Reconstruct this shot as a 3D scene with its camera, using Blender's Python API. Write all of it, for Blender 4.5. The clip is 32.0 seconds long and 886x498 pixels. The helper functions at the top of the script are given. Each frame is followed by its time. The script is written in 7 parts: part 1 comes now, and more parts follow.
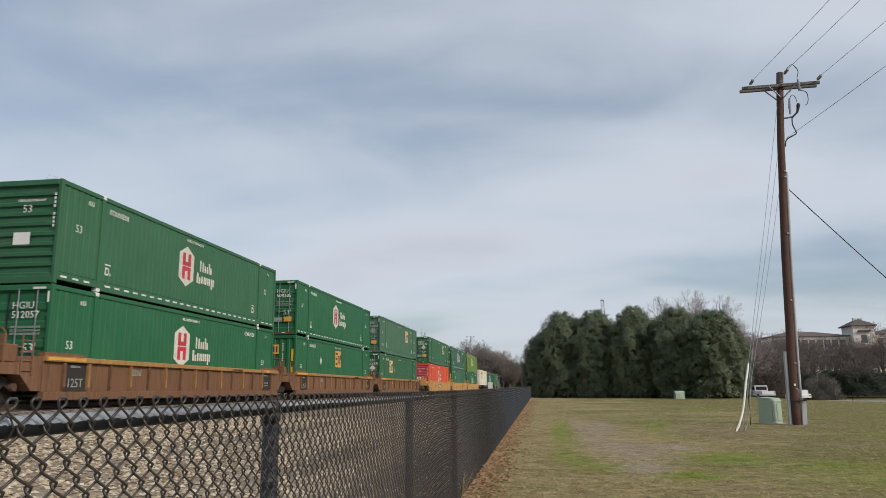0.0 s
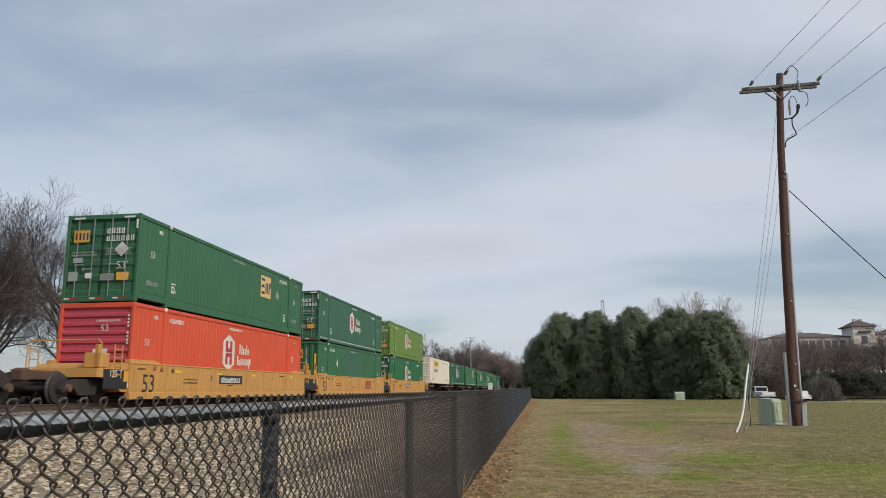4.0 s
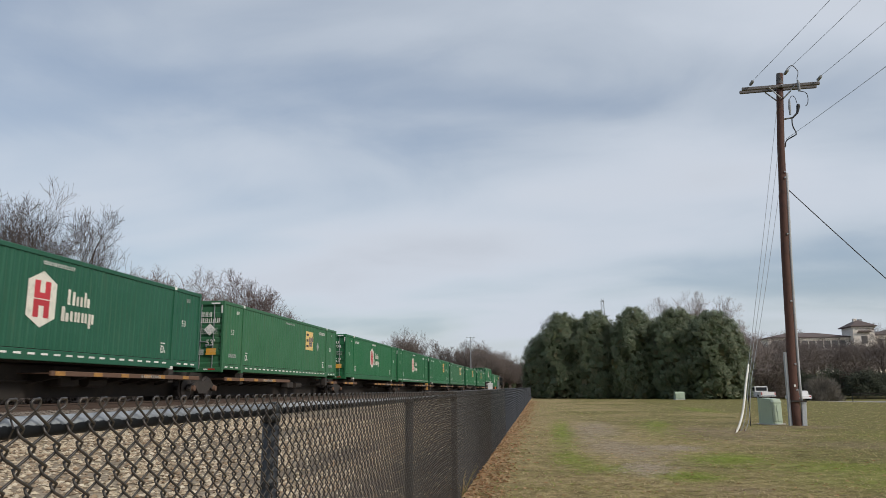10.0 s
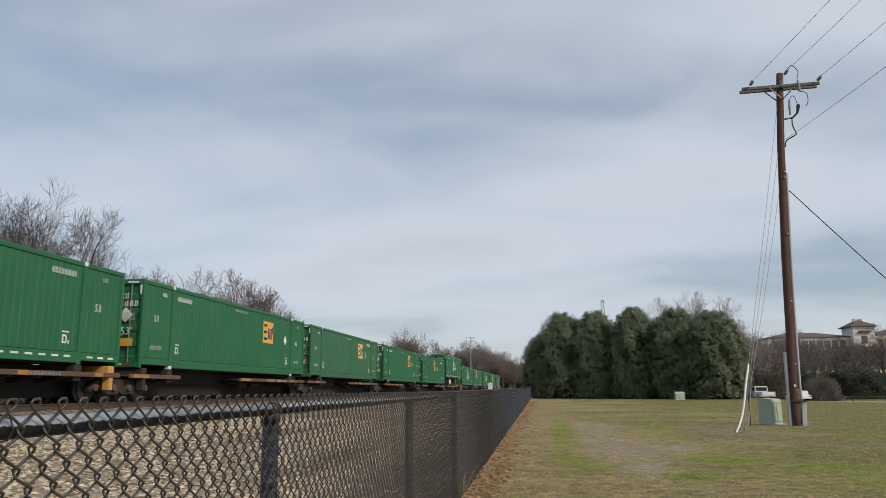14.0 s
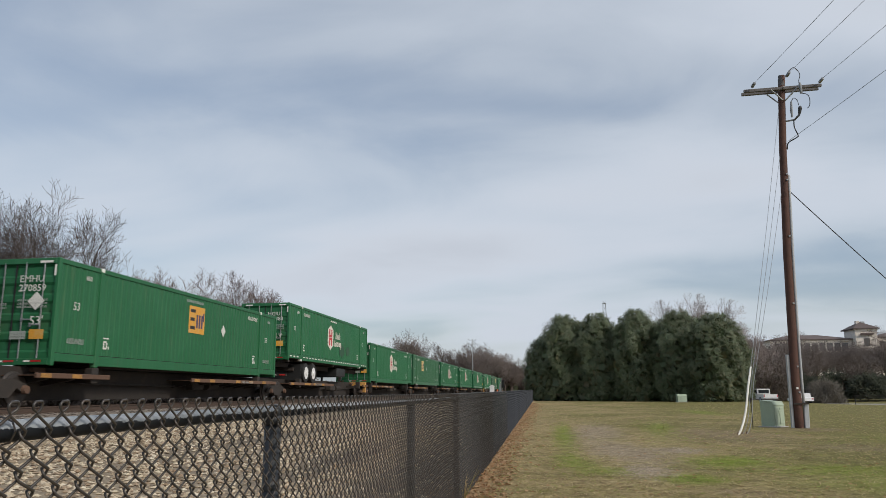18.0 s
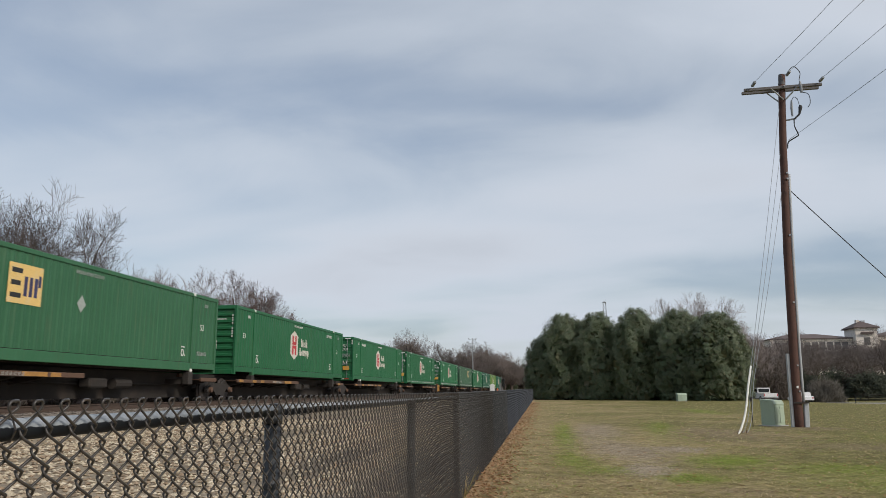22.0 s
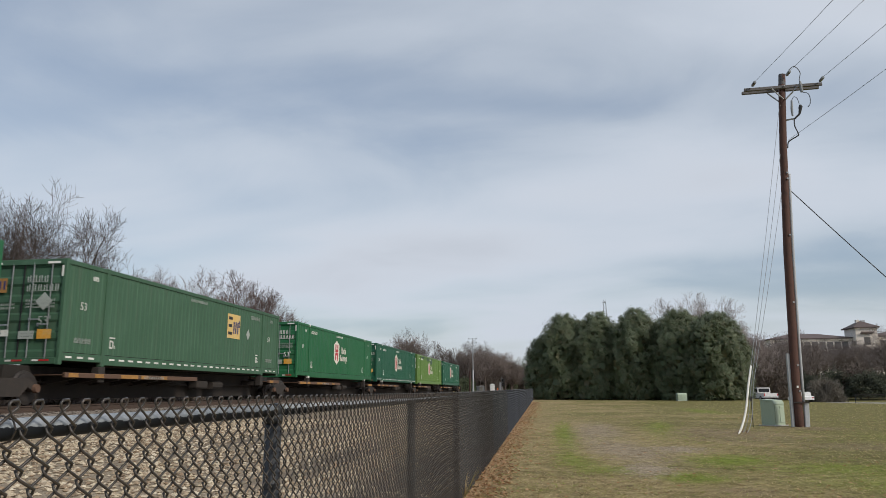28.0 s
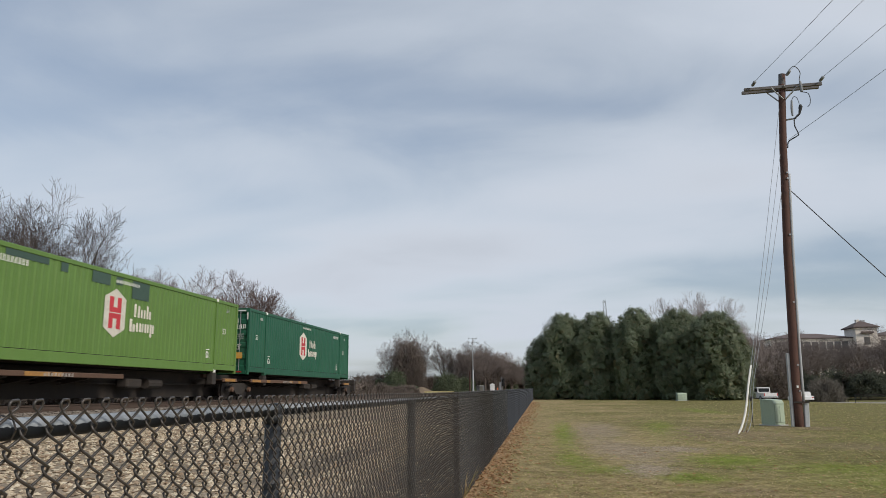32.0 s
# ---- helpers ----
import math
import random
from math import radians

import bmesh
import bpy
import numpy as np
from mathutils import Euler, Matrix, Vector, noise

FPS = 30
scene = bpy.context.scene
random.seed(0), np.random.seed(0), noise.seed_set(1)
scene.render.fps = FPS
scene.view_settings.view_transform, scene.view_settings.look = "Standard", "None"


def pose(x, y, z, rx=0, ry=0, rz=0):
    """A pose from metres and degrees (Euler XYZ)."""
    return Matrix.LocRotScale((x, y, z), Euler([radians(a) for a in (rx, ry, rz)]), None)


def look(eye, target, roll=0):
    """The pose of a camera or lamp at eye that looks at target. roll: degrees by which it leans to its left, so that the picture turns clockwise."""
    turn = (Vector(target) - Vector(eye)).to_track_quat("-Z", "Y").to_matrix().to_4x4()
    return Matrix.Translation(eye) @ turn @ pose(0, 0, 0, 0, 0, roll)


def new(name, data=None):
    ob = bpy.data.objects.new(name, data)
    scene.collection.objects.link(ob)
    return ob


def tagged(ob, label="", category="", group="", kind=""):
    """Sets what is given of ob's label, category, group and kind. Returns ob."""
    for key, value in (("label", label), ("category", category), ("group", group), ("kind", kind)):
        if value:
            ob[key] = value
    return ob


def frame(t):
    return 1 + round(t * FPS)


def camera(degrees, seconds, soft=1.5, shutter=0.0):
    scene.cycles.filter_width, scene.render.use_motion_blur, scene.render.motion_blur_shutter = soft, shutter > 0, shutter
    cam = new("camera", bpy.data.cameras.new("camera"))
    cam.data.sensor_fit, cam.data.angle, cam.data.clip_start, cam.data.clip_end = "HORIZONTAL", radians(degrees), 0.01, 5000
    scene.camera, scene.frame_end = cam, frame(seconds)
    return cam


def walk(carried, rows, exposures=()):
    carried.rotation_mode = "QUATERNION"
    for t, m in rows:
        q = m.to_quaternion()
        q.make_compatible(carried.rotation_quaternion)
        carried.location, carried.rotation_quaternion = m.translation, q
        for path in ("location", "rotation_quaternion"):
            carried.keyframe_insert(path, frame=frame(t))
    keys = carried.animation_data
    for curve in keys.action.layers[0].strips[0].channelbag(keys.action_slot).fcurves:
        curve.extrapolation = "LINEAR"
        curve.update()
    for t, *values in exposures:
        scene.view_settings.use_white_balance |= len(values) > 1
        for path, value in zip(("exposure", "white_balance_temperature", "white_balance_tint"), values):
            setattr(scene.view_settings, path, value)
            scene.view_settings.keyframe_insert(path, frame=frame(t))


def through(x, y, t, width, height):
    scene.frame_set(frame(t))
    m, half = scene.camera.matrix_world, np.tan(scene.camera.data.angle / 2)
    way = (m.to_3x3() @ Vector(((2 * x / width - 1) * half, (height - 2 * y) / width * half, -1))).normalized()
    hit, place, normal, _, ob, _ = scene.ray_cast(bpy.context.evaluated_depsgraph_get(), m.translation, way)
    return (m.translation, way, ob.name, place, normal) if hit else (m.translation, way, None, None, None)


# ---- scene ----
# ---------------------------------------------------------------- camera
EYE = 1.28          # eye above the lawn
cam = camera(62.05, 32.0, 0.8, 0.11)
FOCAL = 1304.0


def view(dx, dy):
    yaw = radians(-8.047) - math.atan(dx / FOCAL)
    tilt = radians(10.819) + math.atan(dy / FOCAL)
    way = Vector((math.sin(yaw) * math.cos(tilt), math.cos(yaw) * math.cos(tilt), math.sin(tilt)))
    eye = Vector((0, 0, EYE))
    return look(eye, eye + way, -0.415)


SWAY = [(0, 0, 0), (1, 0, 0.2), (1.5, 0, 1.0), (2, 0, 0.4), (2.5, 0, 1.2), (3.5, 0, 1.6), (5.5, 0, 1.4), (9, 0, 1.4), (13, 0, 1.4),
        (14.5, 0, 1.5), (15.5, 0, 4.5), (16.5, 0.1, 10.3), (17, 2.2, 12.0), (17.5, 2.9, 6.6), (18, 3.1, 5.6), (18.5, 3.4, 3.4),
        (19, 3.4, 6.0), (19.5, 3.4, 6.0), (20, 3.4, 3.3), (20.5, 3.4, 3.3), (21, 3.4, 4.6), (21.5, 3.4, 4.6), (22, 3.4, 3.9),
        (22.5, 3.4, 3.9), (23, 3.4, 4.7), (23.5, 3.5, 6.1), (24, 3.9, 6.1), (24.5, 3.7, 5.2), (25, 3.6, 5.9), (25.5, 3.6, 3.6),
        (27.5, 3.6, 3.6), (29, 3.5, 3.4), (30, 3.5, 3.9), (31, 3.5, 3.2), (32, 3.5, 3.2)]
walk(cam, [(t, view(dx, dy)) for t, dx, dy in SWAY])

# ---------------------------------------------------------------- light
SUN_AZ, SUN_EL = radians(122), radians(34)      # azimuth from the track's direction towards the lawn
world = bpy.data.worlds.new("sky")
scene.world = world
world.use_nodes = True
wn, wl = world.node_tree.nodes, world.node_tree.links
wn.clear()


def build_sky():
    out = wn.new("ShaderNodeOutputWorld")
    sky = wn.new("ShaderNodeTexSky")
    sky.sky_type = "NISHITA"
    sky.sun_disc = False
    sky.sun_elevation = SUN_EL
    sky.sun_rotation = SUN_AZ
    sky.dust_density, sky.air_density = 2.0, 1.0
    clear = wn.new("ShaderNodeBackground")
    clear.inputs["Strength"].default_value = 0.10
    wl.new(sky.outputs[0], clear.inputs["Color"])
    tc = wn.new("ShaderNodeTexCoord")
    sep = wn.new("ShaderNodeSeparateXYZ")
    wl.new(tc.outputs["Generated"], sep.inputs[0])

    def m(op, a, b):
        n = wn.new("ShaderNodeMath")
        n.operation = op
        for i, v in enumerate((a, b)):
            if isinstance(v, (int, float)):
                n.inputs[i].default_value = v
            else:
                wl.new(v, n.inputs[i])
        return n.outputs[0]

    # the cloud sheet: the way up to a layer overhead
    up = m("ADD", m("MAXIMUM", sep.outputs["Z"], 0.0), 0.16)
    flat = wn.new("ShaderNodeCombineXYZ")
    wl.new(m("DIVIDE", sep.outputs["X"], up), flat.inputs[0])
    wl.new(m("DIVIDE", sep.outputs["Y"], up), flat.inputs[1])

    def cloud(scale, detail, rough, dist, stretch, turn, shift):
        mp = wn.new("ShaderNodeMapping")
        mp.inputs["Rotation"].default_value = (0, 0, radians(turn))
        mp.inputs["Scale"].default_value = stretch
        mp.inputs["Location"].default_value = shift
        wl.new(flat.outputs[0], mp.inputs[0])
        n = wn.new("ShaderNodeTexNoise")
        n.inputs["Scale"].default_value = scale
        n.inputs["Detail"].default_value = detail
        n.inputs["Roughness"].default_value = rough
        n.inputs["Distortion"].default_value = dist
        wl.new(mp.outputs[0], n.inputs["Vector"])
        return n.outputs["Fac"]

    big = cloud(0.75, 3, 0.45, 0.25, (0.55, 1.0, 1), 14, (3.1, 1.45, 0))
    fine = cloud(1.7, 6, 0.55, 0.5, (0.8, 1.0, 1), 30, (0.4, 2.2, 0))
    total = m("ADD", m("MULTIPLY", big, 0.82), m("MULTIPLY", fine, 0.18))
    total = m("ADD", total, m("MULTIPLY", sep.outputs["X"], 0.155))      # the sheet thins out beyond the railway
    cover = wn.new("ShaderNodeMapRange")
    cover.interpolation_type = "SMOOTHSTEP"
    cover.inputs["From Min"].default_value, cover.inputs["From Max"].default_value = 0.36, 0.62
    cover.inputs["To Min"].default_value, cover.inputs["To Max"].default_value = 0.35, 1.0
    wl.new(total, cover.inputs["Value"])
    # thick parts are grey, thin parts bright
    tone = wn.new("ShaderNodeValToRGB")
    els = tone.color_ramp.elements
    els[0].position, els[0].color = 0.28, (0.42, 0.545, 0.735, 1)
    els[1].position, els[1].color = 0.70, (0.50, 0.54, 0.61, 1)
    e = els.new(0.46)
    e.color = (0.655, 0.715, 0.79, 1)
    e = els.new(0.56)
    e.color = (0.60, 0.65, 0.73, 1)
    wl.new(total, tone.inputs[0])
    sheet = wn.new("ShaderNodeBackground")
    sheet.inputs["Strength"].default_value = 1.035
    wl.new(tone.outputs[0], sheet.inputs["Color"])
    mix = wn.new("ShaderNodeMixShader")
    wl.new(cover.outputs[0], mix.inputs[0])
    wl.new(clear.outputs[0], mix.inputs[1])
    wl.new(sheet.outputs[0], mix.inputs[2])
    wl.new(mix.outputs[0], out.inputs["Surface"])


build_sky()
sun = new("sun", bpy.data.lights.new("sun", "SUN"))
sun.data.energy, sun.data.angle, sun.data.color = 2.35, radians(9), (1.0, 0.94, 0.84)
sun_from = Vector((math.sin(SUN_AZ) * math.cos(SUN_EL), math.cos(SUN_AZ) * math.cos(SUN_EL), math.sin(SUN_EL)))
sun.matrix_world = look(sun_from * 60, (0, 0, 0))
scene.view_settings.exposure = 0.0


# ---------------------------------------------------------------- materials
def tree_of(name):
    m = bpy.data.materials.new(name)
    m.use_nodes = True
    n, l = m.node_tree.nodes, m.node_tree.links
    return m, n, l, n["Principled BSDF"]


def noise_node(n, l, vec, scale, detail=4, rough=0.55, dist=0.0):
    t = n.new("ShaderNodeTexNoise")
    t.inputs["Scale"].default_value, t.inputs["Detail"].default_value = scale, detail
    t.inputs["Roughness"].default_value, t.inputs["Distortion"].default_value = rough, dist
    if vec is not None:
        l.new(vec, t.inputs["Vector"])
    return t.outputs["Fac"]


def ramp(n, l, fac, stops):
    r = n.new("ShaderNodeValToRGB")
    e = r.color_ramp.elements
    while len(e) < len(stops):
        e.new(0.5)
    for el, (pos, col) in zip(e, stops):
        el.position, el.color = pos, (*col, 1) if len(col) == 3 else col
    l.new(fac, r.inputs[0])
    return r.outputs[0]


def mixed(n, l, fac, a, b, mode="MIX"):
    x = n.new("ShaderNodeMix")
    x.data_type, x.blend_type = "RGBA", mode
    for sock, v in ((x.inputs[0], fac), (x.inputs[6], a), (x.inputs[7], b)):
        if isinstance(v, (int, float)):
            sock.default_value = v
        elif isinstance(v, tuple):
            sock.default_value = (*v, 1)
        else:
            l.new(v, sock)
    return x.outputs[2]


def bump(n, l, bsdf, height, strength, distance):
    b = n.new("ShaderNodeBump")
    b.inputs["Strength"].default_value, b.inputs["Distance"].default_value = strength, distance
    l.new(height, b.inputs["Height"])
    l.new(b.outputs[0], bsdf.inputs["Normal"])


def surface(name, col, rough=0.6, metal=0.0, worn=None, wear=0.25, scale=3.0, grain=40.0, relief=0.004, vary=0.15, spec=0.5):
    """A plain material with broad stains, fine grain and some difference from thing to thing."""
    m, n, l, b = tree_of(name)
    tc = n.new("ShaderNodeTexCoord").outputs["Object"]
    broad, small = noise_node(n, l, tc, scale, 5, 0.6, 0.4), noise_node(n, l, tc, grain, 3)
    worn = worn or tuple(c * 0.55 for c in col)
    mask = ramp(n, l, broad, [(0.5, (0, 0, 0)), (0.78, (1, 1, 1))])
    scaled = n.new("ShaderNodeMath")
    scaled.operation = "MULTIPLY"
    l.new(mask, scaled.inputs[0])
    scaled.inputs[1].default_value = wear
    c = mixed(n, l, scaled.outputs[0], col, worn)
    tint = ramp(n, l, small, [(0.3, (1 - vary,) * 3), (0.7, (1 + vary,) * 3)])
    c = mixed(n, l, 1.0, c, tint, "MULTIPLY")
    info = n.new("ShaderNodeObjectInfo")
    each = ramp(n, l, info.outputs["Random"], [(0.0, (1 - vary,) * 3), (1.0, (1 + vary * 0.6,) * 3)])
    c = mixed(n, l, 1.0, c, each, "MULTIPLY")
    l.new(c, b.inputs["Base Color"])
    b.inputs["Roughness"].default_value, b.inputs["Metallic"].default_value = rough, metal
    b.inputs["Specular IOR Level"].default_value = spec
    if relief:
        bump(n, l, b, small, 0.5, relief)
    return m


def paint(name, col, dirt=(0.16, 0.13, 0.09), amount=0.22, rough=0.48):
    """Painted steel of a container: streaks running down, scuffs, chalking."""
    m, n, l, b = tree_of(name)
    tc = n.new("ShaderNodeTexCoord").outputs["Object"]
    mp = n.new("ShaderNodeMapping")
    mp.inputs["Scale"].default_value = (1.0, 3.0, 0.28)
    l.new(tc, mp.inputs[0])
    streak = noise_node(n, l, mp.outputs[0], 2.2, 6, 0.65)
    chalk = noise_node(n, l, tc, 0.7, 4, 0.6, 0.6)
    fine = noise_node(n, l, tc, 30, 3)
    c = mixed(n, l, ramp(n, l, chalk, [(0.35, (0, 0, 0)), (0.75, (0.35, 0.35, 0.35))]), col, tuple(min(1, x * 1.25 + 0.02) for x in col))
    mask = ramp(n, l, streak, [(0.54, (0, 0, 0)), (0.80, (amount, amount, amount))])
    c = mixed(n, l, mask, c, dirt)
    # pale chalky runs, finer and longer than the dirt
    mp2 = n.new("ShaderNodeMapping")
    mp2.inputs["Scale"].default_value = (1.0, 9.0, 0.35)
    mp2.inputs["Location"].default_value = (3.0, 1.7, 0.6)
    l.new(tc, mp2.inputs[0])
    runs = noise_node(n, l, mp2.outputs[0], 1.6, 5, 0.6)
    c = mixed(n, l, ramp(n, l, runs, [(0.52, (0, 0, 0)), (0.78, (amount * 0.8,) * 3)]), c, tuple(min(1, x * 1.5 + 0.035) for x in col))
    info = n.new("ShaderNodeObjectInfo")
    c = mixed(n, l, 1.0, c, ramp(n, l, info.outputs["Random"], [(0.0, (0.93,) * 3), (1.0, (1.06,) * 3)]), "MULTIPLY")
    c = mixed(n, l, 1.0, c, ramp(n, l, fine, [(0.3, (0.93,) * 3), (0.7, (1.05,) * 3)]), "MULTIPLY")
    l.new(c, b.inputs["Base Color"])
    l.new(ramp(n, l, streak, [(0.3, (rough - 0.06,) * 3), (0.7, (rough + 0.14,) * 3)]), b.inputs["Roughness"])
    b.inputs["Specular IOR Level"].default_value = 0.35
    return m


BRIGHT_GREEN = paint("green_paint", (0.0165, 0.120, 0.046), amount=0.3)
DEEP_GREEN = paint("dark_green_paint", (0.014, 0.092, 0.051))
WORN_GREEN = paint("weathered_green_paint", (0.032, 0.124, 0.056), amount=0.35)
FADED_GREEN = paint("faded_green_paint", (0.046, 0.108, 0.062), dirt=(0.09, 0.09, 0.075), amount=0.55, rough=0.6)
PALE_GREEN = paint("pale_faded_green_paint", (0.064, 0.150, 0.090), dirt=(0.11, 0.11, 0.09), amount=0.5, rough=0.6)
DUSTY_GREEN = paint("dusty_green_paint", (0.040, 0.126, 0.076), amount=0.3, rough=0.55)
LIME = paint("lime_green_paint", (0.120, 0.205, 0.040))
FRESH_LIME = paint("fresh_lime_paint", (0.108, 0.200, 0.043))
ORANGE = paint("orange_red_paint", (0.62, 0.085, 0.035))
PINK = paint("faded_pink_red_paint", (0.50, 0.07, 0.10))
CREAM = paint("cream_white_paint", (0.72, 0.655, 0.535), dirt=(0.25, 0.17, 0.10), amount=0.4)
SMUDGE = paint("smudged_green_paint", (0.018, 0.078, 0.034), amount=0.5)
PATCH = surface("primer_patch", (0.05, 0.095, 0.075), 0.7)
EMBLEM = surface("worn_white_vinyl", (0.70, 0.66, 0.57), 0.6, wear=0.7, worn=(0.36, 0.36, 0.27), scale=5, relief=0)
WHITE = surface("white_vinyl", (0.72, 0.71, 0.66), 0.55, wear=0.3, worn=(0.45, 0.43, 0.36), relief=0)
RED = surface("red_vinyl", (0.50, 0.035, 0.045), 0.5, relief=0)
RUSTY_ORANGE = surface("rusty_orange_paint", (0.40, 0.20, 0.05), 0.7, worn=(0.16, 0.08, 0.04), wear=0.8, scale=6)
AMBER = surface("amber_vinyl", (0.70, 0.34, 0.04), 0.5, relief=0, wear=0.8, worn=(0.58, 0.42, 0.20), scale=4)
SIGN_PALE = surface("bleached_yellow_vinyl", (0.74, 0.50, 0.17), 0.55, relief=0, wear=0.8, worn=(0.62, 0.52, 0.33), scale=4)
DULL_RED = surface("dull_red_print", (0.24, 0.035, 0.03), 0.65, relief=0, wear=0.6, worn=(0.30, 0.12, 0.06), scale=5)
NAVY = surface("navy_vinyl", (0.035, 0.035, 0.11), 0.5, relief=0)
INK = surface("black_vinyl", (0.02, 0.02, 0.02), 0.5, relief=0)
FADED = surface("faded_grey_vinyl", (0.33, 0.36, 0.33), 0.6, relief=0)
LEAFGREEN = surface("green_vinyl", (0.03, 0.20, 0.12), 0.5, relief=0)
CAR_BROWN = paint("brown_car_paint", (0.185, 0.090, 0.045), dirt=(0.05, 0.034, 0.026), amount=1.0, rough=0.8)
CAR_YELLOW = paint("yellow_car_paint", (0.52, 0.27, 0.075), dirt=(0.16, 0.085, 0.04), amount=0.8, rough=0.62)
CAR_OCHRE = paint("ochre_car_paint", (0.34, 0.18, 0.06), dirt=(0.10, 0.06, 0.035), amount=0.95, rough=0.7)
RUST = surface("rusty_steel", (0.12, 0.066, 0.042), 0.85, worn=(0.07, 0.045, 0.035), wear=0.7, scale=2.0)
GRIME = surface("grimy_steel", (0.032, 0.026, 0.022), 0.85, worn=(0.075, 0.05, 0.036), wear=0.5, scale=2.0)
WHEEL = surface("wheel_steel", (0.06, 0.05, 0.045), 0.6, 0.5)
TYRE = surface("tyre_rubber", (0.022, 0.022, 0.022), 0.85)
GALV = surface("galvanised_steel", (0.36, 0.37, 0.38), 0.5, 0.7, wear=0.3)
RAILSTEEL = surface("rail_steel", (0.09, 0.06, 0.045), 0.6, 0.3)
VINYL_BLACK = surface("black_coated_wire", (0.046, 0.039, 0.034), 0.42, worn=(0.105, 0.074, 0.055), wear=0.8, scale=9.0, relief=0)
POST_BLACK = surface("black_coated_post", (0.018, 0.021, 0.026), 0.5, worn=(0.04, 0.04, 0.042), wear=0.5, scale=8.0, relief=0.0008)
CREOSOTE = surface("creosoted_wood", (0.085, 0.038, 0.027), 0.8, worn=(0.038, 0.022, 0.018), wear=0.7, scale=5.0, grain=60, relief=0.01)
GREYWOOD = surface("weathered_grey_wood", (0.135, 0.125, 0.125), 0.85, worn=(0.07, 0.062, 0.06), wear=0.6, scale=6.0, relief=0.006)
PORCELAIN = surface("grey_porcelain", (0.28, 0.29, 0.30), 0.25, relief=0)
WIRE = surface("overhead_wire", (0.10, 0.10, 0.11), 0.6, 0.3, relief=0)
CABLE = surface("black_cable", (0.02, 0.02, 0.022), 0.6, relief=0)
PVC = surface("grey_conduit", (0.40, 0.41, 0.42), 0.5, wear=0.4)
GUARD = surface("white_guy_guard", (0.70, 0.68, 0.62), 0.5, worn=(0.45, 0.36, 0.24), wear=0.5, scale=4)
BOXGREEN = surface("transformer_green", (0.40, 0.475, 0.36), 0.5, worn=(0.32, 0.375, 0.28), wear=0.4)
CONCRETE = surface("concrete", (0.36, 0.34, 0.31), 0.85, scale=2.0, relief=0.006)
# far bark and twigs: distance haze is mixed into these paler base colours
FARBARK = surface("hazed_bark", (0.12, 0.095, 0.082), 0.9, scale=2.0, relief=0, vary=0.2)
FARTWIG = surface("hazed_twigs", (0.19, 0.155, 0.14), 0.9, scale=0.4, relief=0, vary=0.25)
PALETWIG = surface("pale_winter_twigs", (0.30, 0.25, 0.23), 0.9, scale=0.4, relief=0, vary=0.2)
BARK = surface("grey_bark", (0.085, 0.068, 0.058), 0.9, scale=2.0, relief=0.01, vary=0.2)
TWIG = surface("brown_twigs", (0.095, 0.075, 0.068), 0.9, scale=0.4, relief=0, vary=0.2)
TWIG_RED = surface("reddish_twigs", (0.15, 0.10, 0.085), 0.9, scale=0.4, relief=0, vary=0.2)
STUCCO = surface("cream_stucco", (0.80, 0.72, 0.64), 0.85, scale=0.3, grain=4)
ROOFING = surface("brown_roofing", (0.115, 0.085, 0.078), 0.85, scale=0.5, grain=5)
CARWHITE = surface("white_car_paint", (0.72, 0.71, 0.70), 0.25, relief=0, wear=0.1)
CARGREY = surface("silver_car_paint", (0.42, 0.43, 0.45), 0.3, 0.3, relief=0, wear=0.1)
DARKGLASS = surface("tinted_glass", (0.02, 0.024, 0.028), 0.08, relief=0)
# panes of the far building: grey lifts the glass as haze would
HAZEGLASS = surface("hazed_window_glass", (0.13, 0.12, 0.115), 0.25, relief=0)
LAMPRED = surface("red_lens", (0.45, 0.02, 0.02), 0.3, relief=0)
CHROME = surface("chrome", (0.6, 0.6, 0.6), 0.2, 0.9, relief=0)
YELLOWPLASTIC = surface("yellow_plastic", (0.75, 0.48, 0.03), 0.45, relief=0)
# same black coating farther off: bluish sky sheen put into the colour
VINYL_SHEEN = surface("sky_sheen_wire", (0.062, 0.068, 0.080), 0.32, worn=(0.11, 0.115, 0.125), wear=0.6, scale=5.0, relief=0)
VINYL_HALF_SHEEN = surface("half_sheen_wire", (0.058, 0.056, 0.058), 0.34, worn=(0.105, 0.094, 0.088), wear=0.6, scale=7.0, relief=0)
TIMBER = surface("tie_timber", (0.07, 0.052, 0.042), 0.9, scale=3)


def leaf_material(name, cols, gloss, through=0.0):
    m, n, l, b = tree_of(name)
    g = n.new("ShaderNodeNewGeometry")
    l.new(ramp(n, l, g.outputs["Random Per Island"], [(i / (len(cols) - 1), c) for i, c in enumerate(cols)]), b.inputs["Base Color"])
    b.inputs["Roughness"].default_value = gloss
    b.inputs["Specular IOR Level"].default_value = 0.5 if gloss < 0.5 else 0.12
    if through:
        # thin leaves let some light through
        tr, mx = n.new("ShaderNodeBsdfTranslucent"), n.new("ShaderNodeMixShader")
        l.new(b.inputs["Base Color"].links[0].from_socket, tr.inputs["Color"])
        mx.inputs[0].default_value = through
        l.new(b.outputs[0], mx.inputs[1])
        l.new(tr.outputs[0], mx.inputs[2])
        l.new(mx.outputs[0], n["Material Output"].inputs["Surface"])
    return m


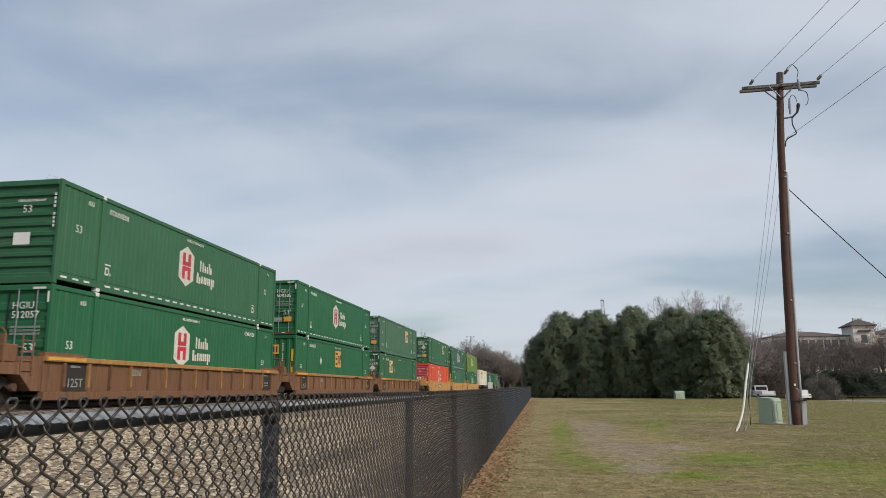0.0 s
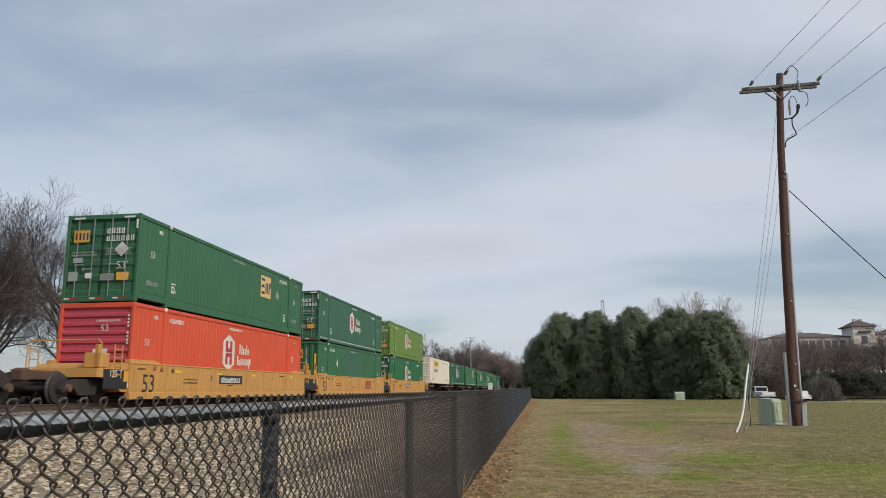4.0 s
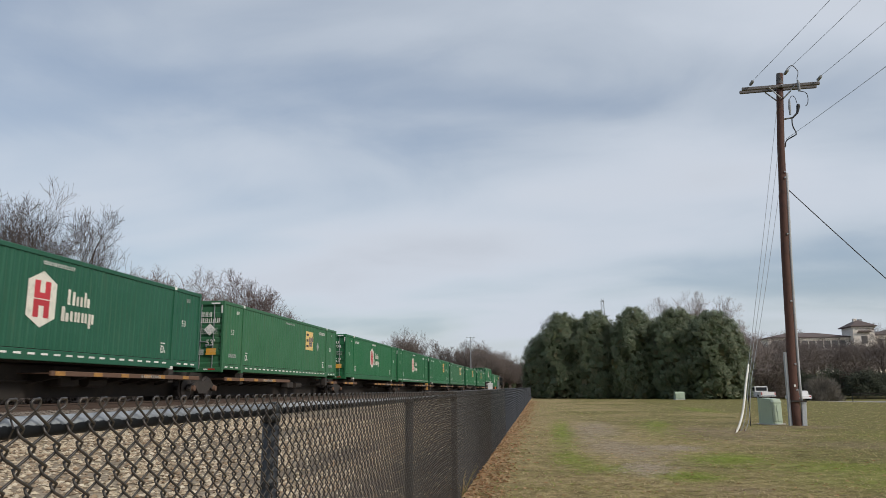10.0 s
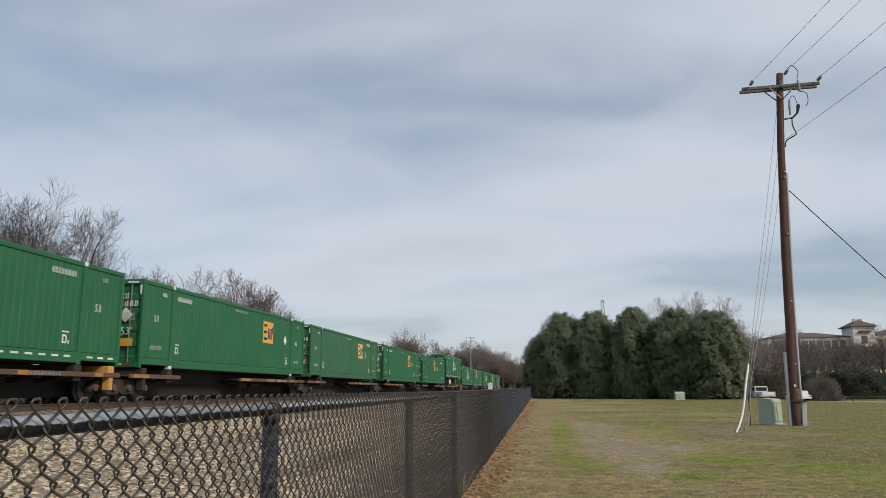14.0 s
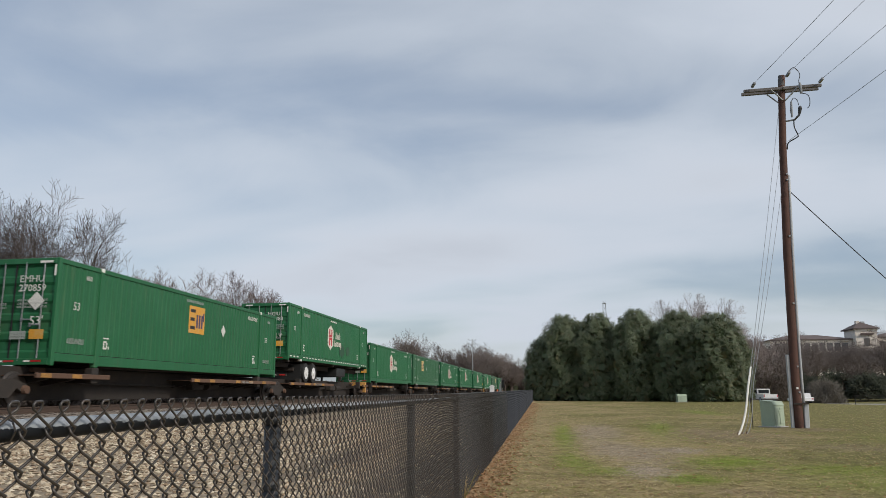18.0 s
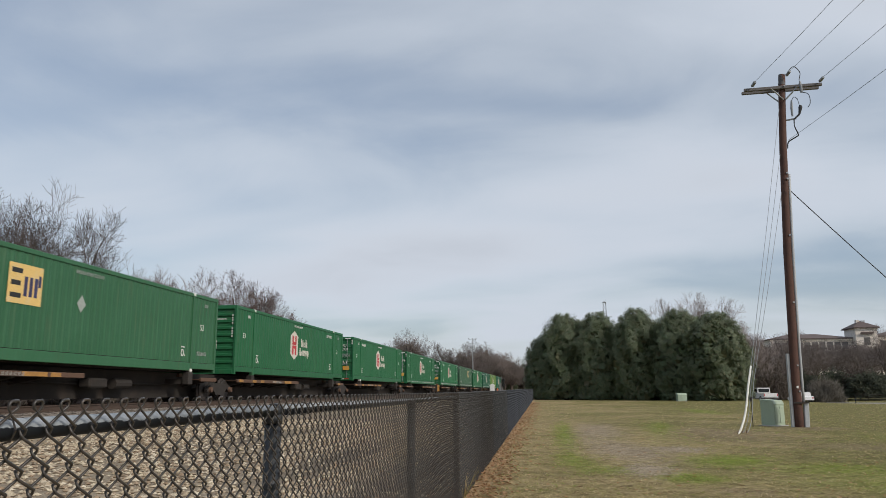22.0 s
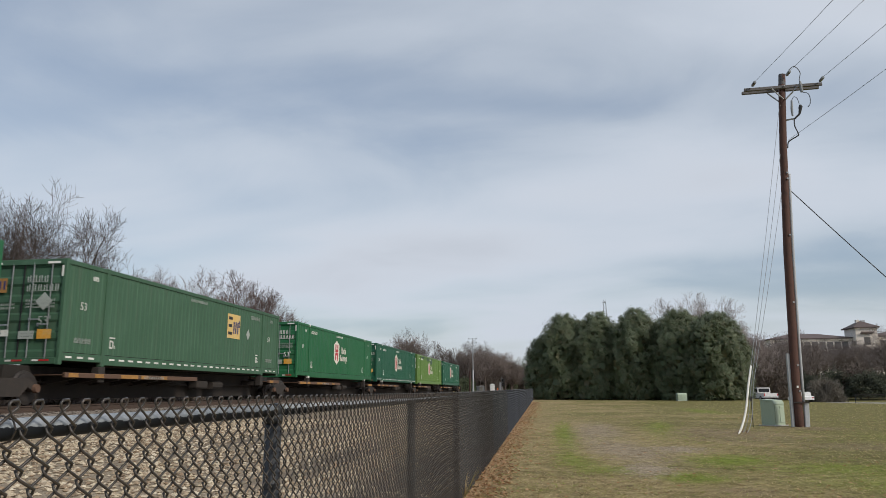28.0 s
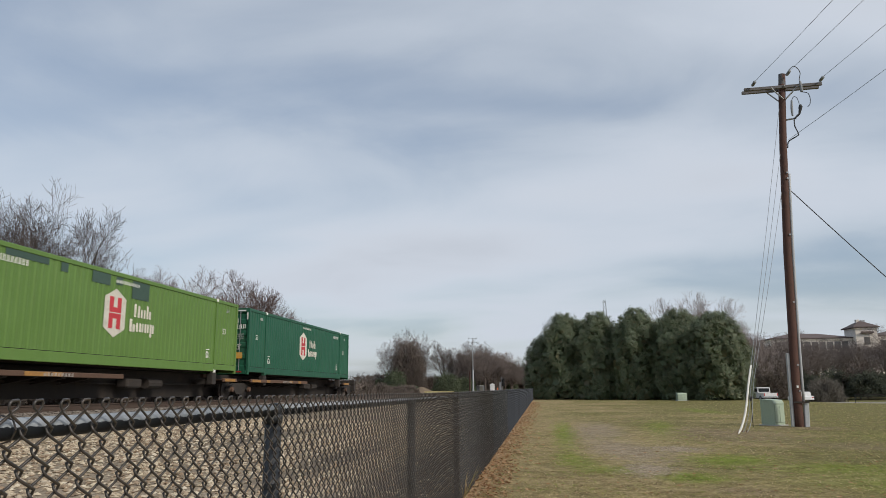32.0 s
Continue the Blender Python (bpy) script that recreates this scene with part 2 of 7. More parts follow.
MAGNOLIA = leaf_material("magnolia_leaves", [(0.095, 0.122, 0.070), (0.145, 0.19, 0.10), (0.175, 0.22, 0.12), (0.22, 0.20, 0.115), (0.12, 0.155, 0.085), (0.155, 0.20, 0.11)], 0.42, 0.28)
SHRUB = leaf_material("shrub_leaves", [(0.06, 0.075, 0.045), (0.10, 0.12, 0.07), (0.13, 0.14, 0.085)], 0.6, 0.3)
DEADLEAF = leaf_material("fallen_leaves", [(0.36, 0.19, 0.095), (0.46, 0.29, 0.16), (0.50, 0.36, 0.22), (0.30, 0.16, 0.085)], 0.8, 0.35)
BLADES = leaf_material("grass_blades", [(0.58, 0.455, 0.25), (0.72, 0.59, 0.36), (0.43, 0.37, 0.17), (0.56, 0.44, 0.25), (0.37, 0.37, 0.13), (0.28, 0.22, 0.11)], 0.75, 0.5)
BLADES_GREEN = leaf_material("green_grass_blades", [(0.25, 0.33, 0.06), (0.33, 0.39, 0.09), (0.40, 0.38, 0.15), (0.22, 0.29, 0.055)], 0.7, 0.5)
STONES = leaf_material("gravel_stones", [(0.14, 0.10, 0.07), (0.40, 0.32, 0.22), (0.56, 0.475, 0.35), (0.26, 0.18, 0.115), (0.37, 0.295, 0.215), (0.62, 0.54, 0.42)], 0.85)
GRIT = leaf_material("path_grit", [(0.22, 0.175, 0.13), (0.36, 0.295, 0.225), (0.50, 0.42, 0.32), (0.29, 0.235, 0.175)], 0.9)
BALLAST = leaf_material("ballast_stones", [(0.10, 0.085, 0.075), (0.20, 0.17, 0.145), (0.28, 0.245, 0.21), (0.14, 0.105, 0.085)], 0.9)


def ground_material():
    """Dormant lawn with green patches, bare gravelly scrapes, and a strip of leaves by the fence; gravel on the railway's side."""
    m, n, l, b = tree_of("ground")
    pos = n.new("ShaderNodeNewGeometry").outputs["Position"]
    sep = n.new("ShaderNodeSeparateXYZ")
    l.new(pos, sep.inputs[0])
    broad, mid = noise_node(n, l, pos, 0.22, 4, 0.6, 0.6), noise_node(n, l, pos, 1.6, 5, 0.65, 0.3)
    fine = noise_node(n, l, pos, 26, 4, 0.7)
    dry = ramp(n, l, fine, [(0.28, (0.19, 0.145, 0.075)), (0.5, (0.38, 0.30, 0.158)), (0.72, (0.62, 0.51, 0.30))])
    green = ramp(n, l, fine, [(0.30, (0.082, 0.085, 0.024)), (0.5, (0.165, 0.165, 0.047)), (0.70, (0.275, 0.255, 0.095))])
    both = n.new("ShaderNodeMath")
    both.operation = "MULTIPLY_ADD"
    l.new(mid, both.inputs[0])
    both.inputs[1].default_value = 0.5
    l.new(broad, both.inputs[2])
    # tan by the fence, greener away from it
    away = n.new("ShaderNodeMath")
    away.operation = "MULTIPLY_ADD"
    l.new(sep.outputs["X"], away.inputs[0])
    away.inputs[1].default_value = 0.030
    l.new(both.outputs[0], away.inputs[2])
    lawn = mixed(n, l, ramp(n, l, away.outputs[0], [(0.73, (0.04,) * 3), (0.95, (0.75,) * 3)]), dry, green)
    ragged = n.new("ShaderNodeMath")
    ragged.operation = "MULTIPLY_ADD"
    l.new(noise_node(n, l, pos, 7.0, 5, 0.7), ragged.inputs[0])
    ragged.inputs[1].default_value = 0.8
    half = n.new("ShaderNodeMath")
    half.operation = "MULTIPLY_ADD"
    l.new(mid, half.inputs[0])
    half.inputs[1].default_value, half.inputs[2].default_value = 1.2, -0.5
    l.new(half.outputs[0], ragged.inputs[2])
    scuff = ragged.outputs[0]

    def blob(cx, cy, rx, ry, turn, edge=0.45, rough=0.5):
        mp = n.new("ShaderNodeMapping")
        mp.vector_type = "TEXTURE"
        mp.inputs["Location"].default_value = (cx, cy, 0)
        mp.inputs["Rotation"].default_value = (0, 0, radians(turn))
        mp.inputs["Scale"].default_value = (rx, ry, 1000)
        l.new(pos, mp.inputs[0])
        ln = n.new("ShaderNodeVectorMath")
        ln.operation = "LENGTH"
        l.new(mp.outputs[0], ln.inputs[0])
        add = n.new("ShaderNodeMath")
        add.operation = "MULTIPLY_ADD"
        l.new(scuff, add.inputs[0])
        add.inputs[1].default_value = rough
        l.new(ln.outputs["Value"], add.inputs[2])
        fade = n.new("ShaderNodeMapRange")
        fade.interpolation_type = "SMOOTHSTEP"
        fade.inputs["From Min"].default_value, fade.inputs["From Max"].default_value = 1.0 + 0.5 * rough - edge, 1.15 + 0.5 * rough
        fade.inputs["To Min"].default_value, fade.inputs["To Max"].default_value = 1, 0
        l.new(add.outputs[0], fade.inputs["Value"])
        return fade.outputs[0]

    # (centre, half widths, turn, how strong)
    GREENS = [(0.30, 22.0, 0.42, 8.0, 0, 0.75), (0.35, 13.8, 0.42, 2.2, 6, 0.65), (0.9, 12.2, 0.7, 0.7, 0, 0.6), (3.3, 24.5, 0.62, 6.5, -7, 0.6), (3.0, 13.9, 0.95, 1.5, -18, 0.95), (1.95, 11.3, 0.7, 0.9, 0, 0.9), (4.8, 11.2, 2.2, 2.4, 0, 0.5),
              (4.4, 12.8, 1.3, 1.1, 0, 0.5), (7.6, 41.0, 1.0, 7.0, 0, 0.6), (5.2, 10.6, 1.6, 0.6, 0, 0.45), (5.6, 12.0, 1.5, 0.7, 8, 0.55), (9.5, 20.0, 2.4, 2.4, 0, 0.4)]
    bright = mixed(n, l, 0.7, green, (0.25, 0.345, 0.04))
    for *g, most in GREENS:
        lawn = mixed(n, l, mixed(n, l, 1.0, blob(*g, edge=0.9, rough=1.0), (most,) * 3, "MULTIPLY"), lawn, bright)
    dirt = ramp(n, l, fine, [(0.32, (0.13, 0.10, 0.068)), (0.5, (0.33, 0.265, 0.185)), (0.68, (0.56, 0.47, 0.345))])
    for *g, most in [(1.30, 23.0, 0.95, 6.0, -3, 0.9), (1.45, 16.0, 1.0, 3.6, 8, 0.95), (1.45, 12.3, 0.5, 1.3, -10, 0.9), (2.5, 16.2, 0.7, 1.1, 0, 0.7)]:
        lawn = mixed(n, l, mixed(n, l, 1.0, blob(*g, edge=0.8, rough=1.0), (most,) * 3, "MULTIPLY"), lawn, dirt)
    for *g, most in [(4.6, 21.5, 2.2, 4.2, 0, 0.7), (7.6, 24.3, 1.4, 1.6, 0, 0.7), (6.5, 17.0, 1.6, 1.6, 0, 0.5), (2.3, 9.9, 0.5, 0.4, 0, 0.6)]:
        lawn = mixed(n, l, mixed(n, l, 1.0, blob(*g, edge=0.8, rough=1.0), (most,) * 3, "MULTIPLY"), lawn, mixed(n, l, 0.55, dirt, (0.26, 0.19, 0.12)))

    def lin(k):
        a = n.new("ShaderNodeMath")
        a.operation = "MULTIPLY_ADD"
        l.new(sep.outputs["Y"], a.inputs[0])
        a.inputs[1].default_value = 0.013
        l.new(sep.outputs["X"], a.inputs[2])
        c = n.new("ShaderNodeMath")
        c.operation = "MULTIPLY_ADD"
        l.new(mid, c.inputs[0])
        c.inputs[1].default_value = k
        l.new(a.outputs[0], c.inputs[2])
        return c.outputs[0]

    tufts = noise_node(n, l, pos, 4.5, 5, 0.7, 0.3)
    lawn = mixed(n, l, 1.0, lawn, ramp(n, l, tufts, [(0.34, (0.54, 0.50, 0.44)), (0.5, (0.80, 0.78, 0.72)), (0.66, (1.02, 0.99, 0.92))]), "MULTIPLY")
    leaves = ramp(n, l, fine, [(0.3, (0.22, 0.13, 0.07)), (0.5, (0.46, 0.30, 0.17)), (0.7, (0.60, 0.45, 0.27))])
    strip = n.new("ShaderNodeMapRange")
    strip.inputs["From Min"].default_value, strip.inputs["From Max"].default_value = -0.60, -0.15
    strip.inputs["To Min"].default_value, strip.inputs["To Max"].default_value = 1, 0
    l.new(lin(0.9), strip.inputs["Value"])
    lawn = mixed(n, l, strip.outputs[0], lawn, leaves)
    gravel = ramp(n, l, noise_node(n, l, pos, 14, 5, 0.75), [(0.3, (0.11, 0.082, 0.058)), (0.5, (0.31, 0.25, 0.18)), (0.72, (0.52, 0.44, 0.33))])
    muddy = ramp(n, l, broad, [(0.38, (0.1,) * 3), (0.58, (0.9,) * 3)])
    gravel = mixed(n, l, muddy, gravel, mixed(n, l, 0.6, gravel, (0.13, 0.10, 0.075)))
    for *g, most in [(-2.1, 12.5, 0.95, 5.5, 2, 0.85), (-3.9, 14.0, 0.6, 5.5, 1, 0.8), (-6.8, 18.0, 0.7, 7.0, 0, 0.6)]:
        gravel = mixed(n, l, mixed(n, l, 1.0, blob(*g, edge=0.8, rough=0.9), (most,) * 3, "MULTIPLY"), gravel, mixed(n, l, 0.8, gravel, (0.085, 0.066, 0.052)))
    side = n.new("ShaderNodeMapRange")
    side.inputs["From Min"].default_value, side.inputs["From Max"].default_value = -1.02, -0.95
    side.inputs["To Min"].default_value, side.inputs["To Max"].default_value = 1, 0
    l.new(lin(0.0), side.inputs["Value"])
    c = mixed(n, l, side.outputs[0], lawn, gravel)
    # darker mottled brown ground beyond the track
    beyond = n.new("ShaderNodeMapRange")
    beyond.inputs["From Min"].default_value, beyond.inputs["From Max"].default_value = -17.2, -16.4
    beyond.inputs["To Min"].default_value, beyond.inputs["To Max"].default_value = 1, 0
    l.new(sep.outputs["X"], beyond.inputs["Value"])
    c = mixed(n, l, beyond.outputs[0], c, ramp(n, l, mid, [(0.3, (0.045, 0.038, 0.03)), (0.6, (0.085, 0.07, 0.05)), (0.8, (0.13, 0.11, 0.08))]))
    l.new(c, b.inputs["Base Color"])
    b.inputs["Roughness"].default_value = 0.95
    b.inputs["Specular IOR Level"].default_value = 0.15
    bump(n, l, b, fine, 0.5, 0.014)
    return m


GROUND = ground_material()


# ---------------------------------------------------------------- mesh tools
class Shape:
    """Collects vertices and faces of one mesh."""

    def __init__(self):
        self.v, self.f = [], []

    def add(self, verts, faces):
        o = len(self.v)
        self.v += [tuple(p) for p in verts]
        self.f += [tuple(i + o for i in f) for f in faces]
        return self

    def box(self, x0, x1, y0, y1, z0, z1, c=0.0):
        """A box; c chamfers its four long vertical edges and its top and bottom rims."""
        if c <= 0:
            return self.add([(x, y, z) for z in (z0, z1) for x, y in ((x0, y0), (x1, y0), (x1, y1), (x0, y1))],
                            [(3, 2, 1, 0), (4, 5, 6, 7), (0, 1, 5, 4), (1, 2, 6, 5), (2, 3, 7, 6), (3, 0, 4, 7)])
        c = min(c, (x1 - x0) * 0.45, (y1 - y0) * 0.45, (z1 - z0) * 0.45)

        def ring(z, i):
            a, b, d, e = x0 + i, x1 - i, y0 + i, y1 - i
            k = c
            return [(a + k, d, z), (b - k, d, z), (b, d + k, z), (b, e - k, z), (b - k, e, z), (a + k, e, z), (a, e - k, z), (a, d + k, z)]

        rings = [ring(z0, c * 0.8), ring(z0 + c, 0), ring(z1 - c, 0), ring(z1, c * 0.8)]
        verts = [p for r in rings for p in r]
        faces = [tuple(range(7, -1, -1)), tuple(range(24, 32))]
        for r in range(3):
            for i in range(8):
                j = (i + 1) % 8
                faces.append((r * 8 + i, r * 8 + j, r * 8 + 8 + j, r * 8 + 8 + i))
        return self.add(verts, faces)

    def tube(self, pts, radii, sides=6, caps=True):
        """A tube along points, with a radius at each."""
        pts = [Vector(p) for p in pts]
        if isinstance(radii, (int, float)):
            radii = [radii] * len(pts)
        verts, faces = [], []
        side = None
        for i, p in enumerate(pts):
            d = (pts[min(i + 1, len(pts) - 1)] - pts[max(i - 1, 0)])
            d = d.normalized() if d.length > 1e-9 else Vector((0, 0, 1))
            if side is None or abs(side.dot(d)) > 0.95:
                side = d.orthogonal().normalized()
            side = (side - d * side.dot(d)).normalized()
            other = d.cross(side)
            for k in range(sides):
                a = 2 * math.pi * k / sides
                verts.append(p + (side * math.cos(a) + other * math.sin(a)) * radii[i])
        for i in range(len(pts) - 1):
            for k in range(sides):
                j = (k + 1) % sides
                faces.append((i * sides + k, i * sides + j, (i + 1) * sides + j, (i + 1) * sides + k))
        if caps:
            faces.append(tuple(range(sides - 1, -1, -1)))
            faces.append(tuple(range((len(pts) - 1) * sides, len(pts) * sides)))
        return self.add(verts, faces)

    def prism(self, outline, y0, y1, axis="y"):
        """An outline of (a, b) drawn out along an axis: x takes (y, z), y takes (x, z), z takes (x, y)."""
        n = len(outline)

        def put(a, b, c):
            return {"x": (c, a, b), "y": (a, c, b), "z": (a, b, c)}[axis]

        verts = [put(a, b, y0) for a, b in outline] + [put(a, b, y1) for a, b in outline]
        faces = [tuple(range(n)), tuple(range(2 * n - 1, n - 1, -1))]
        faces += [(i, n + i, n + (i + 1) % n, (i + 1) % n) for i in range(n)]
        return self.add(verts, faces)

    def mesh(self, name, smooth=False):
        me = bpy.data.meshes.new(name)
        me.from_pydata(self.v, [], self.f)
        bm = bmesh.new()
        bm.from_mesh(me)
        if len(self.f) < 60000:
            bmesh.ops.recalc_face_normals(bm, faces=bm.faces)
        bm.to_mesh(me)
        bm.free()
        if smooth:
            me.polygons.foreach_set("use_smooth", [True] * len(me.polygons))
        return me


def part(name, shape, material, parent=None, label="", smooth=False):
    """Links a shape (or a mesh) as one mesh object under a thing or a part."""
    me = shape.mesh(name, smooth) if isinstance(shape, Shape) else shape
    if not me.materials:
        me.materials.append(material)
    ob = new(name, me)
    if me.materials[0] != material:
        ob.material_slots[0].link = "OBJECT"
        ob.material_slots[0].material = material
    ob.parent = parent
    if label:
        ob["label"] = label
    return ob


def thing(name, label, category, group="", m=None):
    ob = new(name)
    ob.empty_display_size = 0.2
    if m is not None:
        ob.matrix_basis = m
    return tagged(ob, label, category, group)


LETTERS = {}


def lettering(text, size):
    """The mesh of a word in the built-in font, upright in the y-z plane, read from +x, starting at y = 0."""
    if (text, size) not in LETTERS:
        cu = bpy.data.curves.new("lettering", "FONT")
        cu.body, cu.size, cu.extrude, cu.resolution_u = text, size, 0.002, 2
        ob = new("lettering", cu)
        dg = bpy.context.evaluated_depsgraph_get()
        me = bpy.data.meshes.new_from_object(ob.evaluated_get(dg))
        bpy.data.objects.remove(ob)
        me.transform(Matrix(((0, 0, 1, 0), (1, 0, 0, 0), (0, 1, 0, 0), (0, 0, 0, 1))))
        LETTERS[(text, size)] = me
    return LETTERS[(text, size)]


def smooth(a, b, x):
    t = min(1, max(0, (x - a) / (b - a)))
    return t * t * (3 - 2 * t)


# ---------------------------------------------------------------- the lie of the land
RAIL_Z = 1.0            # top of the rails
TRACK_X = -14.33        # middle of the track
FENCE_X, FENCE_SLOPE, FENCE_RISE = -0.95, -0.013, 0.0038


def land(x, y):
    """Height of the ground."""
    lawn = 0.005 * max(-20, min(y, 85))
    lawn -= 0.98 * smooth(48, 88, y) * smooth(17, 30, x - 0.06 * (y - 60))
    lawn += 5.5 * smooth(125, 215, y) * smooth(28, 60, x)
    line = FENCE_X + FENCE_SLOPE * y
    if x >= line:
        return lawn
    # railway's side: nearly flat gravel, then the foot of the ballast
    rail = lawn + 0.22 * smooth(1.5, 8.0, line - x)
    up = smooth(9.6, 12.3, -x)
    out = rail * (1 - up) + 0.62 * up
    if x < -18:
        out = 0.62 + 0.9 * smooth(22, 60, -x) + 2.5 * smooth(60, 200, -x)
    return out


def axis(parts):
    vals = []
    for a, b, n in parts:
        vals += [a + (b - a) * i / n for i in range(n)]
    return vals + [parts[-1][1]]


def ground_sheet():
    xs = axis([(-4000, -400, 4), (-400, -60, 8), (-60, -20, 8), (-20, -8, 24), (-8, 20, 42), (20, 60, 20), (60, 300, 12), (300, 4000, 4)])
    ys = axis([(-4000, -200, 4), (-200, -10, 6), (-10, 40, 50), (40, 130, 45), (130, 300, 17), (300, 4000, 5)])
    rnd = random.Random(4)
    s = Shape()
    for y in ys:
        for x in xs:
            near = abs(x) < 60 and -10 < y < 130
            s.v.append((x, y, land(x, y) + (rnd.uniform(-0.003, 0.003) if near else 0)))
    w = len(xs)
    s.f = [(j * w + i, j * w + i + 1, (j + 1) * w + i + 1, (j + 1) * w + i) for j in range(len(ys) - 1) for i in range(w - 1)]
    tagged(part("ground", s, GROUND, smooth=True), "dormant tan lawn with green patches and gravel beside the track", "ground", kind="structure")


ground_sheet()


def within(x, y, spots):
    """How deep a place lies in the nearest of some oval spots: 1 at its heart, 0 well outside."""
    return max(0.0, max(1.3 - math.hypot((x - cx) / rx, (y - cy) / ry) * 0.9 for cx, cy, rx, ry in spots))


RUTS = [(-2.1, 12.5, 0.8, 5.2), (-3.9, 14.0, 0.5, 5.0), (-6.8, 18.0, 0.6, 6.5)]


def stones(name, label, count, x0, x1, y0, y1, size, material, seed, lift=0.0, height=land):
    rnd = random.Random(seed)
    s = Shape()
    for _ in range(count):
        y = y0 + (y1 - y0) * rnd.random() ** 1.4
        x = x0 + (x1 - x0) * rnd.random() ** 1.25
        if material is STONES and rnd.random() < 0.85 * within(x, y, RUTS):
            continue
        r = size * rnd.uniform(0.5, 1.25)
        a = rnd.uniform(0, 6.28)
        ca, sa = math.cos(a), math.sin(a)
        z = height(x, y) + lift
        ring = [(r * math.cos(k * 1.571 + 0.3) * rnd.uniform(0.7, 1.2), r * 0.8 * math.sin(k * 1.571 + 0.3) * rnd.uniform(0.7, 1.2), r * rnd.uniform(0.05, 0.3)) for k in range(4)]
        pts = [(x + p * ca - q * sa, y + p * sa + q * ca, z + h) for p, q, h in ring]
        pts += [(x, y, z + r * rnd.uniform(0.45, 0.75)), (x, y, z - r * 0.3)]
        s.add(pts, [(0, 1, 4), (1, 2, 4), (2, 3, 4), (3, 0, 4), (1, 0, 5), (2, 1, 5), (3, 2, 5), (0, 3, 5)])
    return tagged(part(name, s, material), label, "gravel", kind="stuff")


def ballast_height(x, y):
    d = abs(x - TRACK_X)
    return RAIL_Z - 0.20 - 0.75 * max(0, d - 1.9) * 0.62


def railway():
    bed = Shape()
    prof = [(TRACK_X + d, ballast_height(TRACK_X + d, 0)) for d in (-3.1, -2.6, -1.9, 1.9, 2.6, 3.1)]
    prof = [(prof[0][0], 0.2)] + prof + [(prof[-1][0], 0.2)]
    bed.prism(prof, -60, 700)
    tagged(part("ballast_bed", bed, surface("ballast", (0.19, 0.16, 0.135), 0.95, scale=1.0, grain=16, relief=0.04, vary=0.35)), "grey-brown crushed stone ballast bed under the track", "ballast", kind="structure")
    for side in (-1, 1):
        x = TRACK_X + side * 0.7525
        rail = Shape().prism([(x - 0.07, RAIL_Z - 0.17), (x + 0.07, RAIL_Z - 0.17), (x + 0.07, RAIL_Z - 0.15), (x + 0.012, RAIL_Z - 0.13), (x + 0.012, RAIL_Z - 0.045),
                              (x + 0.036, RAIL_Z - 0.035), (x + 0.034, RAIL_Z), (x - 0.034, RAIL_Z), (x - 0.036, RAIL_Z - 0.035), (x - 0.012, RAIL_Z - 0.045), (x - 0.012, RAIL_Z - 0.13), (x - 0.07, RAIL_Z - 0.15)], -60, 700)
        tagged(part("rail", rail, RAILSTEEL), "rusty steel rail on timber ties", "rail", "track rails", kind="structure")
    ties = thing("tie_row", "dark timber ties in the ballast under the rails", "ties")
    tie = Shape().box(-1.3, 1.3, -0.11, 0.11, -0.34, -0.17, 0.012).mesh("tie")
    for i in range(150):
        part("tie", tie, TIMBER, ties).matrix_basis = pose(TRACK_X, 6 + i * 0.53, RAIL_Z)


railway()


# ---------------------------------------------------------------- the chain-link fence
BAY, FIRST_POST = 2.94, 2.665
FABRIC_TOP = 1.268


def fabric(cols, sides, curved):
    """One bay of woven wire in the local y-z plane, from y = 0 to BAY; +x faces the lawn."""
    s = Shape()
    half = BAY / cols
    rows = int(1.235 / half)
    z0 = FABRIC_TOP - 0.022 - rows * half
    r = 0.0030
    rnd = random.Random(7)
    for i in range(cols):
        a, b = i * half, (i + 1) * half
        pts = []
        for k in range(rows + 1):
            right = (k + i) % 2 == 0
            y = b + 0.0012 if not right else a - 0.0012
            z = z0 + k * half
            d = 0.0040 if right else -0.0040
            if curved and 0 < k < rows:
                over = 0.0035 if not right else -0.0035
                pts += [(d * 1.1, y + over * 0.6, z - half * 0.20), (0, y + over, z), (-d * 1.1, y + over * 0.6, z + half * 0.20)]
            else:
                pts.append((0, y, z))
        top_right = (rows + i) % 2 != 0
        # each wire's end bends over and hooks on its neighbour
        y = pts[-1][1]
        if top_right:
            tilt = rnd.uniform(-0.004, 0.004)
            pts += [(0.002, y - 0.0125 + tilt, FABRIC_TOP - 0.012), (0.002, y - 0.0125 + tilt, FABRIC_TOP - 0.003), (0.003, y - 0.008 + tilt, FABRIC_TOP + 0.001), (0.003, y + 0.008 + tilt, FABRIC_TOP + 0.002), (0.002, y + 0.0125 + tilt, FABRIC_TOP - 0.003),
                    (0.001, y + 0.0115 + tilt, FABRIC_TOP - 0.012), (-0.003, y + 0.004, FABRIC_TOP - 0.020)]
        s.tube(pts, r, sides, caps=False)
    return s


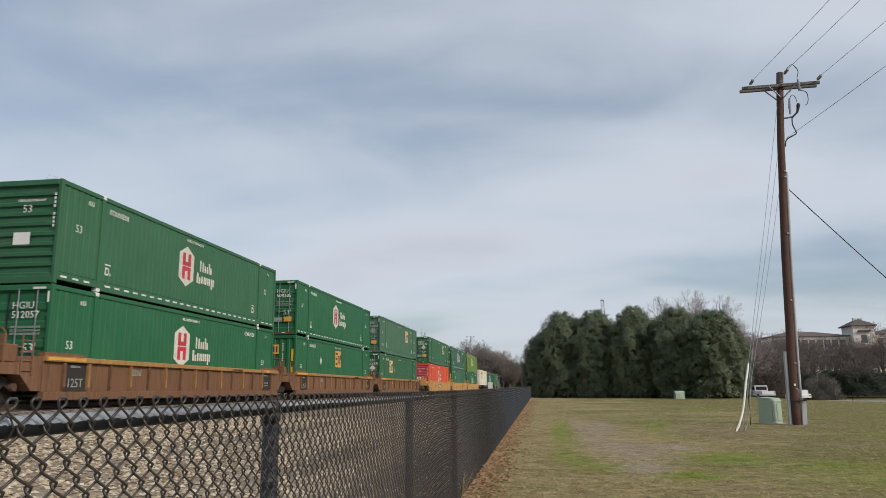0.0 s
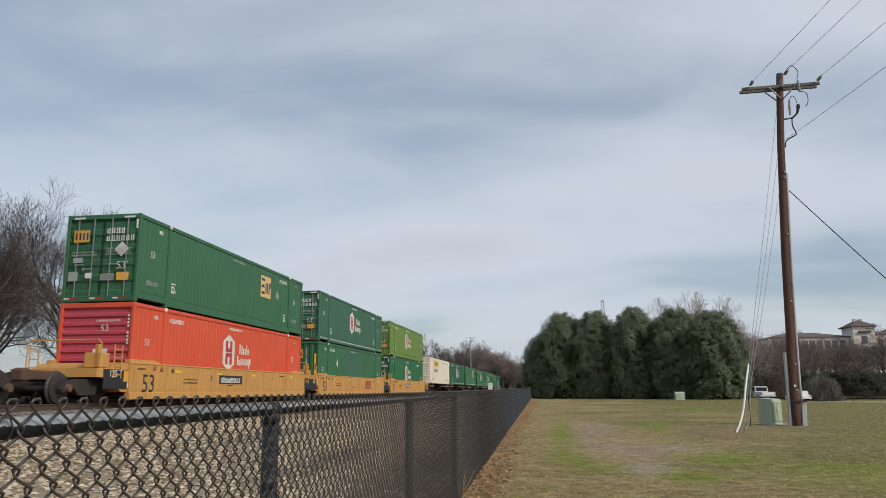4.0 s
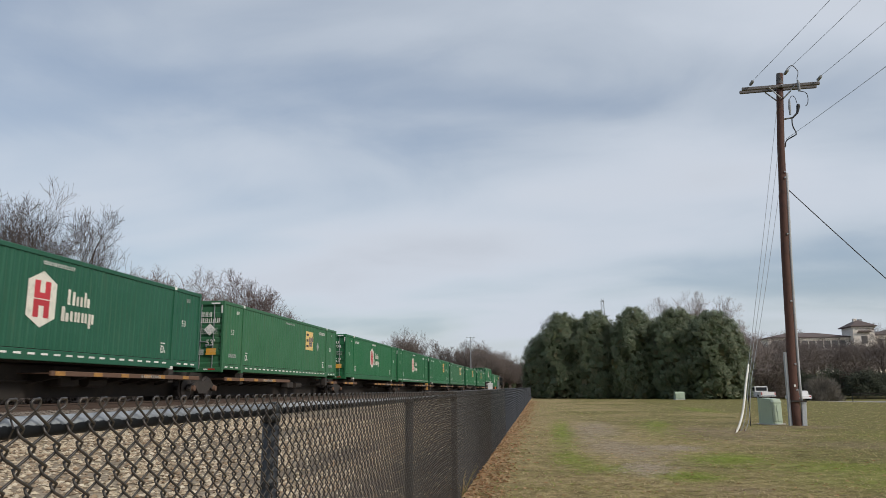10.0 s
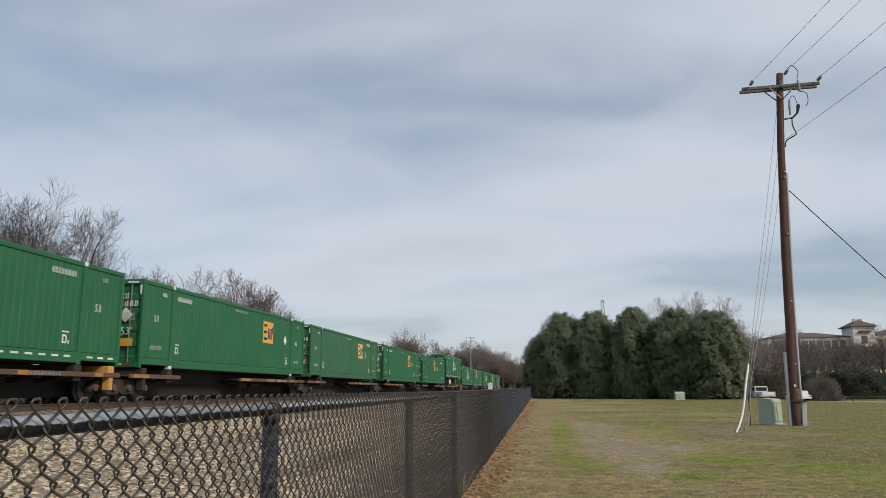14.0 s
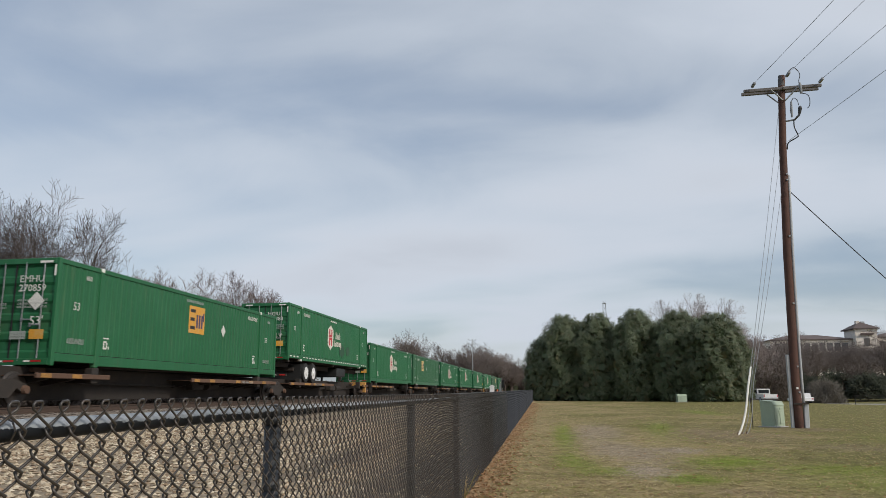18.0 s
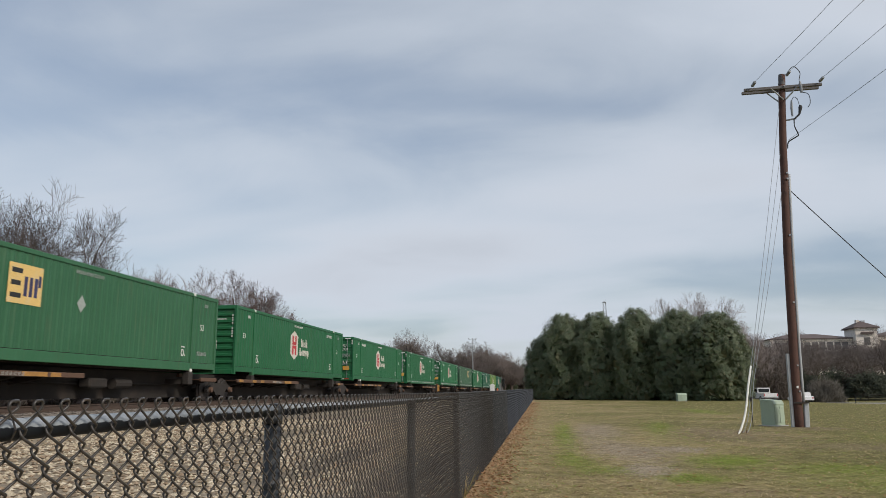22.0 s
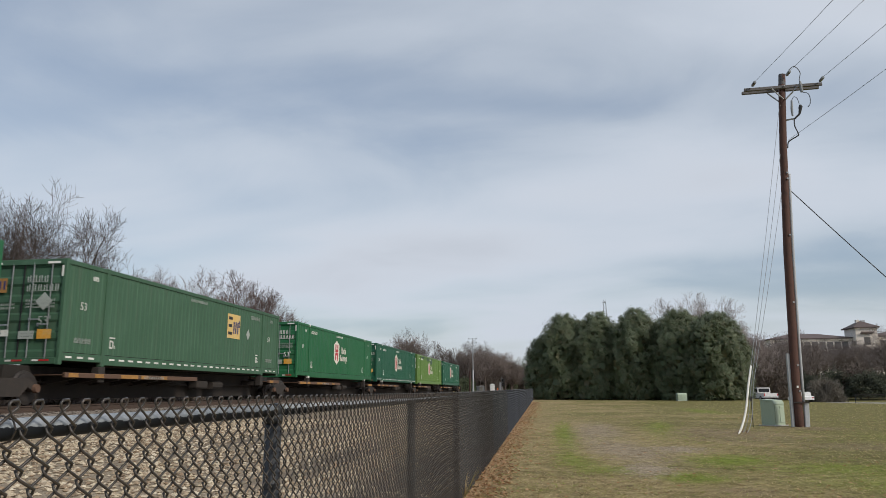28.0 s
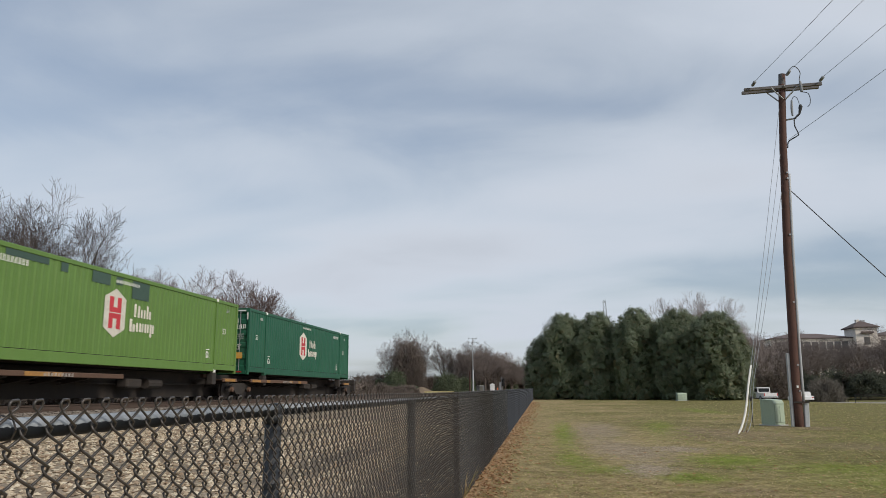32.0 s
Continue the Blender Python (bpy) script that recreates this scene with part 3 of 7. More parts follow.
def fence():
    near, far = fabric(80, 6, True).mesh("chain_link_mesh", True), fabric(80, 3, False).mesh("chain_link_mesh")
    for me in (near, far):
        me.materials.append(VINYL_BLACK if me is near else VINYL_SHEEN)
    post = Shape().tube([(0, 0, -0.1), (0, 0, 1.175)], 0.0302, 16).mesh("post", True)
    cap = Shape().tube([(0, 0, 1.17), (0, 0, 1.20), (0, 0, 1.225)], [0.034, 0.034, 0.012], 16).mesh("post_cap", True)
    loop = Shape().tube([(-0.0, -0.022, 1.217), (0, 0.022, 1.217)], 0.0265, 14).mesh("rail_loop", True)
    band = Shape().tube([(0, 0, 0), (0, 0, 0.02)], 0.0322, 14).mesh("tie_band")
    tie = Shape().tube([(0.034 * math.cos(a), 0.006 * math.sin(a * 0.5), 1.217 + 0.026 * math.sin(a)) for a in [j * 0.785 for j in range(9)]], 0.0019, 5, False).mesh("wire_tie")
    rnd = random.Random(3)
    for start, n, label in ((-2, 9, "black vinyl-coated chain-link fence with a scuffed top rail"), (7, 22, "black chain-link fence running along the lawn's edge")):
        f = thing("chain_link_fence", label, "fence", "lawn fence")
        for i in range(start, start + n):
            y0 = FIRST_POST + i * BAY
            if y0 > 81:
                break
            z = FENCE_RISE * max(0, y0 - 7.5)
            line = FENCE_X + FENCE_SLOPE * y0
            m = pose(line, y0, z, math.degrees(math.atan((FENCE_RISE * max(0, y0 + BAY - 7.5) - z) / BAY)), 0, -math.degrees(math.atan(FENCE_SLOPE)))
            part("post", post, POST_BLACK, f).matrix_basis = pose(line - 0.036, y0, z)
            part("post_cap", cap, POST_BLACK, f).matrix_basis = pose(line - 0.036, y0, z)
            part("rail_loop", loop, POST_BLACK, f).matrix_basis = m @ pose(-0.031, 0, 0)
            for up in (0.3, 0.62, 0.94):
                part("tie_band", band, POST_BLACK, f).matrix_basis = pose(line - 0.036, y0, z + up)
            if y0 + BAY > 82.5:
                break
            rail = Shape().tube([(0, 0.0, 1.217), (0, BAY, 1.217)], 0.0207, 16)
            part("top_rail", rail, RAIL_WORN, f, smooth=True).matrix_basis = m @ pose(-0.031, 0, 0)
            # wire colour steps towards painted-in sky sheen with distance
            part("chain_link_mesh", near if i < 6 else far, VINYL_BLACK if i < 2 else VINYL_HALF_SHEEN if i < 4 else VINYL_SHEEN, f).matrix_basis = m @ pose(0.0, 0, 0)
            wire = Shape().tube([(0, 0.0, 0.05), (0, BAY, 0.05)], 0.0022, 4)
            part("tension_wire", wire, VINYL_BLACK, f).matrix_basis = m @ pose(-0.003, 0, 0)
            for k in range(4):
                part("wire_tie", tie, VINYL_BLACK, f).matrix_basis = m @ pose(-0.031, 0.35 + k * 0.61 + rnd.uniform(-0.05, 0.05), 0)


def worn_rail():
    """Black coating rubbed through to pale metal along the rail's top."""
    m, n, l, b = tree_of("worn_black_rail")
    geo = n.new("ShaderNodeNewGeometry")
    pos = n.new("ShaderNodeTexCoord").outputs["Object"]
    sep = n.new("ShaderNodeSeparateXYZ")
    l.new(pos, sep.inputs[0])
    mp = n.new("ShaderNodeMapping")
    mp.inputs["Scale"].default_value = (1, 0.6, 1)
    l.new(pos, mp.inputs[0])
    ragged = noise_node(n, l, mp.outputs[0], 45, 5, 0.7)
    long = noise_node(n, l, mp.outputs[0], 1.3, 3)
    k = n.new("ShaderNodeMath")
    k.operation = "MULTIPLY_ADD"
    l.new(ragged, k.inputs[0])
    k.inputs[1].default_value = 0.022
    l.new(sep.outputs["Z"], k.inputs[2])
    k2 = n.new("ShaderNodeMath")
    k2.operation = "MULTIPLY_ADD"
    l.new(long, k2.inputs[0])
    k2.inputs[1].default_value = 0.016
    l.new(k.outputs[0], k2.inputs[2])
    mask = n.new("ShaderNodeMapRange")
    mask.inputs["From Min"].default_value, mask.inputs["From Max"].default_value = 1.2392, 1.2402
    l.new(k2.outputs[0], mask.inputs["Value"])
    tone = ramp(n, l, ragged, [(0.3, (0.24, 0.26, 0.285)), (0.7, (0.36, 0.38, 0.40))])
    l.new(mixed(n, l, mask.outputs[0], (0.012, 0.014, 0.018), tone), b.inputs["Base Color"])
    b.inputs["Roughness"].default_value = 0.6
    b.inputs["Specular IOR Level"].default_value = 0.25
    return m


RAIL_WORN = worn_rail()
fence()

# ---------------------------------------------------------------- containers
LEN, WID, HIGH, POST40 = 16.154, 2.59, 2.896, 1.98
HW = WID / 2


def corrugated(length, height, pitch, depth):
    """A sheet in the local y-z plane with upright trapezoid folds, +x outwards."""
    ys = [(0, 0.0)]
    n = int(length / pitch)
    p = length / n
    for i in range(n):
        o = i * p
        ys += [(o + p * 0.30, 0), (o + p * 0.42, -depth), (o + p * 0.88, -depth), (o + p, 0)]
    s = Shape()
    for z in (0, height):
        s.v += [(x, y, z) for y, x in ys]
    w = len(ys)
    s.f = [(i, i + 1, w + i + 1, w + i) for i in range(w - 1)]
    return s


def ribbed_end(width, height, rows, depth):
    """A sheet in the local x-z plane with level folds, -y outwards."""
    zs = [(0.0, 0.0)]
    p = height / rows
    for i in range(rows):
        o = i * p
        zs += [(o + p * 0.3, 0), (o + p * 0.42, depth), (o + p * 0.85, depth), (o + p, 0)]
    s = Shape()
    for x in (0, width):
        s.v += [(x, y, z) for z, y in zs]
    w = len(zs)
    s.f = [(i, i + 1, w + i + 1, w + i) for i in range(w - 1)]
    return s


def once(key, make, store={}):
    if key not in store:
        store[key] = make()
    return store[key]


def hexagon():
    w, h = 0.56, 0.74
    return Shape().prism([(-w, -h * 0.62), (0, -h), (w, -h * 0.62), (w, h * 0.62), (0, h), (-w, h * 0.62)], 0, 0.004, "x").mesh("emblem")


def emblem_stroke():
    """Half of the red device: two uprights joined at the middle."""
    return Shape().prism([(-0.31, 0.48), (-0.31, 0.015), (0.31, 0.015), (0.31, 0.48), (0.10, 0.48), (0.10, 0.17), (-0.10, 0.17), (-0.10, 0.48)], 0.004, 0.007, "x").mesh("emblem_stroke")


# plain bars in place of the maker's name: (y, z, width, height)
NAME_BARS = [(0.22, 0.03, 0.11, 0.42), (0.43, 0.03, 0.11, 0.38), (0.61, 0.03, 0.10, 0.27), (0.78, 0.03, 0.10, 0.27), (0.95, 0.03, 0.10, 0.42), (1.09, 0.03, 0.12, 0.26),
             (0.0, -0.44, 0.14, 0.40), (0.18, -0.44, 0.13, 0.24), (0.38, -0.42, 0.11, 0.28), (0.57, -0.42, 0.10, 0.28), (0.71, -0.42, 0.10, 0.28), (0.88, -0.42, 0.10, 0.28), (1.03, -0.42, 0.10, 0.28), (1.20, -0.55, 0.11, 0.42), (1.34, -0.42, 0.11, 0.28)]


def name_bar(k):
    y, z, w, h = NAME_BARS[k]
    return Shape().prism([(y, z + 0.02), (y + 0.02, z), (y + w, z), (y + w, z + h - 0.02), (y + w - 0.02, z + h), (y, z + h)], 0, 0.004, "x").mesh("name_bar")


def small_bars(n, w, h, gap):
    """A line of small writing as one plain bar cut into upright strokes, two to a character, on a thin baseline."""
    base, pts = h * 0.06, [(0, 0)]
    for i in range(n):
        y = i * (w + gap)
        k = h * (0.82 + 0.18 * ((i * 7) % 4) / 3)
        for a, b, top in ((y, y + w * 0.3, k), (y + w * 0.64, y + w * 0.94, h)):
            pts += [(a, base), (a, top), (b, top), (b, base)]
    pts.append((pts[-1][0], 0))
    return Shape().prism(pts, 0, 0.004, "x").mesh("marking")


def yellow_sign():
    return Shape().box(0, 0.004, -0.62, 0.62, -0.5, 0.5).mesh("sign_panel")


# dark and navy bars of the square sign: (y, z, width, height)
SIGN_BARS = [(-0.52, -0.36, 0.38, 0.12), (-0.52, -0.05, 0.34, 0.12), (-0.52, 0.26, 0.38, 0.12), (-0.05, -0.30, 0.12, 0.5), (0.14, -0.30, 0.12, 0.5), (0.33, -0.30, 0.12, 0.5), (0.47, -0.02, 0.10, 0.3)]


def sign_bar(k):
    y, z, w, h = SIGN_BARS[k]
    return Shape().box(0.004, 0.007, y, y + w, z, z + h).mesh("sign_bar")


def diamond():
    return Shape().prism([(-0.2, 0), (0, -0.25), (0.2, 0), (0, 0.25)], 0, 0.004, "x").mesh("diamond_placard")


def bottom_rail(side):
    """The lower edge: deep between the lifting posts, cut away underneath at both ends."""
    a, b = sorted((side * HW, side * (HW - 0.07)))
    s = Shape().box(a, b, POST40 + 0.08, LEN - POST40 - 0.08, 0.045, 0.33, 0.012)
    for y0, y1 in ((0.12, POST40 - 0.08), (LEN - POST40 + 0.08, LEN - 0.12)):
        s.box(a, b, y0, y1, 0.115, 0.33, 0.012)
    return s


def container(paintwork, look_of, doors=True, tape=False, seed=0, patch=None, dull=FADED, sign=11.0, primer=PATCH, size_z=1.55, ident=None, upright=False, placard=None):
    """A 53-foot domestic container; its near lower edge starts at y = 0, with its doors or its ribbed nose towards -y."""
    kinds = {"hexagon": "a white hexagon emblem", "square": "a yellow square sign", "plain": "a yellow name panel", "bare": "a dull repainted patch"}
    colour = {BRIGHT_GREEN: "bright green", DEEP_GREEN: "dark green", WORN_GREEN: "green", FADED_GREEN: "faded grey-green", PALE_GREEN: "faded green", DUSTY_GREEN: "dusty green", LIME: "lime green", FRESH_LIME: "lime green", ORANGE: "orange-red", CREAM: "cream white"}[paintwork]
    c = thing("shipping_container", f"{colour} corrugated container with {kinds[look_of]} on a railcar", "container", "containers on the train")
    pitch, depth = (0.27, 0.018) if paintwork != CREAM else (0.30, 0.018)
    rnd = random.Random(seed)

    def p(key, make, name, mat, m=None, label="", parent=c):
        ob = part(name, once(key, lambda: make().mesh(name)), mat, parent, label)
        if m is not None:
            ob.matrix_basis = m
        return ob

    panel = lambda: corrugated(LEN - 0.2, HIGH - 0.48, pitch, depth)
    p(("side", pitch), panel, "side_panel", paintwork, pose(HW - 0.022, 0.1, 0.35))
    p(("side", pitch), panel, "side_panel", paintwork, pose(-HW + 0.022, LEN - 0.1, 0.35, 0, 0, 180))
    # added dark strip: makes the shade line above the bottom rail
    p("shade_line", lambda: Shape().box(HW - 0.075, HW - 0.05, 0.12, LEN - 0.12, 0.30, 0.38), "floor_seam", GRIME)
    p("roof", lambda: corrugated(LEN - 0.2, WID - 0.2, 0.4, 0.02), "roof_panel", paintwork, pose(HW - 0.1, 0.1, HIGH - 0.02, 0, -90, 0))
    p("under", lambda: Shape().box(-HW + 0.08, HW - 0.08, 0.1, LEN - 0.1, 0.13, 0.22).box(-HW + 0.3, HW - 0.3, POST40 + 0.1, LEN - POST40 - 0.1, 0.012, 0.13), "floor_pan", GRIME)
    for side in (-1, 1):
        p(("toprail", side), lambda: Shape().box(side * HW - (0.08 if side > 0 else 0), side * HW + (0 if side > 0 else 0.08), 0.1, LEN - 0.1, HIGH - 0.14, HIGH - 0.012, 0.012), "top_rail", paintwork)
        p(("botrail", side), lambda: bottom_rail(side), "bottom_rail", paintwork)
        for y in (0.0, LEN - 0.13):
            p(("cpost", side), lambda: Shape().box(side * HW - (0.11 if side > 0 else 0), side * HW + (0 if side > 0 else 0.11), 0, 0.13, 0.0, HIGH, 0.012), "corner_post", paintwork, pose(0, y, 0))
        for y in (POST40, LEN - POST40):
            p(("lpost", side), lambda: Shape().box(side * (HW + 0.006) - (0.09 if side > 0 else 0), side * (HW + 0.006) + (0 if side > 0 else 0.09), -0.075, 0.075, 0.1, HIGH - 0.1, 0.01), "lifting_post", paintwork, pose(0, y, 0))
            for z in (HIGH - 0.12, 0.0):
                p(("cast", side), lambda: Shape().box(side * (HW + 0.008) - (0.17 if side > 0 else 0), side * (HW + 0.008) + (0 if side > 0 else 0.17), -0.09, 0.09, 0.0, 0.125, 0.015), "corner_casting", WHITE if (z > 1 or seed % 2) and side > 0 and paintwork not in (CREAM, FADED_GREEN, PALE_GREEN) else paintwork, pose(0, y, z))
    # the two ends
    for y, face, door_end in ((0.0, 0, doors), (LEN, 180, not doors)):
        end = pose(0, y, 0, 0, 0, face)
        p("head", lambda: Shape().box(-HW + 0.11, HW - 0.11, 0.0, 0.1, HIGH - 0.16, HIGH - 0.005, 0.012), "header", paintwork, end)
        p("sill", lambda: Shape().box(-HW + 0.11, HW - 0.11, 0.0, 0.1, 0.02, 0.20, 0.012), "sill", paintwork, end)
        if door_end:
            for k in (0, 1):
                leaf = p("leaf", lambda: ribbed_end(HW - 0.125, HIGH - 0.37, 5, 0.035), "door_leaf", paintwork, end @ pose(-HW + 0.115 + k * (HW - 0.11), 0.05, 0.205))
                for xx in (0.30, 0.85):
                    p("rod", lambda: Shape().tube([(0, -0.035, -0.08), (0, -0.035, HIGH - 0.30)], 0.017, 8), "lock_rod", GALV if dull is FADED else paintwork, pose(xx, 0, 0), "", leaf)
                p("gasket", lambda: Shape().box(-0.012, 0.012, -0.012, 0.01, 0.0, HIGH - 0.37).box(HW - 0.137, HW - 0.113, -0.012, 0.01, 0.0, HIGH - 0.37), "door_gasket", INK, None, "black rubber door seal", leaf)
                for xx, zz in ((0.30, 1.02), (0.85, 0.88)):
                    p("handle", lambda: Shape().box(-0.02, 0.30, -0.075, -0.055, -0.02, 0.02, 0.006).box(-0.03, 0.03, -0.06, -0.02, -0.05, 0.05), "lock_handle", GALV if dull is FADED else paintwork, pose(xx - (0.0 if xx < 0.5 else 0.28), 0, zz), "", leaf)
                if y == 0.0:
                    p("hinge", lambda: hinges(), "hinge", paintwork, pose(0.0 if k == 0 else HW - 0.125, 0, 0), "", leaf)
            if y == 0.0:
                end_marks(c, look_of, ident, FADED if paintwork in (FADED_GREEN, PALE_GREEN) else WHITE)
        else:
            if upright:
                p("nose_up", lambda: corrugated(WID - 0.22, HIGH - 0.36, 0.36, 0.045), "end_panel", paintwork, end @ pose(-HW + 0.11, 0.03, 0.20, 0, 0, -90))
            elif paintwork is CREAM:
                p("nose_flat", lambda: ribbed_end(WID - 0.22, HIGH - 0.36, 9, 0.018), "end_panel", paintwork, end @ pose(-HW + 0.11, 0.03, 0.20))
                for k in range(7):
                    p("nose_seam", lambda: Shape().box(0.15, WID - 0.37, -0.004, 0.0, 0, 0.022), "panel_seam", GRIME, end @ pose(-HW + 0.11, 0.028, 0.72 + k * 0.22))
            else:
                p("nose", lambda: ribbed_end(WID - 0.22, HIGH - 0.36, 9, 0.055), "end_panel", PINK if paintwork is ORANGE else paintwork, end @ pose(-HW + 0.11, 0.03, 0.20))
            if y == 0.0:
                nose_marks(c, look_of, upright)
    # markings on the near side
    X = HW - 0.021

    def mark(key, make, name, mat, y, z, label=""):
        part(name, once(key, make), mat, c, label).matrix_basis = pose(X, y, z)

    def word(text, size, y, z, mat=WHITE):
        part("lettering", lettering(text, size), mat, c, f"painted marking {text}").matrix_basis = pose(X, y, z)

    if look_of == "hexagon":
        mark("hex", hexagon, "emblem", EMBLEM, 7.25, 1.63, "white hexagonal emblem")
        for turn in (0, 180):
            part("emblem_stroke", once("redbars", emblem_stroke), RED, c, "red emblem stroke").matrix_basis = pose(X, 7.25, 1.63, turn, 0, 0)
        for k in range(len(NAME_BARS)):
            mark(("name", k), lambda: name_bar(k), "name_bar", EMBLEM, 8.08, 1.58)
    if look_of == "square":
        y0 = sign
        mark("sign", yellow_sign, "sign_panel", AMBER if paintwork is BRIGHT_GREEN else SIGN_PALE, y0, 1.95, "weathered yellow square sign")
        for k in range(len(SIGN_BARS)):
            part("sign_bar", once(("sb", k), lambda: sign_bar(k)), INK if k < 3 else NAVY, c).matrix_basis = pose(X, y0, 1.95)
        for y in (0.6, 14.6):
            mark("mb6", lambda: small_bars(7, 0.08, 0.15, 0.03), "marking", dull, y, 0.62)
    if look_of == "square" or placard:
        at = placard or sign + (1.5 if seed % 3 else 2.3)
        mark("dia", diamond, "diamond_placard", WHITE if placard or paintwork not in (FADED_GREEN, PALE_GREEN, WORN_GREEN) else FADED, at, 1.72)
    if look_of != "plain":
        mark("mb17", lambda: small_bars(14, 0.065, 0.10, 0.03), "marking", WHITE if look_of == "hexagon" else dull, 7.2, 2.56)
        mark("mb10", lambda: small_bars(8, 0.085, 0.16, 0.05), "marking", WHITE if paintwork not in (FADED_GREEN, PALE_GREEN) else dull, 2.3 if seed % 2 else 12.75, 2.42)
        for y in (1.05, 14.85):
            mark("wt", lambda: small_bars(3, 0.07, 0.13, 0.025), "marking", dull if y > 5 else WHITE, y + 0.2, 2.45)
            word("53", 0.32, y - (0.3 if y < 5 else 0.1), size_z)
        for y in (2.28, 13.40):
            mark("foot", foot_mark, "lift_mark", WHITE, y, 0.55)
    if tape:
        for i in range(31):
            if abs(0.385 + i * 0.51 - POST40) < 0.2 or abs(0.385 + i * 0.51 - LEN + POST40) < 0.2:
                continue
            mark("tape", lambda: Shape().box(0.022, 0.026, 0, 0.27, 0, 0.055).mesh("reflective_strip"), "reflective_strip", WHITE, 0.25 + i * 0.51, 0.19)
    if patch:
        for y, z, w, h in patch:
            if primer is SMUDGE:
                rim = [(y + w / 2 + w * 0.5 * k * math.cos(a), z + h / 2 + h * 0.5 * k * math.sin(a)) for a, k in ((j * 0.2618, rnd.uniform(0.82, 1.05)) for j in range(24))]
                blot = Shape().prism(rim, 0, 0.003, "x")
            else:
                blot = Shape().box(0, 0.003, y, y + w, z, z + h)
            part("paint_patch", blot, primer, c, "dark smudged patch" if primer is SMUDGE else "dull repainted patch").matrix_basis = pose(X, 0, 0)
    return c


def foot_mark():
    s = Shape()
    s.box(0, 0.004, 0, 0.05, 0, 0.24).box(0, 0.004, 0.05, 0.16, 0, 0.05).box(0, 0.004, 0.05, 0.16, 0.19, 0.24).box(0, 0.004, 0.15, 0.20, 0.03, 0.2).box(0, 0.004, 0.25, 0.29, 0, 0.09)
    return s.box(0, 0.004, -0.02, 0.26, 0.30, 0.34).mesh("lift_mark")


def hinges():
    s = Shape()
    for z in (0.2, 0.75, 1.3, 1.85, 2.35):
        s.box(-0.05, 0.05, -0.03, 0.01, z - 0.05, z + 0.05, 0.008)
    return s


def end_marks(c, look_of, ident, ink):
    """Numbers, notices and the size on the doors."""

    def put(key, make, name, mat, x, z, label=""):
        part(name, once(key, make), mat, c, label).matrix_basis = pose(x, -0.004, z, 0, 0, -90)

    def plate(name, mat, x, z, w, h, label=""):
        put(("plate", w, h), lambda: Shape().box(0, 0.004, 0, w, 0, h).mesh(name), name, mat, x, z, label)

    if ident:
        for text, z in zip(ident, (2.24, 1.99)):
            part("lettering", lettering(text, 0.27), WHITE, c, f"painted marking {text}").matrix_basis = pose(0.15, -0.004, z, 0, 0, -90)
    else:
        put("eb4", lambda: small_bars(4, 0.11, 0.19, 0.06), "marking", ink, 0.15, 2.25)
        put("eb6", lambda: small_bars(6, 0.11, 0.19, 0.06), "marking", ink, 0.15, 2.0)
    for z in (1.72, 1.63, 1.54):
        put("eb12", lambda: small_bars(12, 0.05, 0.06, 0.025), "marking", FADED, 0.15, z)
    part("lettering", lettering("53'", 0.34), ink, c, "painted marking 53'").matrix_basis = pose(0.55, -0.004, 1.08, 0, 0, -90)
    plate("notice_plate", AMBER, 0.58, 0.70, 0.42, 0.26, "amber notice plate")
    plate("notice_plate", FADED, 0.02, 0.70, 0.46, 0.22, "grey printed notice plate")
    put("platetext", lambda: small_bars(9, 0.03, 0.04, 0.015), "marking", INK, 0.06, 0.83)
    put("platetext", lambda: None, "marking", INK, 0.06, 0.75)
    plate("notice_plate", WHITE, -0.52, 0.78, 0.24, 0.18, "white notice plate")
    plate("notice_plate", FADED, -1.12, 0.70, 0.34, 0.30, "grey printed notice plate")
    plate("notice_plate", FADED, -0.98, 1.30, 0.34, 0.16, "grey printed notice plate")
    for z in (1.62, 1.52):
        put("eb12", lambda: None, "marking", FADED, -1.05, z)
    plate("reflector_strip", WHITE, 0.72, 2.76, 0.38, 0.06)
    plate("reflector_strip", WHITE, -1.05, 2.76, 0.38, 0.06)
    plate("reflector_strip", WHITE, 1.16, 2.40, 0.06, 0.3)
    for x in (-1.0, -0.1, 0.7):
        plate("reflector_strip", LAMPRED, x, 0.10, 0.3, 0.05)
        plate("reflector_strip", WHITE, x - 0.2, 0.10, 0.18, 0.05)
    if look_of == "square":
        put("diaend", lambda: Shape().prism([(-0.25, 0), (0, -0.25), (0.25, 0), (0, 0.25)], 0, 0.004, "x").mesh("diamond_placard"), "diamond_placard", ink, 0.70, 1.72)
        plate("sign_panel", AMBER if ink is WHITE else RUSTY_ORANGE, -1.02, 1.98, 0.56, 0.40, "amber sign panel")
        for k in range(4):
            put("endbar", lambda: Shape().box(0.004, 0.007, 0, 0.06, 0, 0.24).mesh("sign_bar"), "sign_bar", INK if k < 2 else NAVY, -0.96 + k * 0.13, 2.06)
    else:
        put("hexend", lambda: Shape().prism([(-0.13, -0.11), (0, -0.18), (0.13, -0.11), (0.13, 0.11), (0, 0.18), (-0.13, 0.11)], 0, 0.004, "x").mesh("emblem"), "emblem", EMBLEM, -0.98, 2.14)
        put("hexred", lambda: Shape().box(0.004, 0.007, -0.08, -0.03, -0.11, 0.11).box(0.004, 0.007, 0.03, 0.08, -0.11, 0.11).mesh("emblem_stroke"), "emblem_stroke", RED, -0.98, 2.14)
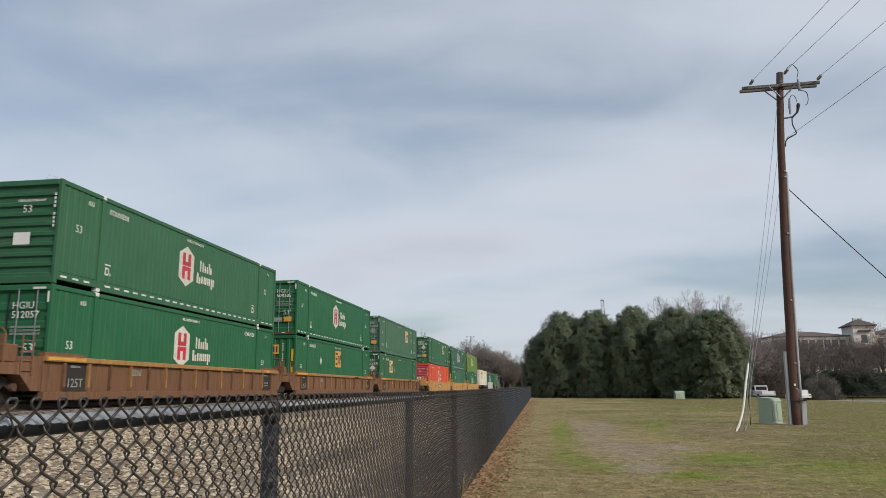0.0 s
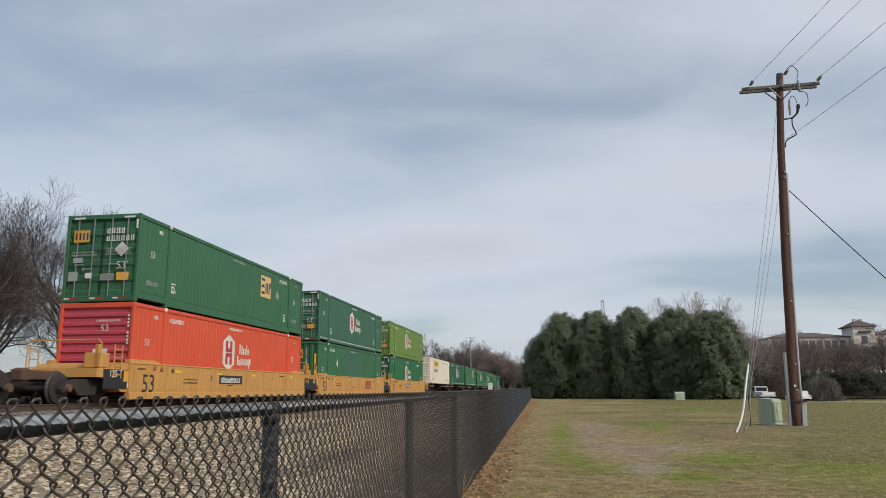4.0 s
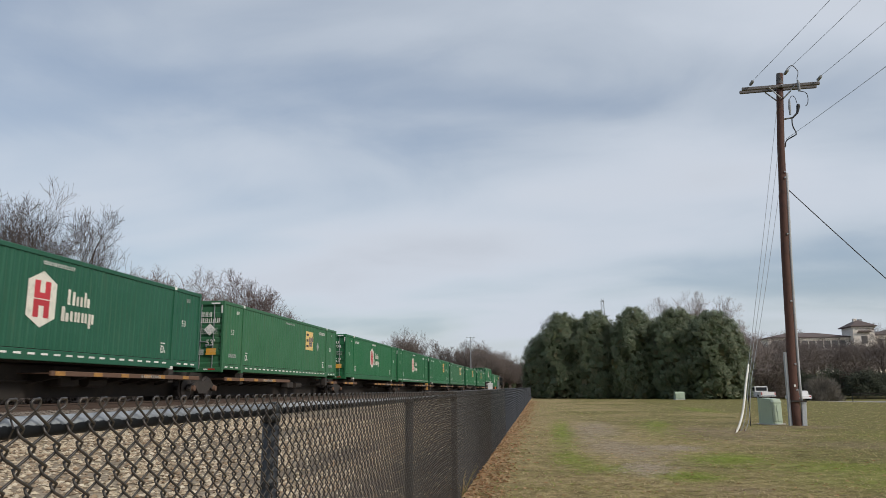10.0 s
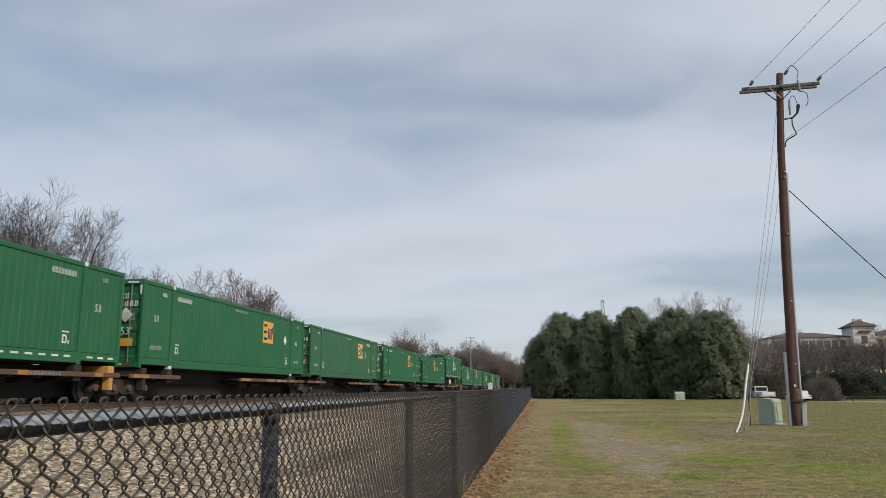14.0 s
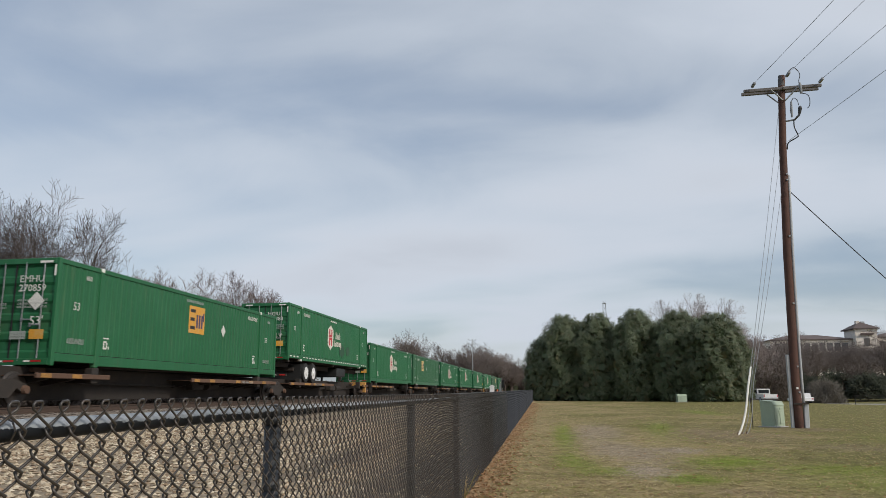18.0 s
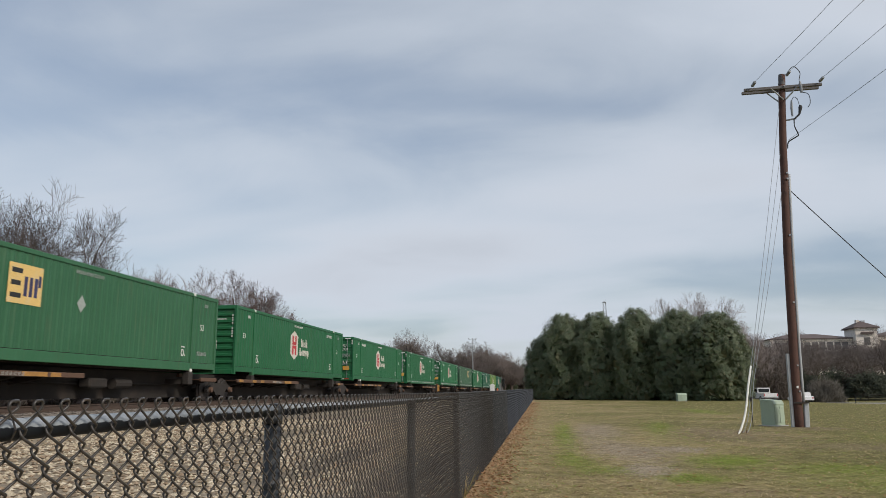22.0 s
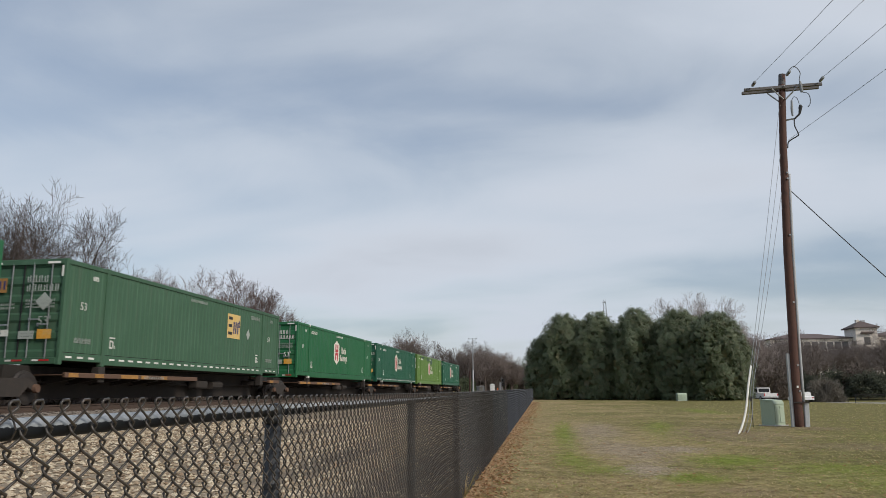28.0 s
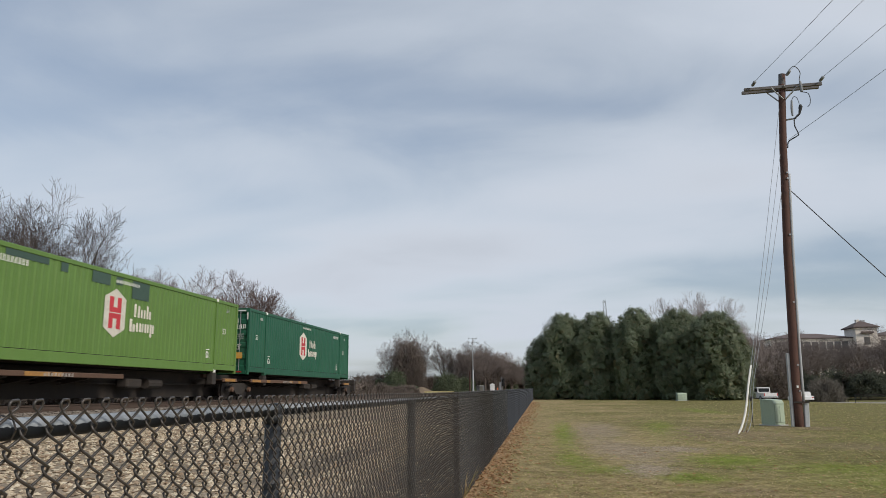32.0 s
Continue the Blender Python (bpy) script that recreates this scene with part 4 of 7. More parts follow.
        put("nameend", lambda: small_bars(4, 0.08, 0.14, 0.03), "name_bar", WHITE, -0.78, 2.08)


def nose_marks(c, look_of, upright):
    """Number bars, size and notices on a closed front end."""

    def put(key, make, name, mat, x, z, label=""):
        part(name, once(key, make), mat, c, label).matrix_basis = pose(x, 0.024, z, 0, 0, -90)

    if look_of == "plain":
        return
    put("noseup", lambda: Shape().box(0, 0.004, 0, 0.06, 0, 0.07).box(0, 0.004, 0, 0.06, 0.11, 0.18).box(0, 0.004, 0, 0.06, 0.22, 0.29).box(0, 0.004, 0, 0.06, 0.33, 0.40).box(0, 0.004, 0, 0.06, 0.55, 0.62).box(0, 0.004, 0, 0.06, 0.66, 0.73).box(0, 0.004, 0, 0.06, 0.77, 0.84).box(0, 0.004, 0, 0.06, 0.88, 0.95).mesh("marking"), "marking", WHITE, 0.55 if upright else 1.08, 1.55)
    if upright:
        put("yedge", lambda: Shape().box(0, 0.006, 0, 0.12, 0, 1.45).mesh("edge_marker"), "edge_marker", YELLOWPLASTIC, 1.04, 0.72, "yellow vertical edge marker")
        put("yedgebox", lambda: Shape().box(0.006, 0.009, 0.02, 0.10, 0.55, 0.85).mesh("marking"), "marking", INK, 1.04, 0.72)
        put("nsign", lambda: Shape().box(0, 0.006, 0, 0.72, 0, 0.5).mesh("sign_panel"), "sign_panel", AMBER, -0.35, 1.92, "amber sign panel")
        for k in range(4):
            put("nbar", lambda: Shape().box(0.006, 0.009, 0, 0.08, 0, 0.3).mesh("sign_bar"), "sign_bar", INK if k < 2 else NAVY, -0.27 + k * 0.16, 2.02)
    else:
        part("lettering", lettering("53", 0.30), WHITE, c, "painted marking 53").matrix_basis = pose(0.15, 0.024, 1.98, 0, 0, -90)
        put("nline", lambda: small_bars(10, 0.06, 0.07, 0.025), "marking", WHITE, 0.0, 2.28)
        put("nplate", lambda: Shape().box(0, 0.004, 0, 0.5, 0, 0.34).mesh("notice_plate"), "notice_plate", WHITE, -0.05, 1.08, "torn white notice sheet")


# ---------------------------------------------------------------- rail cars
def bogie(parent, y, scale=1.0):
    """A freight truck under a car: side frames, four wheels, springs and bolster."""
    t = part("bogie", once("bolster", lambda: Shape().box(-1.0, 1.0, -0.22, 0.22, 0.36, 0.62, 0.04).mesh("bogie")), GRIME, parent)
    t.matrix_basis = pose(0, y, 0)
    frame_shape = lambda: Shape().prism([(-1.12, 0.40), (-0.95, 0.56), (-0.55, 0.68), (0.55, 0.68), (0.95, 0.56), (1.12, 0.40), (1.08, 0.30), (0.86, 0.34), (0.62, 0.46), (0.36, 0.22), (-0.36, 0.22), (-0.62, 0.46), (-0.86, 0.34), (-1.08, 0.30)], 0, 0.14, "x").mesh("side_frame")
    wheel = lambda: Shape().tube([(-0.03, 0, 0), (0.0, 0, 0), (0.03, 0, 0), (0.04, 0, 0), (0.10, 0, 0), (0.115, 0, 0)], [0.47, 0.47, 0.43, 0.42, 0.415, 0.33], 24).mesh("wheel")
    axle = lambda: Shape().tube([(-0.95, 0, 0), (0.95, 0, 0)], 0.08, 10).mesh("axle")
    spring = lambda: Shape().tube([(0, 0, 0.26), (0, 0, 0.44)], 0.07, 10).mesh("spring")
    box_end = lambda: Shape().tube([(0, 0, 0), (0.09, 0, 0)], [0.12, 0.10], 12).mesh("bearing_cap")
    for side in (-1, 1):
        part("side_frame", once("sf", frame_shape), GRIME, t).matrix_basis = pose(side * 0.93 - (0.0 if side > 0 else 0.14), 0, 0)
        for a in (-0.889, 0.889):
            part("wheel", once("wh", wheel), WHEEL, t).matrix_basis = pose(side * 0.73, a, 0.42, 0, 0, 0 if side > 0 else 180)
            part("bearing_cap", once("bc", box_end), RUST, t).matrix_basis = pose(side * 1.07, a, 0.42, 0, 0, 0 if side > 0 else 180)
        for a in (-0.15, 0.0, 0.15):
            part("spring", once("spr", spring), RUST, t).matrix_basis = pose(side * 1.0, a, 0)
    for a in (-0.889, 0.889):
        part("axle", once("ax", axle), WHEEL, t).matrix_basis = pose(0, a, 0.42)
    return t


def well_car(style, first, last, seed):
    """One unit of a double-stack well car; y = 0 is where its lower container begins, z = 0 the rail."""
    brown = style == "brown"
    col = CAR_BROWN if brown else CAR_YELLOW
    c = thing("well_car", ("rusty brown double-stack well car with ribbed sides" if brown else "yellow-orange double-stack well car with smooth sides"), "railcar", "well cars")
    top = 1.22
    y0, y1 = -0.25, LEN + 0.25
    for side in (-1, 1):
        s = pose(0, 0, 0) if side > 0 else pose(0, LEN, 0, 0, 0, 180)
        if brown:
            wall = lambda: Shape().prism([(1.33, 0.30), (1.40, 0.30), (1.40, top - 0.14), (1.33, top - 0.14)], y0, y1).mesh("side_wall")
            chord = lambda: Shape().box(1.32, 1.50, y0, y1, top - 0.14, top, 0.015).mesh("top_chord")
            rib = lambda: Shape().prism([(1.402, 0.32), (1.48, 0.42), (1.48, top - 0.16), (1.402, top - 0.142)], -0.05, 0.05).mesh("rib")
            for i in range(15):
                part("rib", once("rib", rib), CAR_OCHRE if i % 2 else col, c).matrix_basis = s @ pose(0, 0.55 + i * 1.076, 0)
        else:
            wall = lambda: Shape().prism([(1.35, 0.30), (1.44, 0.30), (1.45, 0.42), (1.45, top - 0.05), (1.35, top - 0.05)], y0, y1).mesh("side_wall_smooth")
            chord = lambda: Shape().box(1.34, 1.47, y0, y1, top - 0.05, top, 0.012).mesh("top_chord_thin")
        part("side_wall", once(("wall", style), wall), col, c).matrix_basis = s
        part("top_chord", once(("chord", style), chord), CAR_OCHRE if brown else col, c).matrix_basis = s
        part("bottom_sill", once("bsill", lambda: Shape().box(1.30, 1.49, y0, y1, 0.08, 0.298, 0.012).mesh("bottom_sill")), col, c).matrix_basis = s
        # raised guides at the well's ends
        for y in (y0, y1 - 1.9):
            part("end_guide", once("guide", lambda: Shape().prism([(0, top + 0.002), (0, top + 0.10), (1.5, top + 0.10), (1.9, top + 0.002)], 1.24, 1.42, "x").mesh("end_guide")), col, c).matrix_basis = s @ (pose(0, y, 0) if y < 5 else pose(0, y1, 0) @ Matrix.Diagonal((1, -1, 1, 1)))
    part("well_floor", once("wfloor", lambda: Shape().box(-1.28, 1.28, y0, y1, 0.17, 0.235).mesh("well_floor")), GRIME, c)
    reach = 1.62
    for at, way in ((y0, -1), (y1, 1)):
        m = pose(0, at, 0) if way < 0 else pose(0, at, 0, 0, 0, 180)
        deck = lambda: Shape().prism([(0.0, 0.32), (0.0, top - 0.02), (-0.35, top - 0.02), (-0.75, 1.02), (-reach, 1.0), (-reach, 0.74), (-0.8, 0.72), (-0.35, 0.32)], -1.38, 1.38, "x").mesh("end_deck")
        part("end_deck", once("deck", deck), col, c).matrix_basis = m
        if not brown:
            part("end_plate", once("eplt", lambda: Shape().box(1.384, 1.40, -1.3, -0.06, 0.40, 0.98).mesh("end_plate")), INK, c, "black end plate").matrix_basis = pose(0, at, 0) if way < 0 else pose(0, at, 0) @ Matrix.Diagonal((1, -1, 1, 1))
        # grab irons and ladder
        for xx in (1.40, -1.40):
            part("ladder", once("ladder", ladder), col, c).matrix_basis = m @ pose(xx, -0.62, 0.72)
        part("hand_rail", once("hrail", lambda: Shape().tube([(-1.2, -1.2, 1.0), (-1.2, -1.2, 1.75), (-1.1, -1.2, 1.85), (1.1, -1.2, 1.85), (1.2, -1.2, 1.75), (1.2, -1.2, 1.0)], 0.022, 6).mesh("hand_rail")), col, c).matrix_basis = m
        part("brake_box", once("bbox", lambda: Shape().box(0.55, 1.15, -1.05, -0.62, 1.03, 1.48, 0.03).box(0.75, 0.85, -0.8, -0.7, 1.48, 1.75).mesh("brake_box")), col, c).matrix_basis = m
    if first:
        bogie(c, y0 - 1.55)
        part("coupler", once("coup", lambda: Shape().box(-0.14, 0.14, -1.2, 0, 0.66, 0.92, 0.03).box(-0.2, 0.2, -1.5, -1.15, 0.6, 0.98, 0.06).mesh("coupler")), RUST, c).matrix_basis = pose(0, y0 - reach, 0)
    bogie(c, y1 + 1.58)
    if last:
        part("coupler", once("coup", lambda: None), RUST, c).matrix_basis = pose(0, y1 + reach, 0, 0, 0, 180)
    # stencils on the near side
    X = (1.402 if brown else 1.452)
    if brown:
        for y in (0.62, LEN - 1.55):
            part("notice_panel", once("npb", lambda: Shape().prism([(0, 0.31), (1.05, 0.31), (0.97, 1.075), (0.03, 1.075)], 0, 0.004, "x").mesh("notice_panel")), GRIME, c, "sooty dark notice panel").matrix_basis = pose(X, y, 0)
            if y < 5:
                part("lettering", lettering("125T", 0.34), FADED, c, "painted marking 125T").matrix_basis = pose(X + 0.004, y + 0.12, 0.42)
            else:
                for k in range(2):
                    part("marking", once("st6", lambda: small_bars(6, 0.05, 0.05, 0.025)), FADED, c).matrix_basis = pose(X + 0.004, y + 0.3, 0.62 - 0.12 * k)
            part("marking", once("st6b", lambda: small_bars(5, 0.06, 0.06, 0.03)), FADED, c).matrix_basis = pose(X + 0.004, y + 0.25, 0.95)
            part("stripe", once("edgebit", lambda: Shape().box(0, 0.004, 0, 0.34, 0, 0.08).mesh("stripe")), AMBER, c, "yellow stripe").matrix_basis = pose(1.503, y + 0.3, top - 0.11)
        part("marking", once("st10", lambda: small_bars(10, 0.07, 0.08, 0.03)), INK, c).matrix_basis = pose(1.503, 11.2, top - 0.12)
        part("marking", once("st5", lambda: small_bars(5, 0.10, 0.2, 0.05)), FADED, c).matrix_basis = pose(X, 3.75, 0.78)
        part("warning_stripe", once("ws", lambda: Shape().box(0, 0.004, 0, 1.6, 0, 0.07).mesh("warning_stripe")), AMBER, c, "yellow edge stripe").matrix_basis = pose(1.502, -0.2, top - 0.1)
    else:
        part("lettering", lettering("53", 0.82), INK, c, "painted marking 53").matrix_basis = pose(X, 0.45, 0.30)
        part("lettering", lettering("125 T", 0.29), WHITE, c, "painted marking 125 T").matrix_basis = pose(1.404, -1.28, 0.76)
        for yy, ww, zz, hh, mat, word in ((-0.52, 0.34, 0.62, 0.34, AMBER, "amber patch"), (-0.30, 0.16, 0.44, 0.16, WHITE, "white patch"), (LEN + 0.12, 0.30, 0.70, 0.26, AMBER, "amber patch"), (LEN + 0.12, 0.30, 0.40, 0.2, AMBER, "amber patch")):
            part("reflector", Shape().box(0, 0.004, 0, ww, 0, hh), mat, c, word).matrix_basis = pose(1.402, yy, zz)
        for yy, zz, kind in ((1.1, 0.98, 0), (1.55, 0.96, 0), (2.3, 0.94, 0), (0.15, 1.0, 1), (6.9, 0.52, 1), (12.7, 0.98, 1)):
            part("marking", once(("stn", kind), (lambda: small_bars(3, 0.05, 0.16, 0.02)) if not kind else (lambda: small_bars(7, 0.05, 0.06, 0.02))), DULL_RED if kind == 0 and yy < 2 else INK, c).matrix_basis = pose(X, yy, zz)
        if seed % 2:
            part("name_panel", once("np", lambda: Shape().box(0, 0.004, 0, 2.2, 0, 0.34).mesh("name_panel")), INK, c, "black number panel").matrix_basis = pose(X, 6.1, 0.6)
            part("marking", once("np2", lambda: small_bars(10, 0.13, 0.2, 0.06)), WHITE, c).matrix_basis = pose(X + 0.004, 6.25, 0.66)
            part("lettering", lettering("A", 0.3), INK, c).matrix_basis = pose(X, 5.3, 0.72)
        else:
            part("name_bar", once("tt", lambda: small_bars(3, 0.48, 0.57, 0.10)), DULL_RED, c, "dull red name bars").matrix_basis = pose(X, 10.4, 0.45)
            part("lettering", lettering("C", 0.34), INK, c).matrix_basis = pose(X, 8.4, 0.62)
        part("marking", once("st12", lambda: small_bars(12, 0.06, 0.05, 0.03)), INK, c).matrix_basis = pose(X, 3.2, 0.72)
        part("marking", once("st12", lambda: None), INK, c).matrix_basis = pose(X, 3.2, 0.6)
        for y in (2.6, 5.9, 9.3, 14.2):
            part("reflector", once("rfl", lambda: Shape().box(0, 0.004, 0, 0.45, 0, 0.09).mesh("reflector")), YELLOWPLASTIC, c).matrix_basis = pose(X, y, 0.95)
    return c


def ladder():
    s = Shape()
    for y in (-0.2, 0.2):
        s.tube([(0, y, 0), (0, y, 1.0)], 0.02, 6)
    for z in (0.1, 0.35, 0.6, 0.85):
        s.tube([(0, -0.2, z), (0, 0.2, z)], 0.016, 6)
    return s.mesh("ladder")


DECK_Z = 1.05     # where containers stand on the spine cars


def spine_car(layout, first, last, seed):
    """One unit of a spine car: a central beam, a wheel platform at one end, pedestals and cross bearers."""
    c = thing("spine_car", "rusty skeleton spine car with worn orange-edged platforms", "railcar", "spine cars")
    part("centre_sill", once("csill", lambda: Shape().prism([(-0.30, 0.14), (0.30, 0.14), (0.40, 1.035), (-0.40, 1.035)], -0.9, LEN + 0.9).mesh("centre_sill")), GRIME, c)

    def platform(y, length, key):
        def make():
            s = Shape().box(-1.36, 1.36, 0, length, 0.72, 0.74).box(1.30, 1.38, 0, length, 0.655, 0.79, 0.012).box(-1.38, -1.30, 0, length, 0.655, 0.79, 0.012)
            return s.mesh("platform")
        pl = part("platform", once(("plat", key), make), RUST, c)
        pl.matrix_basis = pose(0, y, 0.06)
        for i in range(int(length / 1.1)):
            for flip in (1, -1):
                part("cross_bearer", once(("cb", flip), lambda: Shape().prism([(flip * 0.28, 0.45), (flip * 1.29, 0.62), (flip * 1.29, 0.715), (flip * 0.28, 0.715)], -0.07, 0.07).mesh("cross_bearer")), GRIME, pl).matrix_basis = pose(0, 0.5 + i * 1.1, 0)
        rnd = random.Random(seed)
        at = 0.15
        while at < length - 0.8:
            k = rnd.choice((0, 0, 1))
            if rnd.random() < 0.75:
                part("edge_plate", once(("eplate", k), lambda: Shape().box(1.381, 1.388, 0, (0.42, 0.95)[k], 0.668, 0.778).mesh("edge_plate")), RUSTY_ORANGE, pl, "scuffed orange edge plate").matrix_basis = pose(0, at, 0)
            at += rnd.uniform(0.9, 1.9)
        if length > 4:
            part("marking", once("st8", lambda: small_bars(9, 0.08, 0.09, 0.06)), CONCRETE, pl).matrix_basis = pose(1.39, length * 0.52, 0.675)
        return pl

    if layout == "front":
        platform(0.2, 7.6, "long")
        platform(LEN - 1.3, 1.3, "short")
    else:
        platform(LEN - 8.4, 8.4, "longer")
        platform(-0.6, 3.2, "mid")
    ped = lambda: Shape().box(1.05, 1.30, -0.16, 0.16, 0.60, DECK_Z - 0.005, 0.02).box(-1.30, -1.05, -0.16, 0.16, 0.60, DECK_Z - 0.005, 0.02).box(-1.05, 1.05, -0.1, 0.1, 0.62, 0.8).mesh("pedestal")
    for y in (POST40, LEN - POST40):
        part("pedestal", once("ped", ped), GRIME, c).matrix_basis = pose(0, y, 0)
    part("hitch", once("hitch", lambda: Shape().box(-0.5, 0.5, 0, 0.5, 0.90, 1.02).tube([(-0.25, 0.1, 0.98), (-0.25, 0.9, 0.99)], 0.05).tube([(0.25, 0.1, 0.98), (0.25, 0.9, 0.99)], 0.05).mesh("hitch")), RUST, c).matrix_basis = pose(0, LEN - 1.3 if layout == "front" else 0.4, 0)
    piping = lambda: Shape().tube([(0.45, 0, 0.62), (0.47, LEN * 0.5, 0.58), (0.45, LEN, 0.62)], 0.03).box(0.5, 0.9, 8.8, 9.7, 0.45, 0.75, 0.05).tube([(0.7, 10.2, 0.6), (0.7, 11.1, 0.6)], 0.17, 10).mesh("brake_gear")
    part("brake_gear", once("piping", piping), GRIME, c)
    if first:
        bogie(c, -1.1)
    bogie(c, LEN + 1.0)
    for y in ((-1.6,) if first else ()) + ((LEN + 1.4,) if last else ()):
        part("end_sill", once("esill", lambda: Shape().box(-1.35, 1.35, -0.15, 0.15, 0.75, 1.05, 0.02).box(1.15, 1.35, -0.1, 0.1, 0.35, 0.75).box(-1.35, -1.15, -0.1, 0.1, 0.35, 0.75).mesh("end_sill")), CAR_YELLOW if y < 0 else GRIME, c).matrix_basis = pose(0, y, 0)
    return c


def chassis():
    """The road chassis under the trailer: frame rails, tandem wheels, landing legs and rear bumper."""
    c = thing("trailer_chassis", "black road chassis with tandem white-rimmed wheels under a container", "chassis")
    part("frame_rail", Shape().box(0.40, 0.55, 0.1, LEN - 0.3, 0.78, 1.02, 0.01), GRIME, c)
    part("frame_rail", Shape().box(-0.55, -0.40, 0.1, LEN - 0.3, 0.78, 1.02, 0.01), GRIME, c)
    for y in (0.15, 4.0, 8.0, 12.0, 15.4):
        part("bolster", Shape().box(-1.25, 1.25, y, y + 0.18, 1.0, 1.10, 0.01), GRIME, c)
    for y in (2.9, 4.15):
        part("axle", Shape().tube([(-0.95, y, 0.52), (0.95, y, 0.52)], 0.07, 8), GRIME, c)
        for side in (-1, 1):
            w = part("wheel", Shape().tube([(-0.28, 0, 0), (-0.26, 0, 0), (0.0, 0, 0), (0.02, 0, 0)], [0.44, 0.51, 0.51, 0.45], 28), TYRE, c, "black dual tyre")
            w.matrix_basis = pose(side * 1.26, y, 0.52, 0, 0, 0 if side > 0 else 180)
            part("rim", Shape().tube([(0.021, 0, 0), (0.03, 0, 0), (-0.02, 0, 0), (0.0, 0, 0), (0.06, 0, 0)], [0.32, 0.30, 0.26, 0.14, 0.11], 24), CARWHITE, w, "white steel rim")
        part("mud_flap", Shape().box(0.6, 1.25, y + 0.62, y + 0.63, 0.25, 0.75), INK, c) if y > 4 else None
    part("slider_frame", Shape().box(-0.9, 0.9, 1.9, 5.2, 0.60, 0.78, 0.03), GRIME, c)
    part("dolly_box", Shape().box(-1.15, 1.15, 9.2, 11.0, 0.45, 0.98, 0.05), INK, c)
    part("mud_flap", Shape().box(-1.25, 1.25, 2.05, 2.07, 0.12, 0.95), INK, c)
    for x in (0.6, -0.6):
        part("landing_leg", Shape().box(x - 0.06, x + 0.06, 11.6, 11.72, 0.25, 0.95).box(x - 0.14, x + 0.14, 11.5, 11.82, 0.22, 0.25), GRIME, c)
    bumper = part("bumper", Shape().box(-1.2, 1.2, 0.05, 0.15, 0.30, 0.42, 0.01).box(-0.5, -0.42, 0.06, 0.14, 0.42, 0.8).box(0.42, 0.5, 0.06, 0.14, 0.42, 0.8), GRIME, c)
    part("tail_lamp", Shape().box(0.85, 1.15, 0.03, 0.05, 0.33, 0.39), LAMPRED, bumper)
    part("reflector_strip", Shape().box(-0.8, 0.7, 0.04, 0.05, 0.34, 0.38), WHITE, bumper)
    return c


SPEED = 14.685
RUNNING = []      # (thing, its way along the track at the start, height of its zero)

# where each unit's container begins along the track at the start
STACKS = [(17.83, "brown"), (37.19, "brown"), (56.67, "brown"), (80.55, "yellow"), (99.79, "yellow"), (119.08, "yellow")]
LOADS = [((WORN_GREEN, "hexagon"), dict(doors=False, tape=True, seed=1), (BRIGHT_GREEN, "hexagon"), dict(seed=2, size_z=1.2, ident=("HGIU", "512057"))),
         ((BRIGHT_GREEN, "hexagon"), dict(tape=True, seed=3, ident=("HGIU", "508205")), (BRIGHT_GREEN, "square"), dict(doors=False, upright=True, placard=4.4, seed=7, sign=7.94, size_z=1.2)),
         ((PALE_GREEN, "square"), dict(seed=6), (WORN_GREEN, "square"), dict(seed=5, sign=4.25, size_z=1.2)),
         ((WORN_GREEN, "square"), dict(seed=8), (ORANGE, "hexagon"), dict(doors=False, seed=9)),
         ((DUSTY_GREEN, "hexagon"), dict(tape=True, seed=10), (WORN_GREEN, "bare"), dict(doors=False, upright=True, placard=3.9, size_z=1.2, seed=17, patch=[(5.5, 0.9, 4.6, 1.5), (13.0, 2.3, 1.1, 0.4)], primer=DUSTY_GREEN)),
         ((LIME, "hexagon"), dict(seed=13), (BRIGHT_GREEN, "hexagon"), dict(seed=14, size_z=1.2))]
LOWER_Z = 1.0 + 0.25
for i, ((y, style), (up, upk, low, lowk)) in enumerate(zip(STACKS, LOADS)):
    RUNNING.append((well_car(style, i in (0, 3), i in (2, 5), i), y, RAIL_Z))
    RUNNING.append((container(*low, **lowk), y, LOWER_Z))
    RUNNING.append((container(*up, **upk), y, EYE + 5.78 - HIGH))

